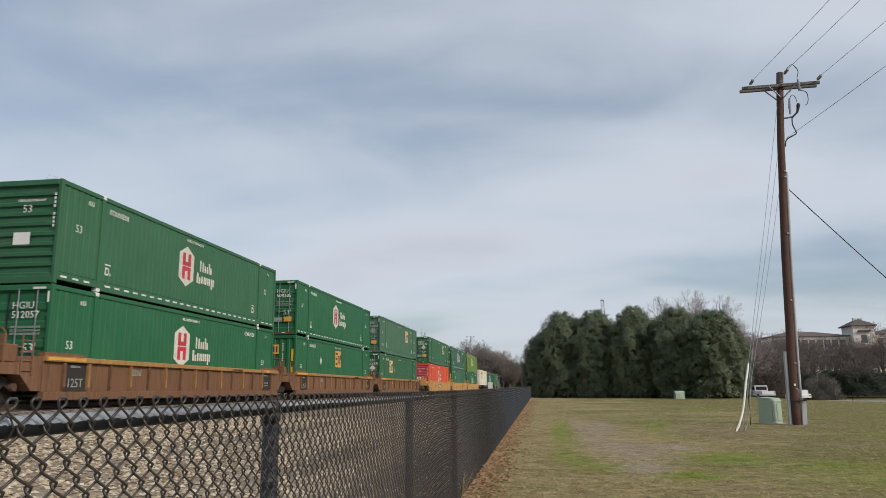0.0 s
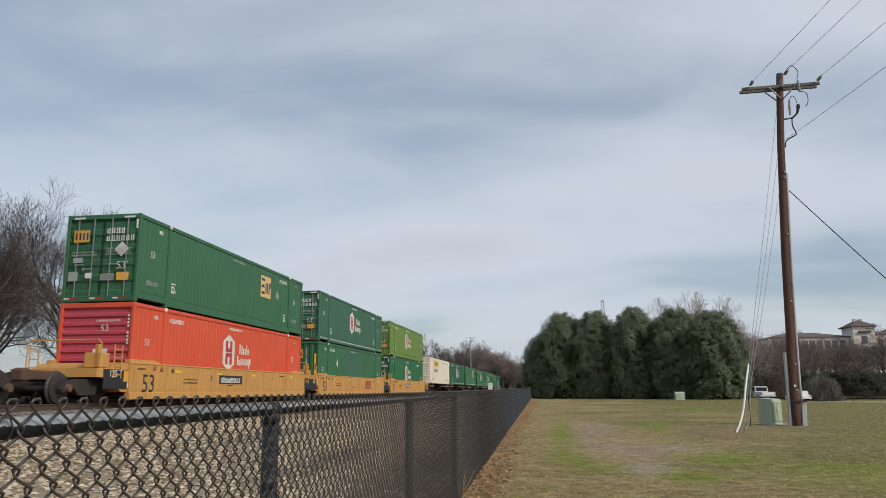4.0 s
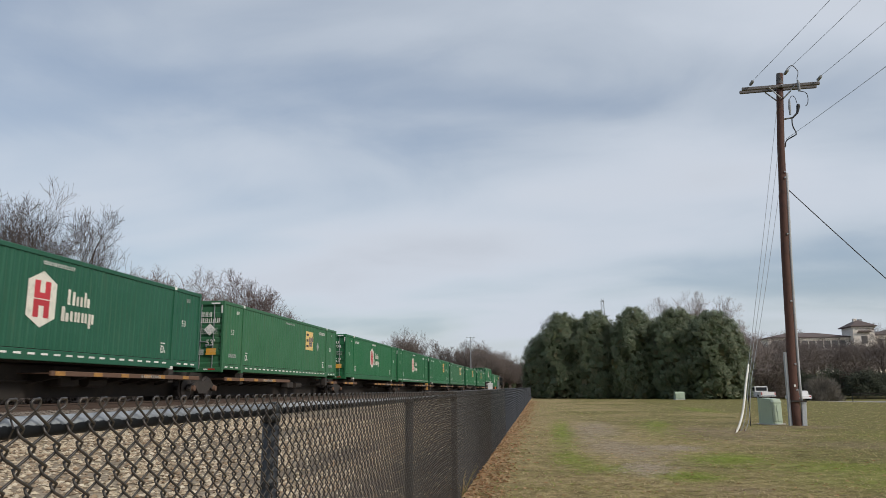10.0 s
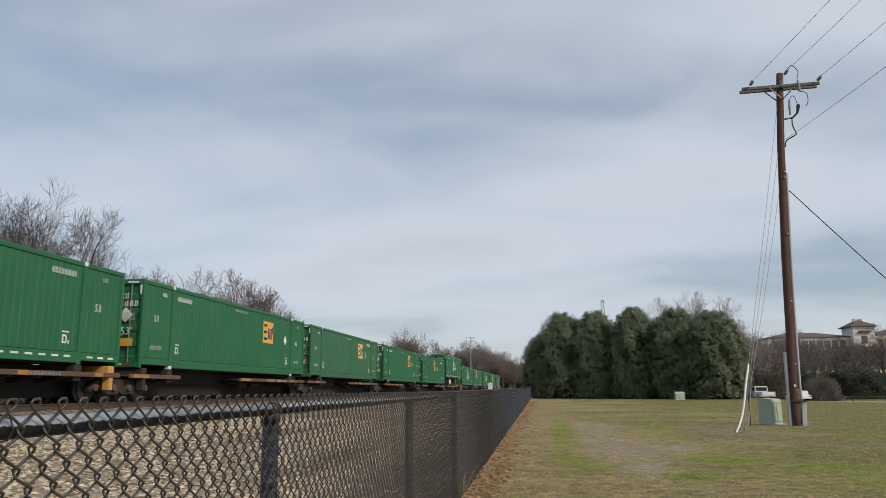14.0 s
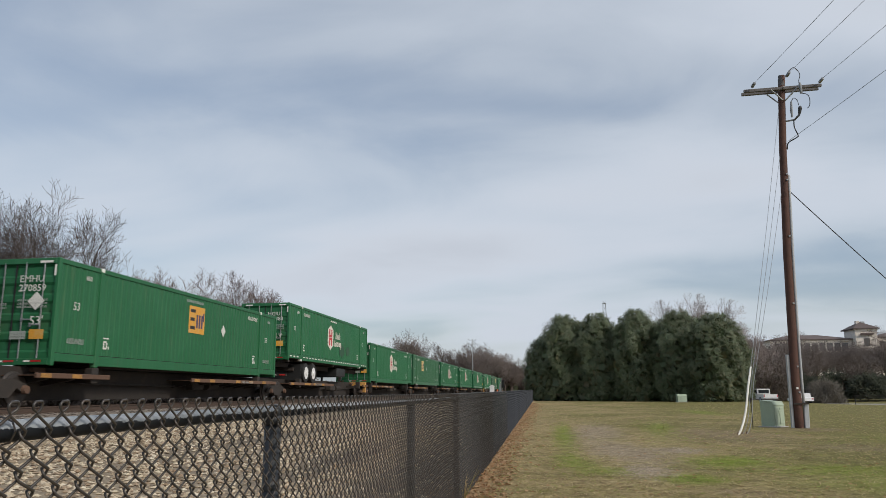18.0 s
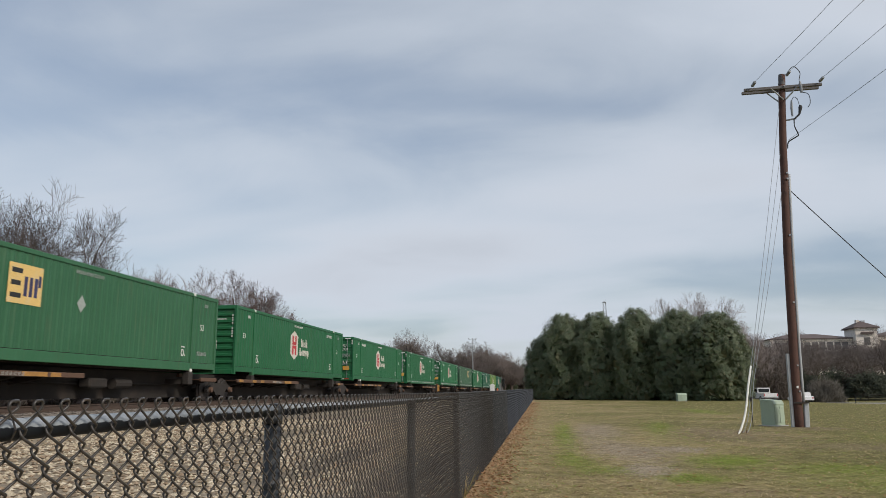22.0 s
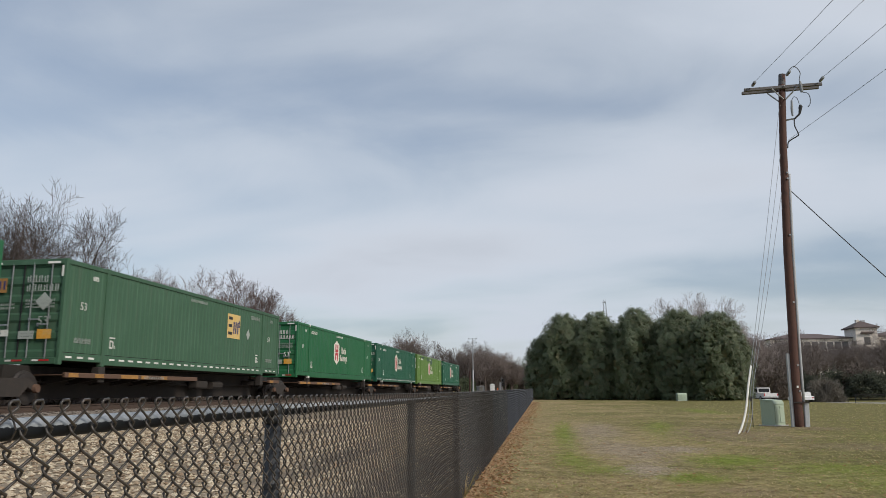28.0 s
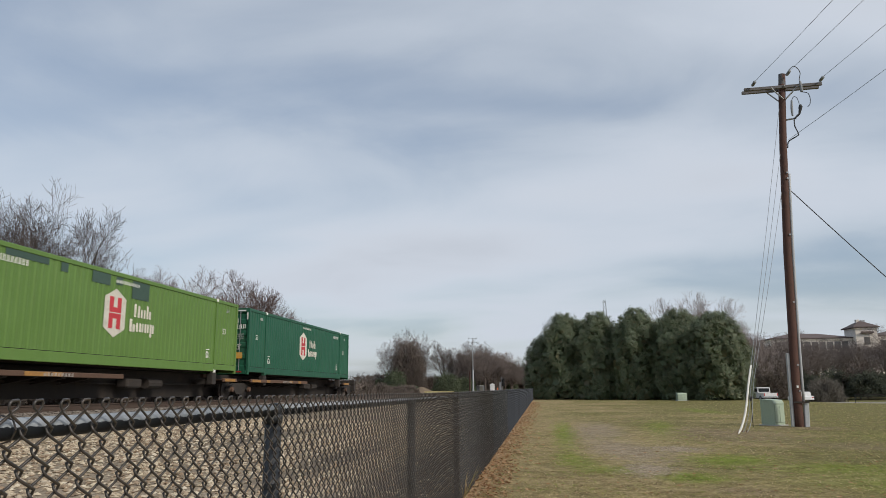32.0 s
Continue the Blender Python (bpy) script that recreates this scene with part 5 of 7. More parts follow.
SINGLES = [(139.91, CREAM, "plain", dict(doors=False, seed=20), "rear"), (157.06, DEEP_GREEN, "hexagon", dict(tape=True, seed=21), "rear"), (175.28, WORN_GREEN, "square", dict(tape=True, seed=22), "front"),
           (193.73, BRIGHT_GREEN, "hexagon", dict(seed=23, ident=("HGIU", "504774")), "rear"), (210.60, BRIGHT_GREEN, "hexagon", dict(tape=True, seed=24), "rear"), (227.90, BRIGHT_GREEN, "square", dict(seed=27), "rear"),
           (245.26, WORN_GREEN, "square", dict(seed=28), "rear"), (263.60, BRIGHT_GREEN, "square", dict(seed=29), "front"), (282.25, BRIGHT_GREEN, "square", dict(seed=30, sign=8.04, ident=("EMHU", "270859")), "rear"),
           (300.13, BRIGHT_GREEN, "hexagon", dict(tape=True, seed=31, ident=("HGIU", "509383"), patch=[(9.1, 0.55, 1.3, 0.8), (10.6, 0.7, 1.0, 0.6)], primer=SMUDGE), "front"), (317.40, BRIGHT_GREEN, "hexagon", dict(seed=32), "front"), (334.55, WORN_GREEN, "square", dict(doors=False, seed=33, sign=5.23), "front"),
           (352.50, BRIGHT_GREEN, "hexagon", dict(doors=False, seed=34), "front"), (371.30, BRIGHT_GREEN, "hexagon", dict(seed=35, ident=("HGIU", "502931")), "front"), (390.05, BRIGHT_GREEN, "hexagon", dict(tape=True, seed=36), "rear"),
           (410.83, BRIGHT_GREEN, "hexagon", dict(tape=True, seed=37), "front"), (429.40, FADED_GREEN, "square", dict(tape=True, seed=38), "front"), (448.27, BRIGHT_GREEN, "hexagon", dict(seed=39), "front"),
           (466.07, DEEP_GREEN, "hexagon", dict(tape=True, seed=41), "front"), (483.33, FRESH_LIME, "hexagon", dict(doors=False, seed=43, patch=[(2.5, 2.58, 1.6, 0.2), (4.6, 2.5, 0.3, 0.25), (6.0, 2.42, 0.9, 0.34), (7.2, 2.5, 0.35, 0.24), (8.1, 2.18, 1.0, 0.56)]), "front"),
           (500.74, DEEP_GREEN, "hexagon", dict(seed=44), "front")]
STAND_Z = EYE + 3.684 - HIGH
for i, (y, col, kind, extra, layout) in enumerate(SINGLES):
    # the first container of each set of five has its own front truck
    RUNNING.append((spine_car(layout, i in (0, 5, 10, 15), i in (4, 9, 14, 20), i), y, STAND_Z - DECK_Z))
    box = container(col, kind, **extra)
    raised = 0.905 if i == 9 else 0.0
    RUNNING.append((box, y, STAND_Z + raised))
    if i == 9:
        RUNNING.append((chassis(), y, STAND_Z - DECK_Z + 0.855))
    if i == 0:
        X = HW + 0.001
        part("sign_panel", Shape().box(0, 0.004, 3.05, 6.45, 1.95, 2.62), YELLOWPLASTIC, box, "yellow name panel").matrix_basis = pose(X, 0, 0)
        part("sign_stroke", small_bars(7, 0.24, 0.34, 0.13), INK, box, "dark name strokes").matrix_basis = pose(X + 0.004, 3.5, 2.12)
        part("lettering", lettering("Intermodal", 0.72), LEAFGREEN, box, "painted word Intermodal").matrix_basis = pose(X, 3.05, 1.34)
        for y2, z2 in ((1.9, 0.45), (12.6, 0.45), (10.2, 2.45), (13.0, 2.42)):
            part("marking", once("mb6c", lambda: small_bars(8, 0.08, 0.15, 0.03)), surface("grey_print", (0.22, 0.2, 0.18), 0.6, relief=0), box).matrix_basis = pose(X, y2, z2)
        part("sign_panel", Shape().box(-0.35, 0.65, 0.014, 0.028, 2.36, 2.60), YELLOWPLASTIC, box, "yellow end panel")
        part("sign_stroke", small_bars(6, 0.09, 0.12, 0.04), INK, box).matrix_basis = pose(-0.22, 0.012, 2.42, 0, 0, -90)
        part("marking", small_bars(9, 0.05, 0.08, 0.03), LEAFGREEN, box).matrix_basis = pose(-0.3, 0.024, 2.22, 0, 0, -90)


# ---------------------------------------------------------------- the utility pole
BASE, TOP = Vector((7.60, 25.0, 0.1)), Vector((8.13, 25.0, 11.82))


def on_pole(z):
    f = (z - BASE.z) / (TOP.z - BASE.z)
    return BASE + (TOP - BASE) * f - Vector((0.36 * f * (1 - f), 0, 0))


def sagging(a, b, sag, n=24):
    a, b = Vector(a), Vector(b)
    return [a.lerp(b, i / n) - Vector((0, 0, sag * 4 * (i / n) * (1 - i / n))) for i in range(n + 1)]


def eased(pts, n=5):
    """A smooth curve through points."""
    pts = [Vector(p) for p in pts]
    q = [pts[0] * 2 - pts[1]] + pts + [pts[-1] * 2 - pts[-2]]
    out = []
    for i in range(1, len(q) - 2):
        for k in range(n):
            t = k / n
            out.append(0.5 * (2 * q[i] + (q[i + 1] - q[i - 1]) * t + (2 * q[i - 1] - 5 * q[i] + 4 * q[i + 1] - q[i + 2]) * t * t + (3 * q[i] - q[i - 1] - 3 * q[i + 1] + q[i + 2]) * t ** 3))
    return out + [pts[-1]]


def utility_pole():
    p = thing("utility_pole", "dark brown creosoted wooden utility pole with a double crossarm", "utility pole")
    n = 14
    rnd = random.Random(2)
    shaft = Shape().tube([on_pole(-0.4 + 12.22 * i / n) + Vector((rnd.uniform(-0.012, 0.012), 0, 0)) for i in range(n + 1)], [0.146 - 0.036 * i / n for i in range(n + 1)], 20)
    part("shaft", shaft, CREOSOTE, p, smooth=True)
    cap = Shape().tube([on_pole(11.45), on_pole(11.83)], [0.114, 0.108], 20)
    part("weathered_top", cap, GREYWOOD, p, "grey weathered pole top")
    z = 11.28
    mid = on_pole(z)
    for dy in (-0.15, 0.15):
        part("crossarm", Shape().box(-1.25, 1.25, -0.045, 0.045, -0.05, 0.05, 0.008), GREYWOOD, p).matrix_basis = Matrix.Translation(mid + Vector((-0.02, dy, 0.04 if dy < 0 else 0.05))) @ pose(0, 0, 0, 0, -1.2, 0)
    part("through_bolt", Shape().tube([mid + Vector((0, -0.27, 0.05)), mid + Vector((0, 0.27, 0.05))], 0.022, 8), GALV, p)
    for s in (-1, 1):
        part("brace", Shape().tube([mid + Vector((s * 0.42, -0.22, 0.0)), mid + Vector((s * 0.03, -0.16, -0.40))], 0.022, 6), GALV, p)
        part("brace", Shape().tube([mid + Vector((s * 0.42, 0.22, 0.0)), mid + Vector((s * 0.03, 0.16, -0.40))], 0.022, 6), GALV, p)
    # dead-end insulators
    ends = {"left": mid + Vector((-1.02, -0.2, 0.11)), "top": on_pole(11.72) + Vector((0.1, -0.14, 0.0)), "right": mid + Vector((1.14, -0.2, 0.13))}
    for e in ends.values():
        bell = Shape().tube([e, e + Vector((0.02, -0.06, 0.02))], 0.018, 8)
        for k in range(4):
            q = e + Vector((0.01, -0.08, 0.01)) + Vector((0.004, -0.065, 0.006)) * k
            bell.tube([q, q + Vector((0, -0.03, 0.002)), q + Vector((0, -0.04, 0.003))], [0.055, 0.05, 0.015], 12)
        part("insulator", bell, PORCELAIN, p, "grey ribbed insulator", True)
    # lightning arrester, cutout and the cable down the pole
    part("jumper", Shape().tube(eased([ends["top"] + Vector((0.02, -0.25, 0.1)), on_pole(11.9) + Vector((0.35, -0.2, 0.12)), on_pole(11.85) + Vector((0.52, -0.2, -0.05)), mid + Vector((0.52, -0.2, 0.28)), mid + Vector((0.5, -0.22, 0.1))]), 0.013, 6), CABLE, p)
    cut = mid + Vector((0.50, -0.3, -0.05))
    part("fuse_cutout", Shape().tube([cut + Vector((0, 0, 0.2)), cut + Vector((0, 0, 0.1)), cut + Vector((0.02, 0, -0.18))], [0.03, 0.05, 0.045], 10), PORCELAIN, p)
    part("jumper", Shape().tube(eased([cut + Vector((0.02, 0, -0.18)), cut + Vector((0.2, 0, -0.24)), cut + Vector((0.26, 0, -0.40)), cut + Vector((0.24, 0, -0.62)), cut + Vector((0.16, 0, -0.72))]), 0.012, 6), CABLE, p)
    part("bracket", Shape().tube([on_pole(10.18), on_pole(10.18) + Vector((0.4, -0.12, 0.02))], 0.028, 6), GALV, p)
    a = on_pole(10.18) + Vector((0.48, -0.15, 0.35))
    part("cable_terminator", Shape().tube([a + Vector((0.08, 0, 0.12)), a + Vector((0.08, 0, 0.05)), a + Vector((0.06, 0, -0.06)), a + Vector((0.02, 0, -0.2)), a + Vector((-0.15, 0, -0.36))], [0.04, 0.065, 0.05, 0.035, 0.028], 10), CABLE, p)
    part("arrester", Shape().tube([a + Vector((-0.18, 0, 0.3)), a + Vector((-0.2, 0, 0.0)), a + Vector((-0.2, 0, -0.25))], [0.03, 0.045, 0.03], 8), PORCELAIN, p)
    part("jumper", Shape().tube(eased([a + Vector((-0.18, 0, 0.3)), a + Vector((-0.1, 0, 0.42)), a + Vector((0.0, 0, 0.36)), a + Vector((0.05, 0, 0.15))]), 0.011, 6), CABLE, p)
    part("drop_cable", Shape().tube(eased([a + Vector((-0.16, 0, -0.36)), a + Vector((-0.16, 0, -0.62)), a + Vector((-0.07, 0, -0.9)), a + Vector((-0.14, 0, -0.98)), on_pole(9.42) + Vector((0.16, -0.05, 0)), on_pole(9.3) + Vector((0.12, -0.03, -0.1))]), 0.02, 8), CABLE, p)
    pipe = [on_pole(8.3 - i * 0.75) + Vector((0.139 + 0.004 * i, -0.05, 0)) for i in range(11)]
    part("conduit", Shape().tube(pipe, 0.042, 10), PVC, p, "grey plastic conduit", True)
    part("conduit_boot", Shape().box(-0.075, 0.075, -0.06, 0.06, 0, 0.85, 0.02), PVC, p).matrix_basis = Matrix.Translation(on_pole(0.1) + Vector((0.215, -0.05, -0.05))) @ pose(0, 0, 0, 0, 2.6, 0)
    part("strap", Shape().box(-0.15, 0.31, -0.17, -0.145, 0.0, 0.05), GRIME, p).matrix_basis = Matrix.Translation(on_pole(0.85))
    part("guard_board", Shape().box(-0.05, 0.05, -0.05, 0.05, 0, 2.35, 0.02), PVC, p).matrix_basis = Matrix.Translation(on_pole(0.05) + Vector((-0.178, 0.0, 0))) @ pose(0, 0, 0, 0, 0.8, 0)
    for zz in (8.3, 8.1, 6.2, 4.0, 2.0, 1.2):
        part("staple", Shape().box(-0.03, 0.03, -0.155, -0.12, 0, 0.05), GALV, p).matrix_basis = Matrix.Translation(on_pole(zz) + Vector((0.06, 0.0, 0)))
    part("pole_tag", Shape().box(-0.03, 0.03, -0.15, -0.143, 0, 0.07), WHITE, p).matrix_basis = Matrix.Translation(on_pole(1.32))
    # lines run back over the lawn beside the track
    along = Vector((0.0676, -1.0, 0))
    for key in ("left", "top", "right"):
        e = ends[key] + Vector((0.02, -0.34, 0.035))
        w = thing("power_line", "thin grey overhead power line dead-ended on the pole", "power line", "overhead lines")
        part("wire", Shape().tube(sagging(e, e + along * 52 + Vector((0, 0, 0.6)), 1.0), 0.0065, 5), WIRE, w)
    e = on_pole(9.45) + Vector((0.12, -0.1, 0))
    w = thing("power_line", "thin grey neutral line clamped below the crossarm", "power line", "overhead lines")
    part("wire", Shape().tube(sagging(e, e + along * 52 + Vector((0, 0, 0.3)), 0.9), 0.0065, 5), WIRE, w)
    e = on_pole(7.78) + Vector((0.14, 0, 0))
    w = thing("guy_wire", "thin black guy cable sloping steeply to the lawn", "guy wire", "pole guys")
    part("wire", Shape().tube(sagging(e, (15.05, 25.2, 0.12), 0.10, 12), 0.015, 6), CABLE, w)
    part("anchor_rod", Shape().tube([(15.2, 25.2, -0.05), (15.0, 25.2, 0.17)], 0.016, 6), RUST, w)


utility_pole()


def guys():
    foot = Vector((4.93, 21.45, 0.08))
    for k, (top_z, shift, label) in enumerate(((10.6, 0.0, "steel guy wire with a bent white plastic guard"), (9.0, 0.16, "thin steel guy wire beside the guarded one"), (7.7, 0.34, "thin steel guy wire from pole to lawn"))):
        g = thing("guy_wire", label, "guy wire", "pole guys")
        top = on_pole(top_z) + Vector((-0.12, -0.05, 0))
        bend = Vector((5.66 + shift * 0.35, 22.4 + shift * 0.8, 1.95 - 0.2 * k))
        part("wire", Shape().tube([top, top.lerp(bend, 0.5) + Vector((0, 0, -0.1)), bend], 0.007, 6), GALV, g)
        low = foot + Vector((shift, shift * 1.4, 0))
        pts = eased([bend, bend.lerp(low, 0.3) + Vector((0.03, 0, 0.0)), bend.lerp(low, 0.6) + Vector((0.06, 0, -0.10)), bend.lerp(low, 0.85) + Vector((0.05, 0, -0.06)), low], 4)
        if k == 0:
            part("guard", Shape().tube(pts, [0.022] + [0.03] * 15 + [0.024], 10), GUARD, g, "bent white plastic guard", True)
        else:
            part("wire", Shape().tube(pts, 0.007, 6), GALV, g)
        part("anchor_rod", Shape().tube([low + Vector((-0.06, -0.08, -0.15)), low + Vector((0.03, 0.04, 0.10))], 0.014, 6), RUST, g)


guys()


def transformer(name, label, m, w, d, h, pad=True):
    t = thing(name, label, "transformer box", m=m)
    if pad:
        part("pad", Shape().box(-w / 2 - 0.08, w / 2 + 0.08, -d / 2 - 0.08, d / 2 + 0.08, -0.15, 0.03, 0.02), CONCRETE, t)
    body = Shape().prism([(-d / 2, 0.03), (d / 2, 0.03), (d / 2, h - 0.02), (-d / 2 + 0.06, h - 0.06), (-d / 2, h - 0.16)], -w / 2, w / 2, "x")
    part("cabinet", body, BOXGREEN, t)
    part("lid", Shape().prism([(-d / 2 - 0.008, h - 0.155), (-d / 2 + 0.055, h - 0.055), (d / 2 + 0.008, h - 0.015), (d / 2 + 0.008, h + 0.02), (-d / 2 + 0.05, h - 0.01), (-d / 2 - 0.012, h - 0.12)], -w / 2 - 0.008, w / 2 + 0.008, "x"), BOXGREEN, t)
    for x in (-w / 2 + 0.02, 0.01):
        part("door", Shape().box(x, x + w / 2 - 0.03, -d / 2 - 0.022, -d / 2 - 0.001, 0.1, h - 0.2, 0.008), BOXGREEN, t)
    part("side_panel", Shape().box(w / 2 + 0.001, w / 2 + 0.02, -d / 2 + 0.06, d / 2 - 0.06, 0.12, h * 0.45, 0.006), BOXGREEN, t)
    part("latch", Shape().box(-0.05, 0.05, -d / 2 - 0.045, -d / 2 - 0.022, h * 0.5, h * 0.5 + 0.12, 0.008), BOXGREEN, t)
    return t


transformer("pad_transformer", "pale green pad-mounted transformer box beside the pole", pose(7.05, 25.75, 0.13, 0, 0, 38), 0.50, 0.50, 0.82)
transformer("pad_transformer", "small pale green utility box by the evergreens", pose(11.25, 68.5, 0.34, 0, 0, 4), 0.78, 0.70, 0.68)
stake = thing("marker_stake", "thin dark marker stake in the grass", "stake", m=pose(6.2, 24.9, 0.1))
part("rod", Shape().tube([(0, 0, -0.1), (0.01, 0, 0.45), (0, 0, 0.95)], 0.012, 6), GRIME, stake)
part("flag", Shape().box(-0.03, 0.03, -0.004, 0.004, 0.82, 0.95), GRIME, stake)


# ---------------------------------------------------------------- trees
def crown_girth(z):
    """Half width of an evergreen crown at a part of its height: full sides and a rounded top."""
    return (0.86 + 0.14 * math.sin(z * 3.0)) * (1 - max(0, (z - 0.62) / 0.38) ** 2.2 * 0.72)


def leaf_crown(seed, height, radius, count, size, lobes=9):
    """Leaves in clumps over a broad irregular evergreen crown reaching to the ground."""
    rnd = random.Random(seed)
    s = Shape()
    for i in range(int(count / 24)):
        z = rnd.random() ** 0.85
        a = rnd.uniform(0, 6.283)
        r = radius * crown_girth(z) * (0.92 + 0.12 * math.sin(a * lobes + z * 9 + seed) + 0.08 * math.sin(a * 4 - z * 17)) * rnd.uniform(0.92, 1.05)
        cx, cy, cz = r * math.cos(a), r * math.sin(a), 0.15 + z * height * rnd.uniform(0.94, 1.02)
        cr = rnd.uniform(0.25, 0.5)
        face = Vector((math.cos(a), math.sin(a), 0.25 + 0.9 * z * z))
        for _ in range(24):
            p = Vector((cx + rnd.gauss(0, 0.36) * cr, cy + rnd.gauss(0, 0.36) * cr, max(0.05, cz + rnd.gauss(0, 0.36) * cr)))
            out = (face + Vector((rnd.uniform(-0.65, 0.65), rnd.uniform(-0.65, 0.65), rnd.uniform(-0.3, 0.9)))).normalized()
            t = out.orthogonal().normalized()
            t.rotate(Matrix.Rotation(rnd.uniform(0, 6.28), 3, out))
            b = out.cross(t)
            ln, wd = size * rnd.uniform(0.7, 1.3), size * rnd.uniform(0.32, 0.55)
            s.add([p - t * ln * 0.5, p - b * wd * 0.5 + out * 0.015, p + t * ln * 0.55, p + b * wd * 0.5 + out * 0.015], [(0, 1, 2, 3)])
    return s


def crown_core(seed, height, radius):
    """Inner foliage, so that the crown's heart is not see-through."""
    rnd = random.Random(seed)
    s = Shape()
    for _ in range(1700):
        z = rnd.random()
        a, r = rnd.uniform(0, 6.283), radius * crown_girth(z) * rnd.uniform(0.45, 0.88)
        p = Vector((r * math.cos(a), r * math.sin(a), 0.2 + z * height * 0.92))
        t = Vector((rnd.uniform(-1, 1), rnd.uniform(-1, 1), rnd.uniform(-1, 1))).normalized()
        b = t.orthogonal().normalized()
        k = rnd.uniform(0.25, 0.5)
        s.add([p - t * k, p - b * k, p + t * k, p + b * k], [(0, 1, 2, 3)])
    return s


def evergreens():
    crowns = [leaf_crown(31 + i, 8.45, 2.75, 30000, 0.185, 7 + i).mesh("crown") for i in range(3)]
    cores = [crown_core(51 + i, 8.4, 2.75).mesh("inner_foliage") for i in range(3)]
    trunk = Shape().tube([(0, 0, -0.2), (0.05, 0, 1.5), (0, 0.05, 5), (0, 0, 7.6)], [0.26, 0.22, 0.14, 0.04], 10).mesh("trunk")
    spots = [(1.45, 79.4, 1.02, 1.02, 10, 0), (4.75, 77.7, 1.02, 0.95, 130, 1), (8.4, 75.2, 1.02, 0.92, 250, 2), (12.1, 73.0, 0.97, 1.02, 60, 0), (14.9, 70.8, 0.92, 1.02, 190, 1),
             (3.0, 80.8, 0.96, 0.9, 40, 2), (13.6, 74.3, 0.90, 1.0, 100, 2), (16.5, 71.4, 0.72, 0.64, 220, 0), (-0.55, 80.4, 0.78, 0.84, 300, 1), (6.5, 79.2, 0.86, 0.95, 10, 0), (10.2, 76.4, 0.90, 0.95, 70, 1)]
    for x, y, sz, sr, turn, k in spots:
        t = thing("evergreen_tree", "dense dark green broadleaf evergreen tree with leaves to the ground", "tree", "evergreen row", pose(x, y, land(x, y), 0, 0, turn))
        part("trunk", trunk, BARK, t)
        for name, mesh in (("crown", crowns[k]), ("inner_foliage", cores[k])):
            part(name, mesh, MAGNOLIA, t).matrix_basis = Matrix.Diagonal((sr, sr, sz, 1))


evergreens()


def spreading_tree(seed, height, limbs, trunk, reach, twig, lean=0.0, counts=(9, 8, 6), droop=0.0):
    """A leafless tree with a short trunk, long crooked limbs, and branches set along them; wood and fine twigs apart."""
    rnd = random.Random(seed)
    wood, twigs = Shape(), Shape()
    segs = (5, 7, 6, 4, 3)

    def grow(p, d, length, r, level):
        n = segs[level]
        pts, rad = [p.copy()], [r]
        way = d.copy()
        bend = Vector((rnd.uniform(-1, 1), rnd.uniform(-1, 1), rnd.uniform(-0.6, 0.9))) * (0.05, 0.17, 0.22, 0.25, 0.2)[level]
        for i in range(n):
            if i == n // 2:
                bend = -bend * 0.8 + Vector((0, 0, 0.09))
            way = (way + bend + Vector((rnd.uniform(-1, 1), rnd.uniform(-1, 1), rnd.uniform(-1, 1))) * 0.10).normalized()
            pts.append(pts[-1] + way * (length / n))
            rad.append(max(twig, r * (1 - 0.78 * (i + 1) / n) if level else r * (1 - 0.35 * (i + 1) / n)))
        (twigs if level >= 3 else wood).tube(pts, rad, (8, 6, 5, 3, 3)[level], False)
        if level == 4:
            return
        count = limbs if level == 0 else counts[level - 1]
        turn = rnd.uniform(0, 6.28)
        for k in range(count):
            at = (0.55 + 0.45 * (k + 1) / count) if level == 0 else 0.22 + 0.78 * (k + rnd.random()) / count
            at = min(at, 0.999)
            i = int(at * n)
            o = pts[i].lerp(pts[i + 1], at * n - i)
            along = (pts[i + 1] - pts[i]).normalized()
            side = along.orthogonal().normalized()
            turn += 2.4 + rnd.uniform(-0.6, 0.6)
            side.rotate(Matrix.Rotation(turn, 3, along))
            ang = rnd.uniform(0.5, 1.15) if level else rnd.uniform(0.35, 1.05)
            nd = (along * math.cos(ang) + side * math.sin(ang) + Vector((0, 0, 0.16 - droop))).normalized()
            share = (reach, 0.60, 0.58, 0.58)[level]
            nl = length * share * rnd.uniform(0.75, 1.15) * ((1.2 - 0.55 * at) if level else 1.0)
            grow(o, nd, nl, max(twig, rad[i] * (0.56, 0.48, 0.42, 0.5)[level] * rnd.uniform(0.8, 1.05)), level + 1)

    grow(Vector((0, 0, -0.2)), Vector((lean, 0, 1)).normalized(), height * trunk, height * 0.019, 0)
    k = height / max(p[2] for p in twigs.v)
    for s in (wood, twigs):
        s.v = [(x * k, y * k, z * k) for x, y, z in s.v]
    return wood.mesh("trunk"), twigs.mesh("twig_crown")


BARE = [spreading_tree(11, 15, 6, 0.32, 1.2, 0.0075, counts=(9, 9, 7)), spreading_tree(12, 15, 6, 0.30, 1.25, 0.0075, 0.08, (9, 9, 7)), spreading_tree(17, 14, 8, 0.38, 1.0, 0.008, counts=(9, 8, 7)),
        spreading_tree(23, 12, 8, 0.28, 1.2, 0.0075, counts=(9, 8, 7)), spreading_tree(41, 13, 9, 0.20, 1.6, 0.0075, counts=(9, 8, 7), droop=-0.04)]


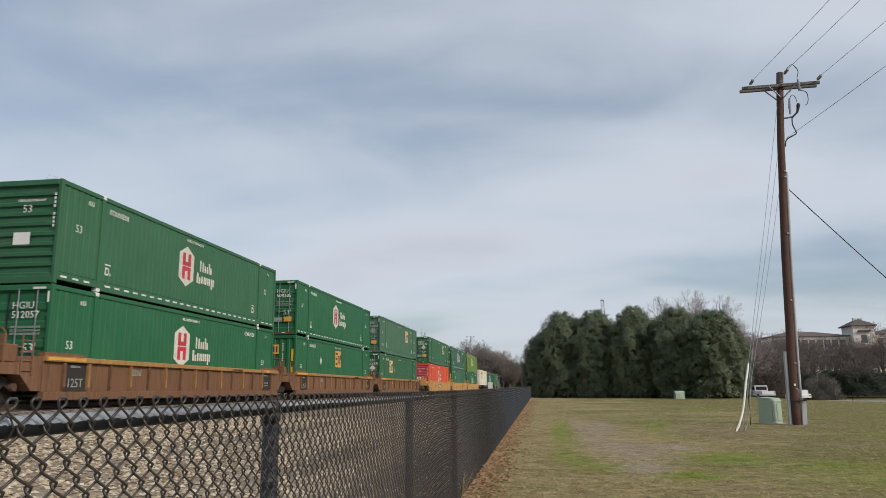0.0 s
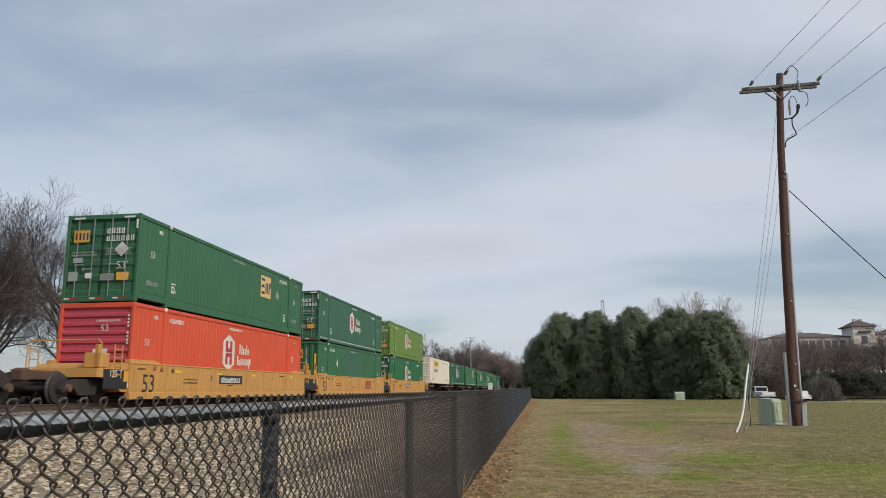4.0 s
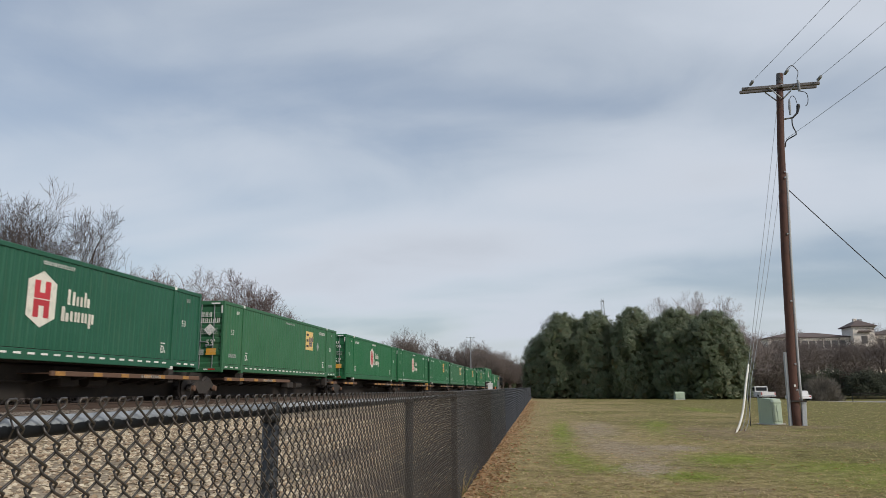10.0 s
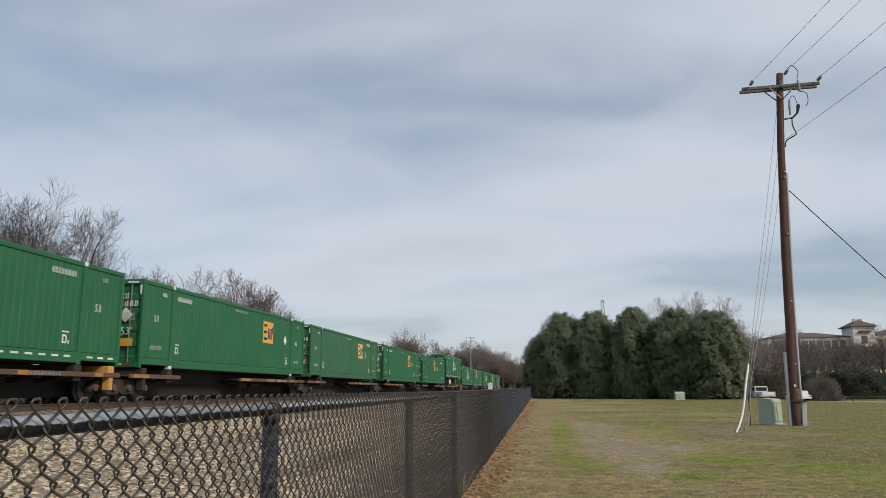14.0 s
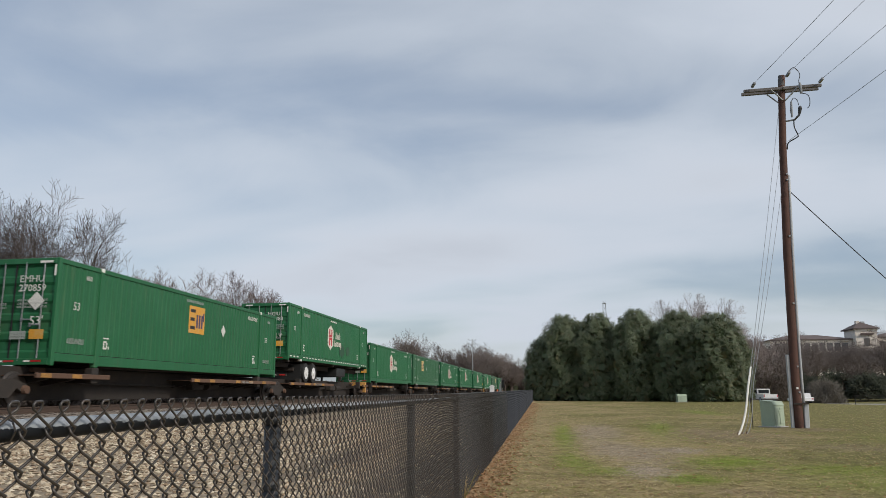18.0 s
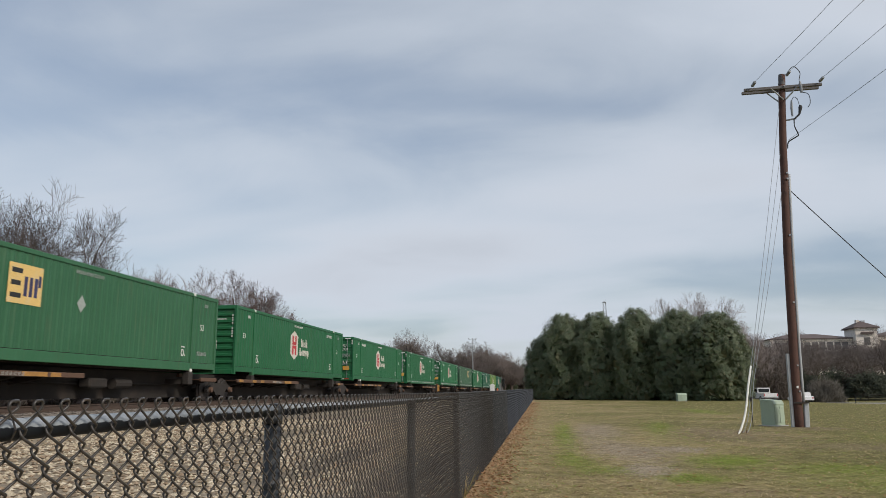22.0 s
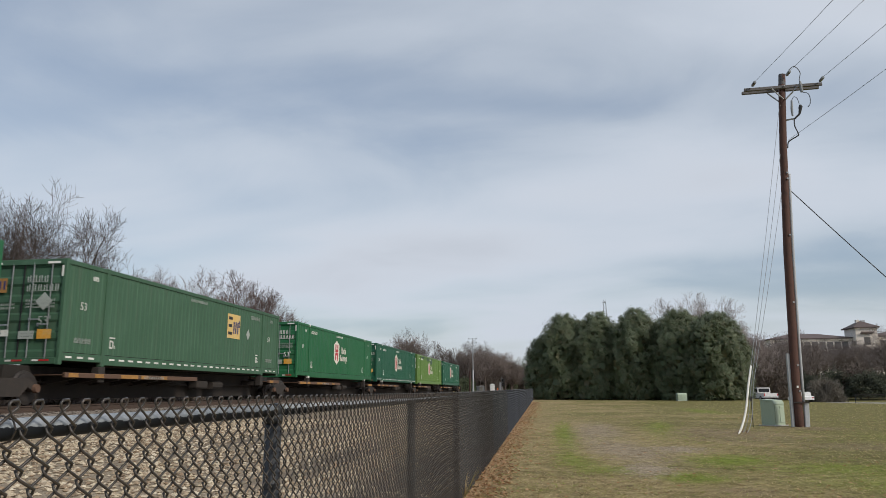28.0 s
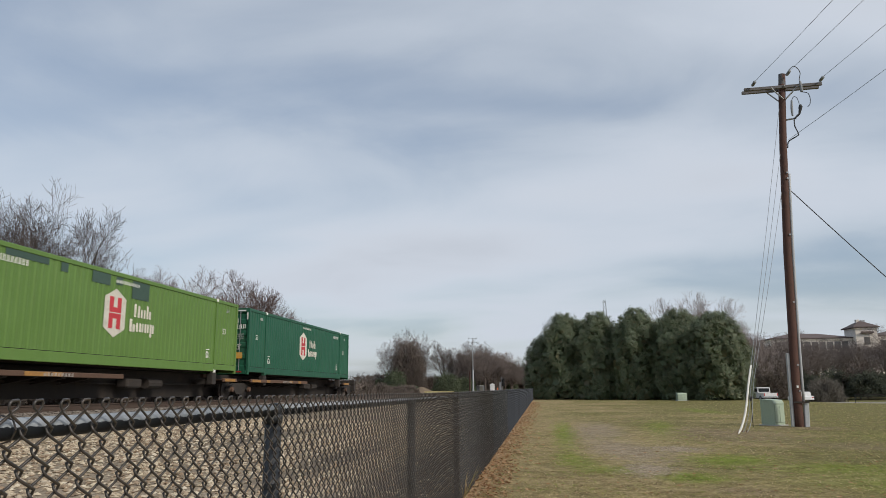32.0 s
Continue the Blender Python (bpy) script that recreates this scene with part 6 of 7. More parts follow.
def plant(x, y, k, scale, turn, label, twig=TWIG, group="bare trees", wide=1.0, z=None, bark=BARK):
    t = thing("bare_tree", label, "tree", group, pose(x, y, land(x, y) if z is None else z, 0, 0, turn))
    for name, mesh, mat in (("trunk", BARE[k][0], bark), ("twig_crown", BARE[k][1], twig)):
        part(name, mesh, mat, t).matrix_basis = Matrix.Diagonal((scale * wide, scale * wide, scale, 1))
    return t


def bare_trees():
    big = "tall bare grey-brown deciduous tree behind the railway"
    for x, y, k, sc, turn, w in ((-38.4, 44, 0, 1.03, 20, 0.9), (-40.4, 58, 1, 1.18, 15, 0.78), (-41.0, 49, 3, 1.12, 130, 0.8), (-43.2, 52, 3, 1.14, 250, 0.7), (-47, 66, 3, 1.05, 200, 0.9), (-44, 54, 3, 1.08, 70, 0.8), (-52, 84, 4, 1.24, 10, 1.1), (-57, 94, 4, 1.38, 80, 1.2),
                               (-50.5, 92, 4, 1.20, 120, 1.2), (-53.5, 97, 4, 1.42, 20, 1.2), (-57, 86, 4, 1.28, 70, 1.2), (-50.5, 100, 4, 1.26, 200, 1.0), (-45.2, 112, 3, 1.62, 30, 0.9), (-51.6, 114, 3, 1.52, 170, 0.6), (-42.5, 113, 3, 1.2, 300, 0.8),
                               (-34.3, 179, 4, 1.26, 70, 0.62), (-36.0, 182, 4, 1.28, 260, 0.6), (-32.8, 181, 4, 1.20, 15, 0.6), (-26.4, 185, 3, 1.12, 40, 0.9), (-41.5, 190, 2, 1.05, 10, 0.8), (-38.5, 188, 2, 1.12, 100, 0.7)):
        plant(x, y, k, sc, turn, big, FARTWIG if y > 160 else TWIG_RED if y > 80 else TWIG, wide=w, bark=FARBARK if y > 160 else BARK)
    far = "bare winter tree in the woods beyond the track"
    rnd = random.Random(9)
    for i in range(36):
        f = i / 35
        x = -23 + 18 * f + rnd.uniform(-1.5, 1.5)
        y = 184 + 30 * f + rnd.uniform(-6, 10)
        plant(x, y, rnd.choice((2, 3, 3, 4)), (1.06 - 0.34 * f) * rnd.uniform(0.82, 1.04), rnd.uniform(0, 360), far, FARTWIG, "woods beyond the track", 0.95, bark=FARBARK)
    right = "bare tree on the wooded slope below the building"
    for i in range(52):
        x = rnd.uniform(22, 98)
        y = rnd.uniform(135, 190)
        top = 8.9 + rnd.uniform(-1.6, 3.0)
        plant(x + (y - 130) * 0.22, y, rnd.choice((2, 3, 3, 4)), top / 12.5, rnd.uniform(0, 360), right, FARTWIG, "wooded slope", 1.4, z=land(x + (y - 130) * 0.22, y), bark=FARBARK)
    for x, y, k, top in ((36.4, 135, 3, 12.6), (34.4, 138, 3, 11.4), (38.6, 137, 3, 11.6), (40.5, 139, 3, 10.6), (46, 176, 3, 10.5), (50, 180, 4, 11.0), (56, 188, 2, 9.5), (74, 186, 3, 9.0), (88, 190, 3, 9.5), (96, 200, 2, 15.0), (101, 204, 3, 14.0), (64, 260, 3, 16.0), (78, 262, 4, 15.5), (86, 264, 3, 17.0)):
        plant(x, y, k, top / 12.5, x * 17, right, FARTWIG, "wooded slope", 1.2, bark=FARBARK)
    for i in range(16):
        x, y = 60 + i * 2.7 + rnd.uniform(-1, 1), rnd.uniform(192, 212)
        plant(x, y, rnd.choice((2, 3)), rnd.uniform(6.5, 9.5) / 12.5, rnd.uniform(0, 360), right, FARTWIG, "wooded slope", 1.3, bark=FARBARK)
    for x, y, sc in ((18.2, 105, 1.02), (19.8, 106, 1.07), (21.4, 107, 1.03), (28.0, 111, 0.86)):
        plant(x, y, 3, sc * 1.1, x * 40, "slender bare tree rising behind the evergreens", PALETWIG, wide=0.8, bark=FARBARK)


bare_trees()


def bush(name, label, x, y, z, rx, ry, h, count, seed, mat=SHRUB, size=0.35):
    rnd = random.Random(seed)
    s = Shape()
    for _ in range(count):
        a, u, k = rnd.uniform(0, 6.283), rnd.random(), rnd.uniform(0.7, 1.0)
        el = math.acos(1 - u) * 1.0
        bumpy = 0.85 + 0.2 * math.sin(a * 5 + seed) * math.cos(el * 4)
        p = Vector((rx * math.sin(el) * math.cos(a) * k * bumpy, ry * math.sin(el) * math.sin(a) * k * bumpy, h * math.cos(el) * k * bumpy + 0.1))
        t = Vector((rnd.uniform(-1, 1), rnd.uniform(-1, 1), rnd.uniform(-1, 1))).normalized()
        b = t.orthogonal().normalized()
        q = size * rnd.uniform(0.5, 1.2)
        s.add([p - t * q, p - b * q * 0.5, p + t * q, p + b * q * 0.5], [(0, 1, 2, 3)])
    t = thing(name, label, "bush", "shrubs", pose(x, y, z))
    part("foliage", s, mat, t)
    part("stem", Shape().tube([(0, 0, -0.2), (0.1, 0, h * 0.6)], [0.12, 0.05], 6), BARK, t)


SHRUBTWIG = leaf_material("grey_shrub_twigs", [(0.15, 0.135, 0.115), (0.22, 0.195, 0.165), (0.18, 0.165, 0.135)], 0.9)
DARK_SHRUB = leaf_material("dark_shrub_leaves", [(0.035, 0.042, 0.030), (0.06, 0.068, 0.046), (0.08, 0.082, 0.058)], 0.6, 0.2)
BRAMBLE = leaf_material("winter_brush", [(0.10, 0.08, 0.07), (0.20, 0.16, 0.14), (0.15, 0.12, 0.105), (0.12, 0.11, 0.08)], 0.9)


def thicket(label, x, y, z, rx, ry, h, count, seed, mat=BRAMBLE, thick=0.05):
    """Winter brush: a rounded mass of thin twigs spraying upwards."""
    rnd = random.Random(seed)
    s = Shape()
    for _ in range(count):
        a, u = rnd.uniform(0, 6.283), rnd.random()
        el = math.acos(1 - u)
        k = rnd.uniform(0.55, 1.0) * (0.85 + 0.2 * math.sin(a * 5 + seed) * math.cos(el * 4))
        p = Vector((rx * math.sin(el) * math.cos(a) * k, ry * math.sin(el) * math.sin(a) * k, h * math.cos(el) * k))
        t = Vector((math.cos(a) * 0.5 + rnd.uniform(-0.7, 0.7), math.sin(a) * 0.5 + rnd.uniform(-0.7, 0.7), rnd.uniform(0.1, 1.4))).normalized() * rnd.uniform(0.25, 0.7)
        b = t.orthogonal().normalized()
        b.rotate(Matrix.Rotation(rnd.uniform(0, 6.28), 3, t.normalized()))
        b *= thick * rnd.uniform(0.5, 1.3)
        s.add([p - b, p + b, p + t], [(0, 1, 2)])
    t = thing("thicket", label, "thicket", "winter brush", pose(x, y, z))
    part("twig_mass", s, mat, t)
    part("stem", Shape().tube([(0, 0, -0.2), (0.1, 0, h * 0.6)], [0.12, 0.05], 6), BARK, t)


rnd = random.Random(15)
for i, (x, y, rx, h) in enumerate(((-35.8, 170, 3.4, 6.4), (-39, 178, 4.5, 4.6), (-24.2, 172, 4.0, 5.8), (-21.0, 180, 3.6, 4.8), (-13, 205, 5, 4.4), (-8, 212, 5, 4.2), (-31, 165, 2.6, 2.2))):
    bush("bush", "dull green bush in front of the woods", x, y, land(x, y) - 0.2, rx, 3.4, h, 5200, i, SHRUB, 0.20)
for i, (x, y, rx, h) in enumerate(((-46, 178, 5, 5), (-36.2, 177, 3.2, 11.0), (-34.2, 176, 4.2, 14.2), (-32.4, 177, 3.2, 11.5), (-29.5, 184, 4, 5.5), (-43, 186, 6, 6), (-25.5, 192, 4, 6), (-18, 198, 5, 7.5), (-21, 200, 5, 8), (-14, 206, 5, 7), (-10.5, 210, 5, 6.5), (-6.5, 214, 5, 5.5), (-16, 194, 4, 6.5))):
    thicket("dense tangled brown winter brush by the woods", x, y, land(x, y) - 0.2, rx, 4, h, 24000 if h > 9 else 13000, 20 + i, BRAMBLE, 0.036)
# scrub along the far side of the railway
for i in range(26):
    x, y = -20.5 + rnd.uniform(-1.2, 0.8), 4 + i * 4.2
    thicket("low tangled brown scrub along the railway", x, y, land(x, y) - 0.2, 1.4, 2.9, rnd.uniform(1.5, 2.1), 2600, 60 + i, BRAMBLE, 0.06)
for i in range(26):
    x = 22 + i * 3.0 + rnd.uniform(-1, 1)
    y = rnd.uniform(128, 140)
    z = -0.5 + rnd.uniform(0, 0.5)
    if rnd.random() < 0.45:
        thicket("tangled brown winter brush on the slope", x, y + 3, z, 4.2, 3, rnd.uniform(5.2, 7.2), 8500, 90 + i, BRAMBLE, 0.045)
    bush("bush", "dark green brush on the slope", x, y, z, 4.0, 3, rnd.uniform(3.6, 5.4), 5000, 40 + i, DARK_SHRUB, 0.2)
for i, (x, y, h) in enumerate(((20, 131, 9.0), (24, 129, 8.6), (28, 127, 8.0), (31, 131, 8.4), (34.5, 126, 7.5))):
    thicket("tangled brown winter brush on the slope", x, y, -0.3, 4.0, 3, h, 11000, 130 + i, BRAMBLE, 0.04)
thicket("rounded bare twiggy shrub by the road", 38.2, 113, -0.75, 3.0, 2.6, 3.9, 11000, 99, SHRUBTWIG, 0.035)


def far_woods():
    """A distant wooded skyline all round."""
    rnd = random.Random(77)
    s = Shape()
    for i in range(420):
        a = i / 420 * 2 * math.pi
        r = rnd.uniform(420, 520)
        x, y = r * math.sin(a), r * math.cos(a)
        h = rnd.uniform(7, 11)
        for _ in range(60):
            u, v = rnd.gauss(0, 4.5), rnd.random()
            p = Vector((x + u, y + rnd.gauss(0, 4.5), 1.0 + h * v))
            k = rnd.uniform(0.6, 1.6)
            t = Vector((rnd.uniform(-1, 1), rnd.uniform(-1, 1), rnd.uniform(-1, 1))).normalized() * k
            b = t.orthogonal().normalized() * k * 0.6
            s.add([p - t, p - b, p + t, p + b], [(0, 1, 2, 3)])
    tagged(part("distant_woods", s, BRAMBLE), "distant brown winter woods along the skyline", "woods", kind="stuff")


far_woods()


# ---------------------------------------------------------------- the road, the cars and the far side of the lawn
def road():
    s = Shape()
    pts = [(14, 121), (24, 116), (34, 108), (46, 100), (60, 94), (80, 88), (110, 84)]
    for x, y in pts:
        s.v += [(x - 1.6, y - 4.2, land(x - 1.6, y - 4.2) + 0.03), (x + 1.6, y + 4.2, land(x + 1.6, y + 4.2) + 0.03)]
    s.f = [(2 * i, 2 * i + 2, 2 * i + 3, 2 * i + 1) for i in range(len(pts) - 1)]
    tagged(part("road", s, CONCRETE), "pale worn concrete drive beyond the lawn", "road", kind="structure")


road()


def wheel_of(parent, x, y, r, side):
    w = part("wheel", once(("cw", r), lambda: Shape().tube([(-0.2, 0, 0), (-0.18, 0, 0), (0.0, 0, 0), (0.02, 0, 0)], [r * 0.9, r, r, r * 0.9], 20).mesh("wheel")), TYRE, parent)
    w.matrix_basis = pose(x, y, r, 0, 0, 0 if side > 0 else 180)
    part("rim", once(("cr", r), lambda: Shape().tube([(0.021, 0, 0), (0.03, 0, 0), (0.01, 0, 0)], [r * 0.62, r * 0.58, r * 0.2], 16).mesh("rim")), GALV, w)


def vehicle(kind, label, paintwork, m):
    """A road vehicle; its nose points to +y."""
    v = thing({"pickup": "pickup_truck", "car": "parked_car", "suv": "parked_suv"}[kind], label, kind if kind != "pickup" else "pickup truck", "parked vehicles", m)
    if kind == "pickup":
        L2, low, belt, roof, w = 2.9, 0.45, 1.12, 1.88, 0.98
        part("body", Shape().prism([(-L2, low), (L2 - 0.1, low), (L2, 0.8), (L2 - 0.15, 1.08), (1.35, belt + 0.02), (-L2, belt)], -w, w, "x"), paintwork, v)
        part("cab", Shape().prism([(-0.75, belt + 0.01), (1.45, belt + 0.01), (0.85, roof - 0.05), (0.6, roof), (-0.5, roof), (-0.68, roof - 0.06)], -w + 0.1, w - 0.1, "x"), paintwork, v)
        part("bed_liner", Shape().box(-w + 0.12, w - 0.12, -L2 + 0.1, -0.85, belt + 0.002, belt + 0.012), INK, v)
        for sx in (-1, 1):
            part("side_window", Shape().prism([(-0.55, belt + 0.12), (1.15, belt + 0.12), (0.75, roof - 0.12), (-0.5, roof - 0.12)], sx * (w - 0.098), sx * (w - 0.092), "x"), DARKGLASS, v)
            part("tail_lamp", Shape().box(sx * 0.9 - 0.06, sx * 0.9 + 0.06, -L2 - 0.012, -L2, 0.72, 1.08), LAMPRED, v)
        part("rear_window", Shape().box(-w + 0.25, w - 0.25, -0.752, -0.70, belt + 0.14, roof - 0.14), DARKGLASS, v).matrix_basis = pose(0, -0.02, 0)
        part("windscreen", Shape().prism([(1.40, belt + 0.1), (1.45, belt + 0.1), (0.97, roof - 0.1), (0.92, roof - 0.1)], -w + 0.2, w - 0.2, "x"), DARKGLASS, v)
        part("tailgate", Shape().box(-0.76, 0.76, -L2 - 0.02, -L2 - 0.001, 0.66, 1.10, 0.008), paintwork, v)
        part("rear_bumper", Shape().box(-0.95, 0.95, -L2 - 0.16, -L2 - 0.021, 0.45, 0.64, 0.03), CHROME, v)
        for y in (-1.75, 1.85):
            for sx in (-1, 1):
                wheel_of(v, sx * (w + 0.005), y, 0.39, sx)
    else:
        roof, w, L2 = (1.45, 0.9, 2.25) if kind == "car" else (1.78, 0.96, 2.35)
        belt = roof * 0.6
        part("body", Shape().prism([(-L2, 0.35), (L2 - 0.1, 0.3), (L2, 0.6), (L2 - 0.2, belt - 0.12), (1.1, belt), (-L2 + 0.15, belt), (-L2, belt - 0.1)], -w, w, "x"), paintwork, v)
        part("cabin", Shape().prism([(-L2 + 0.2 if kind == "suv" else -1.7, belt + 0.002), (1.15, belt + 0.002), (0.45, roof - 0.03), (0.2, roof), (-1.2, roof), (-1.5 if kind == "car" else -L2 + 0.45, roof - 0.06)], -w + 0.12, w - 0.12, "x"), paintwork, v)
        for sx in (-1, 1):
            part("side_window", Shape().prism([(-1.45, belt + 0.06), (0.9, belt + 0.06), (0.4, roof - 0.1), (-1.2, roof - 0.1)], sx * (w - 0.118), sx * (w - 0.112), "x"), DARKGLASS, v)
            part("tail_lamp", Shape().box(sx * 0.72 - 0.12, sx * 0.72 + 0.12, -L2 - 0.012, -L2, belt - 0.3, belt - 0.14), LAMPRED, v)
            part("head_lamp", Shape().box(sx * 0.7 - 0.16, sx * 0.7 + 0.16, L2 - 0.09, L2 - 0.005, 0.58, 0.70), CHROME, v)
        part("windscreen", Shape().prism([(1.10, belt + 0.06), (1.15, belt + 0.06), (0.52, roof - 0.06), (0.47, roof - 0.06)], -w + 0.2, w - 0.2, "x"), DARKGLASS, v)
        for y in (-1.35, 1.4):
            for sx in (-1, 1):
                wheel_of(v, sx * (w + 0.005), y, 0.33, sx)
    return v


vehicle("pickup", "white pickup truck parked on the concrete drive", CARWHITE, pose(29.2, 111.0, land(29.2, 111) + 0.02, 0, 0, 8))
vehicle("car", "white car parked on the drive behind the pole", CARWHITE, pose(34.9, 113.0, land(34.9, 113) + 0.02, 0, 0, 6))
vehicle("suv", "grey parked car beyond the track", CARGREY, pose(-33.0, 166, land(-33, 166) - 0.05, 0, 0, 80))
vehicle("car", "white parked car beyond the track", CARWHITE, pose(-37.0, 165, land(-37, 165), 0, 0, 95))


def side_fence():
    f = thing("chain_link_fence", "low dark chain-link fence beside the drive", "fence", "drive fence")
    mesh = fabric(80, 3, False).mesh("chain_link_mesh")
    x, y, turn = 29.85, 80.0, -118
    way = Vector((math.cos(radians(turn + 90)), math.sin(radians(turn + 90)), 0))
    for i in range(5):
        q = Vector((x, y, 0)) + way * BAY * i
        z = land(q.x, q.y) - 0.05
        m = pose(q.x, q.y, z, 0, 0, turn)
        part("post", Shape().tube([(0, 0, -0.1), (0, 0, 1.22)], 0.035, 8), POST_BLACK, f).matrix_basis = m
        if i < 4:
            part("top_rail", Shape().tube([(0, 0, 1.2), (0, BAY, 1.2)], 0.03, 8), GRIME, f).matrix_basis = m
            part("chain_link_mesh", mesh, VINYL_BLACK, f).matrix_basis = m


side_fence()


def building():
    b = thing("apartment_building", "large cream stucco building with dark hipped roofs on the hill", "building", m=pose(0, 222, 0))
    window = Shape().box(-0.78, 0.78, 0, 0.10, 0, 2.15).mesh("window")
    pane = Shape().box(-0.70, 0.70, -0.012, -0.002, 0.08, 2.07).mesh("pane")

    def block(x0, x1, depth, top, roof_h, rows, step, over=0.5, y=0.0):
        part("wall", Shape().box(x0, x1, y, y + depth, 0.5, top), STUCCO, b)
        o = over
        s = Shape()
        mid, half = (x0 + x1) / 2, min((x1 - x0) / 2, depth / 2)
        ridge = ((x1 - x0) / 2 - half)
        s.add([(x0 - o, y - o, top), (x1 + o, y - o, top), (x1 + o, y + depth + o, top), (x0 - o, y + depth + o, top),
               (x0 - o, y - o, top + 0.25), (x1 + o, y - o, top + 0.25), (x1 + o, y + depth + o, top + 0.25), (x0 - o, y + depth + o, top + 0.25),
               (mid - ridge - 0.05, y + depth / 2, top + roof_h), (mid + ridge + 0.05, y + depth / 2, top + roof_h)],
              [(0, 1, 2, 3), (0, 1, 5, 4), (1, 2, 6, 5), (2, 3, 7, 6), (3, 0, 4, 7), (4, 5, 9, 8), (5, 6, 9), (6, 7, 8, 9), (7, 4, 8)])
        part("roof", s, ROOFING, b)
        part("cornice", Shape().box(x0 - 0.2, x1 + 0.2, y - 0.2, y - 0.001, top - 0.5, top - 0.02), STUCCO, b)
        n = int((x1 - x0 - 1) / step)
        for r in rows:
            for i in range(n):
                w = part("window", window, GREYWOOD, b)
                w.matrix_basis = pose(x0 + (x1 - x0) / 2 + (i - (n - 1) / 2) * step, y - 0.08, r)
                part("pane", pane, HAZEGLASS, w)

    block(62, 83.6, 14, 15.2, 1.9, (12.2, 9.2, 6.2), 2.0)
    block(83.9, 89.5, 8, 17.9, 2.3, (13.2, 10.0), 2.4, 0.65, -2.5)
    block(89.6, 116, 14, 15.6, 2.0, (12.4, 9.4, 6.2), 2.2)
    part("roof_vent", Shape().box(85.6, 86.5, 0.8, 1.9, 19.4, 20.45, 0.05), STUCCO, b)
    part("roof_vent", Shape().box(87.0, 88.0, 1.0, 2.0, 19.4, 20.3, 0.05), GALV, b)
    part("balcony", Shape().box(85.0, 88.4, -3.2, -2.52, 16.3, 16.42).box(85.0, 88.4, -3.2, -3.1, 16.42, 16.8), ROOFING, b)


building()


# ---------------------------------------------------------------- beside and beyond the track
def signal_box():
    b = thing("signal_case", "white metal signal case with a peaked lid beside the track", "signal case", m=pose(-5.92, 75, land(-5.92, 75)))
    part("case", Shape().box(-0.22, 0.22, -0.2, 0.2, 0.1, 1.42, 0.02), CARWHITE, b)
    part("lid", Shape().prism([(-0.26, 1.425), (0.26, 1.425), (0.26, 1.48), (0.0, 1.62), (-0.26, 1.48)], -0.24, 0.24), CARWHITE, b)
    part("door", Shape().box(-0.17, 0.17, -0.222, -0.202, 0.2, 1.34, 0.008), CARWHITE, b)
    part("latch", Shape().box(0.10, 0.15, -0.24, -0.223, 0.7, 0.85), GALV, b)
    part("post", Shape().tube([(0, 0, -0.2), (0, 0, 0.1)], 0.06, 8), GALV, b)
    o = thing("marker_post", "short orange marker beside the signal case", "marker post", m=pose(-5.45, 75.6, land(-5.45, 75.6)))
    part("post", Shape().tube([(0, 0, -0.1), (0, 0, 1.15), (0, 0, 1.2)], [0.06, 0.06, 0.03], 10), surface("orange_plastic", (0.6, 0.16, 0.05), 0.5), o)


signal_box()


def bungalow():
    b = thing("relay_hut", "grey metal relay hut beyond the track", "relay hut", m=pose(-18.0, 192, 0.95))
    part("shell", Shape().box(-1.15, 1.15, -0.9, 0.9, 0.1, 1.65, 0.03), CARGREY, b)
    part("roof", Shape().prism([(-1.25, 1.652), (1.25, 1.652), (1.2, 1.72), (0, 1.86), (-1.2, 1.72)], -1.0, 1.0), CARWHITE, b)
    part("door", Shape().box(-0.4, 0.4, -0.93, -0.902, 0.15, 1.55, 0.01), CONCRETE, b)
    part("footing", Shape().box(-1.1, 1.1, -0.85, 0.85, -0.2, 0.098), CONCRETE, b)


bungalow()


def light_mast():
    p = thing("light_mast", "tall grey floodlight mast beyond the track", "light mast", m=pose(-17.25, 165, 0.6))
    part("mast", Shape().tube([(0, 0, 0), (0, 0, 6), (0, 0, 12.4)], [0.15, 0.10, 0.05], 10), PVC, p)
    part("sleeve", Shape().tube([(0, 0, 0), (0, 0, 5.4)], [0.19, 0.16], 10), PVC, p, "pale lower sleeve")
    part("crossbar", Shape().box(-1.0, 1.0, -0.04, 0.04, 11.32, 11.40), PVC, p)
    part("crossbar", Shape().box(-0.9, 0.9, -0.04, 0.04, 12.22, 12.30), PVC, p)
    for z in (11.42, 12.32):
        for x in (-0.85, 0, 0.85):
            part("floodlight", Shape().box(-0.09, 0.09, -0.14, 0.0, 0.0, 0.16, 0.03), PVC, p).matrix_basis = pose(x, -0.05, z, 20, 0, 0)
    s = thing("wooden_post", "short dark wooden post beside the light mast", "post", m=pose(-17.9, 164, 0.6))
    part("shaft", Shape().tube([(0, 0, -0.2), (0.05, 0, 5.2)], [0.16, 0.12], 8), CREOSOTE, s)


light_mast()


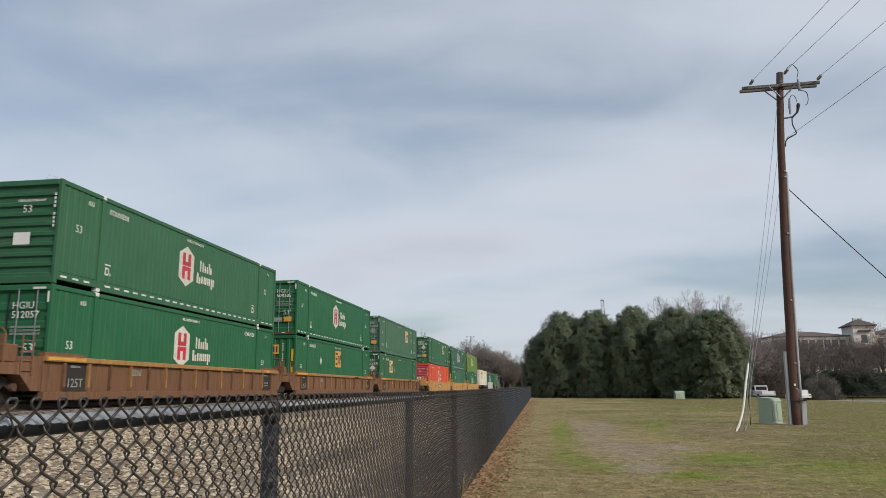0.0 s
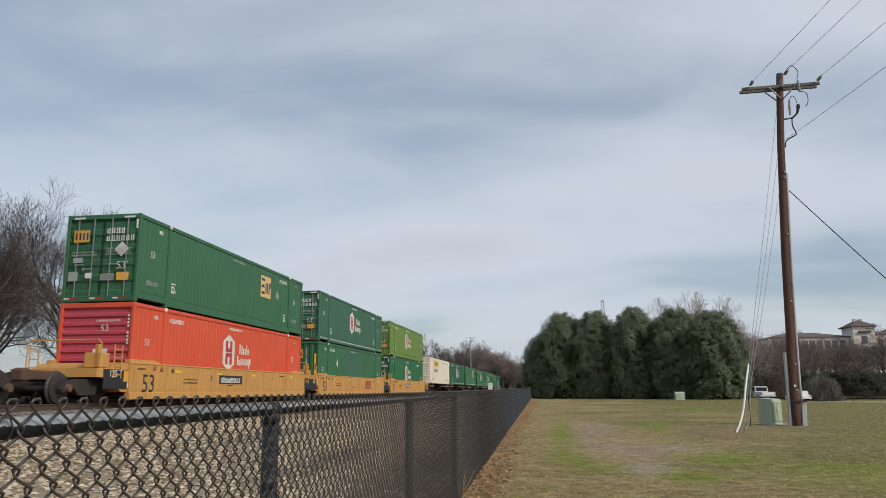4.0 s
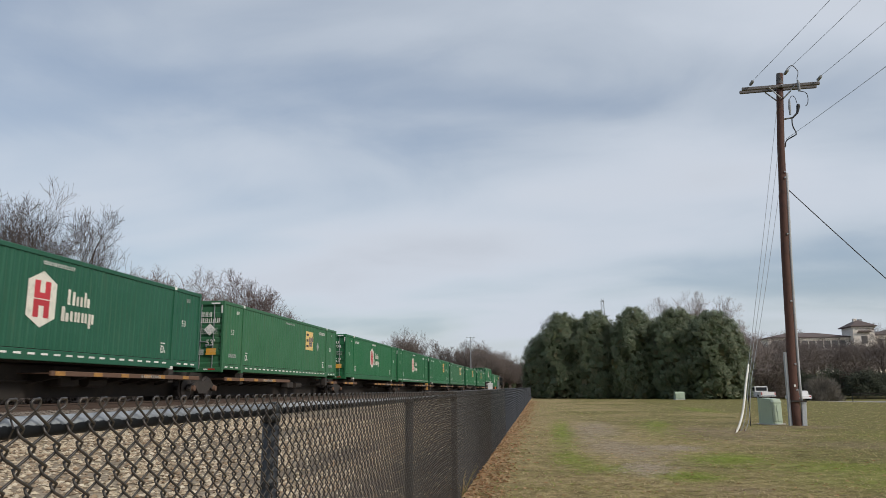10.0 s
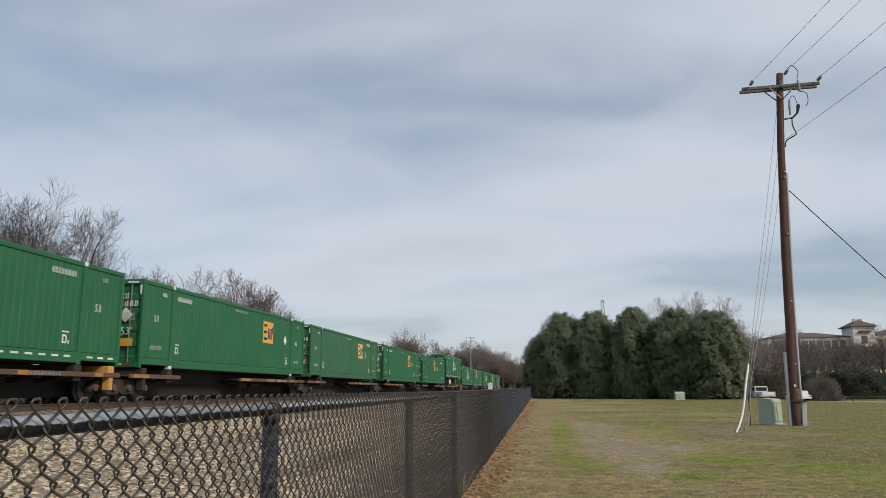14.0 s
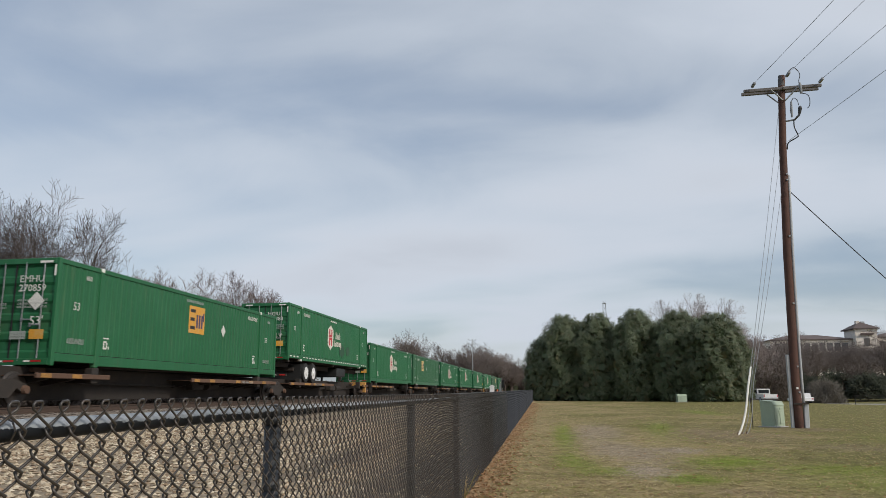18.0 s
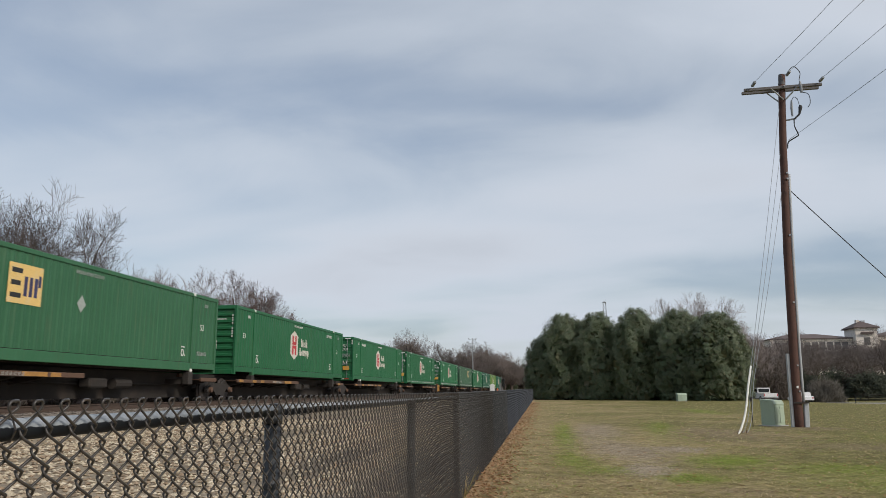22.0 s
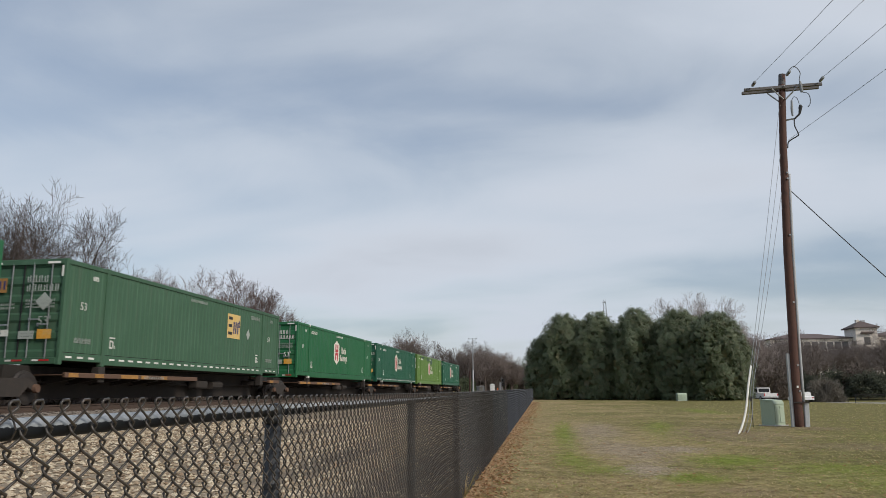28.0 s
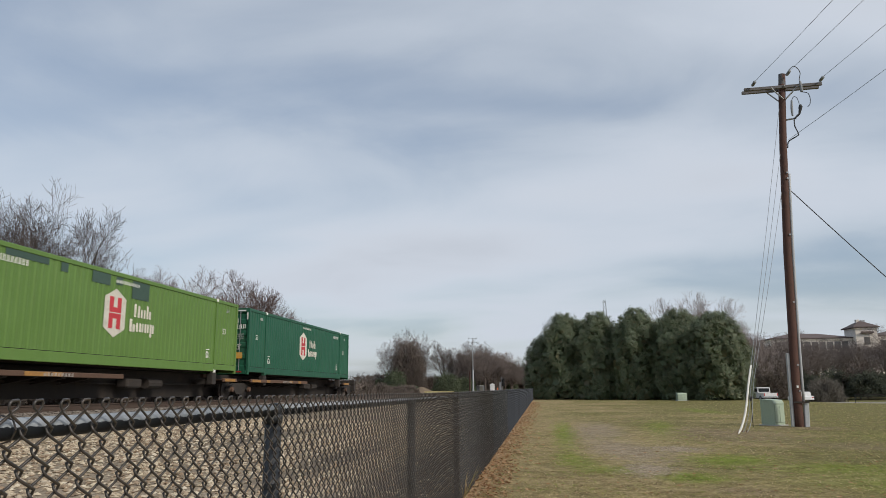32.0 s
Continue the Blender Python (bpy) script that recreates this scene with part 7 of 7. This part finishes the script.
def block_signal():
    s = thing("railway_signal", "black-hooded railway signal mast beyond the track", "railway signal", m=pose(-11.6, 176, 0.9) @ Matrix.Scale(0.68, 4))
    part("mast", Shape().tube([(0, 0, -0.2), (0, 0, 5.4)], 0.12, 8), GALV, s)
    for x, z in ((0.45, 4.2), (0.45, 2.9)):
        h = part("signal_head", Shape().box(-0.45, 0.45, -0.12, 0.12, -0.6, 0.6, 0.08), INK, s)
        h.matrix_basis = pose(x, -0.2, z)
        for k in (-0.34, 0, 0.34):
            part("hood", Shape().tube([(0, -0.12, k), (0, -0.5, k)], 0.13, 10, False), INK, h)
    part("bracket", Shape().box(-0.5, 0.6, -0.1, 0.1, 0.9, 1.0).box(-0.9, -0.3, -0.4, 0.4, 0.2, 3.6), GALV, s)
    part("ladder", Shape().tube([(-0.35, 0.2, 0), (-0.35, 0.2, 5.2)], 0.03).tube([(0.05, 0.2, 0), (0.05, 0.2, 5.2)], 0.03), GALV, s)


block_signal()


def lattice():
    t = thing("lattice_tower", "distant grey lattice tower behind the evergreens", "lattice tower", m=pose(21.9, 300, 1))
    s = Shape()
    for sx, sy in ((-1, -1), (1, -1), (1, 1), (-1, 1)):
        s.tube([(sx * 2.2, sy * 2.2, 0), (sx * 0.75, sy * 0.75, 26), (sx * 0.5, sy * 0.5, 35)], 0.11, 4)
    part("mast", s, GALV, t)
    for i in range(9):
        z, w = 18 + i * 2, 1.2 - 0.085 * i
        part("brace", Shape().tube([(-w, -w, z), (w, -w, z + 2)], 0.07, 4).tube([(w, -w, z), (-w, -w, z + 2)], 0.07, 4), GALV, t)
    part("platform", Shape().box(-0.7, 0.7, -0.7, 0.7, 35, 35.2), GALV, t)


lattice()


def mound(x, y, rx, ry, h, seed, label, col=(0.20, 0.145, 0.095)):
    rnd = random.Random(seed)
    s = Shape()
    n, k = 22, 7
    s.v.append((0, 0, h))
    for j in range(1, k + 1):
        for i in range(n):
            a, f = 2 * math.pi * i / n, j / k
            s.v.append((rx * f * math.cos(a), ry * f * math.sin(a), h * (1 - f) ** 1.1 * rnd.uniform(0.85, 1.1) - 0.1 * (j == k) * 4))
    s.f = [(0, 1 + i, 1 + (i + 1) % n) for i in range(n)]
    for j in range(k - 1):
        for i in range(n):
            i2 = (i + 1) % n
            s.f.append((1 + j * n + i, 1 + (j + 1) * n + i, 1 + (j + 1) * n + i2, 1 + j * n + i2))
    return tagged(part("earth_mound", s, surface("bare_earth" if seed == 1 else "pale_gravel", col, 0.95, scale=0.5, grain=8, relief=0.05), smooth=True), label, "earth mound")


mound(0, 0, 4.6, 3.5, 1.75, 1, "low mound of bare tan earth beyond the track").matrix_basis = pose(-27.6, 158, land(-27.6, 158) - 0.1)
mound(0, 0, 3.2, 2.6, 0.95, 2, "heap of pale gravel beyond the track", (0.42, 0.40, 0.37)).matrix_basis = pose(-30.2, 150, land(-30.2, 150) - 0.1)
guard = thing("guard_rail", "pale yellow guard rail beyond the track", "guard rail", m=pose(-19.6, 130, land(-19.6, 130)))
part("rail", Shape().box(-2.6, 2.6, -0.03, 0.03, 0.45, 0.75, 0.02), surface("pale_yellow_paint", (0.55, 0.45, 0.2), 0.6), guard)
for gx in (-2.2, -0.7, 0.7, 2.2):
    part("post", Shape().box(gx - 0.06, gx + 0.06, 0.031, 0.15, -0.2, 0.72), TIMBER, guard)

# ---------------------------------------------------------------- loose ground cover
stones("gravel", "pale crushed stone scattered between fence and track", 30000, -11.6, -1.25, 2.5, 26, 0.052, STONES, 12)
stones("ballast_stone", "grey-brown ballast stones on the track's shoulder", 16000, -13.6, -11.0, 5, 60, 0.05, BALLAST, 13, 0.0, lambda x, y: max(land(x, y), ballast_height(x, y)))


FRESH = [(0.30, 22.0, 0.35, 7.0), (0.35, 13.8, 0.35, 2.0), (0.9, 12.2, 0.6, 0.6), (3.3, 24.5, 0.5, 5.5), (3.0, 13.9, 0.9, 1.3), (2.0, 11.3, 0.5, 0.6), (4.4, 12.8, 1.1, 0.8)]
BARE_SPOTS = [(1.30, 23.0, 0.8, 5.5), (1.45, 16.0, 0.9, 3.3), (1.45, 12.3, 0.45, 1.2), (2.5, 16.2, 0.6, 0.9)]


def grass(name, label, count, green, material, seed):
    rnd = random.Random(seed)
    s = Shape()
    made = 0
    while made < count:
        y = 7.2 + 55 * rnd.random() ** 2.2
        x = rnd.uniform(-1.0 - 0.013 * y, 0.46 * y + 0.8)
        g = within(x, y, FRESH)
        g *= 0.55 + 0.45 * math.sin(x * 5.1 + y * 1.3) * math.sin(y * 2.7 - x * 3.3)
        if rnd.random() > (0.04 + 0.9 * g if green else 1.0 - 0.5 * g):
            continue
        if rnd.random() < 0.9 * within(x, y, BARE_SPOTS):
            continue
        made += 1
        z = land(x, y) + (0.003 if material is GROUND else 0.006)
        for _ in range(3):
            a, h = rnd.uniform(0, 6.283), (rnd.uniform(0.001, 0.007) if material is GROUND else rnd.uniform(0.004, 0.022))
            bx, by = x + rnd.uniform(-0.04, 0.04), y + rnd.uniform(-0.04, 0.04)
            w = 0.0032 + 0.00028 * y
            ln = rnd.uniform(0.03, 0.075)
            ca, sa = math.cos(a), math.sin(a)
            s.add([(bx + w * sa, by - w * ca, z), (bx - w * sa, by + w * ca, z), (bx + ln * ca, by + ln * sa, z + h)], [(0, 1, 2)])
    tagged(part(name, s, material), label, "grass", kind="stuff")


grass("dry_grass", "short dry tan lawn grass", 36000, False, GROUND, 61)
grass("straw", "pale dead straw lying in the lawn", 14000, False, BLADES, 63)
grass("green_grass", "patches of fresh green grass in the lawn", 6000, True, BLADES_GREEN, 62)


def litter():
    rnd = random.Random(71)
    s = Shape()
    for _ in range(6500):
        y = 6 + 60 * rnd.random() ** 1.8
        x = FENCE_X + FENCE_SLOPE * y + abs(rnd.gauss(0, 0.22 + 0.003 * y)) * (1 if rnd.random() < 0.9 else -1) + 0.02
        z = land(x, y) + rnd.uniform(0.008, 0.03)
        a, k = rnd.uniform(0, 6.283), rnd.uniform(0.018, 0.045)
        ca, sa = math.cos(a) * k, math.sin(a) * k
        t = rnd.uniform(-0.02, 0.02)
        s.add([(x - ca, y - sa, z), (x + sa * 0.5, y - ca * 0.5, z + t), (x + ca, y + sa, z + rnd.uniform(-0.005, 0.02)), (x - sa * 0.5, y + ca * 0.5, z - t * 0.5 + 0.005)], [(0, 1, 2, 3)])
    for _ in range(1200):
        y = 7 + 30 * rnd.random() ** 1.6
        x = rnd.uniform(-1, 0.44 * y)
        z = land(x, y) + 0.02
        a, k = rnd.uniform(0, 6.283), rnd.uniform(0.015, 0.035)
        ca, sa = math.cos(a) * k, math.sin(a) * k
        s.add([(x - ca, y - sa, z), (x + sa * 0.5, y - ca * 0.5, z + 0.012), (x + ca, y + sa, z), (x - sa * 0.5, y + ca * 0.5, z)], [(0, 1, 2, 3)])
    tagged(part("fallen_leaf", s, DEADLEAF), "brown fallen leaves drifted along the fence", "leaves", kind="stuff")


litter()


def path_grit():
    """Loose stones and bits on the bare patch of the lawn."""
    rnd = random.Random(91)
    s = Shape()
    made = 0
    while made < 3600:
        cx, cy, rx, ry = rnd.choice(BARE_SPOTS)
        x, y = cx + rx * rnd.gauss(0, 0.55), cy + ry * rnd.gauss(0, 0.5)
        z = land(x, y) + 0.004
        r = rnd.uniform(0.006, 0.017)
        a = rnd.uniform(0, 6.283)
        made += 1
        ring = [(x + r * math.cos(a + k * 1.571) * rnd.uniform(0.6, 1.3), y + r * math.sin(a + k * 1.571) * rnd.uniform(0.6, 1.3), z) for k in range(4)]
        s.add(ring + [(x, y, z + r * rnd.uniform(0.3, 0.7))], [(0, 1, 4), (1, 2, 4), (2, 3, 4), (3, 0, 4)])
    tagged(part("grit", s, GRIT), "loose pale grit on the bare patch of lawn", "grit", kind="stuff")


path_grit()
weed = thing("weed_clump", "dry weed stalks caught in the fence's foot", "weeds", m=pose(-1.06, 8.9, 0.04))
ws = Shape()
rnd = random.Random(81)
for _ in range(60):
    a = rnd.uniform(0, 6.28)
    r = rnd.uniform(0.05, 0.35)
    ws.tube([(0, 0, 0), (r * 0.4 * math.cos(a), r * 0.6 * math.sin(a), r * 0.8), (r * math.cos(a) * 0.6, r * math.sin(a), r * rnd.uniform(0.7, 1.2))], [0.003, 0.002, 0.001], 3, False)
part("stalk", ws, BLADES, weed)


# ---------------------------------------------------------------- what moves
def motions():
    for ob, start, z in RUNNING:
        walk(ob, [(0.0, pose(TRACK_X, start, z)), (32.0, pose(TRACK_X, start - SPEED * 32.0, z))])


motions()
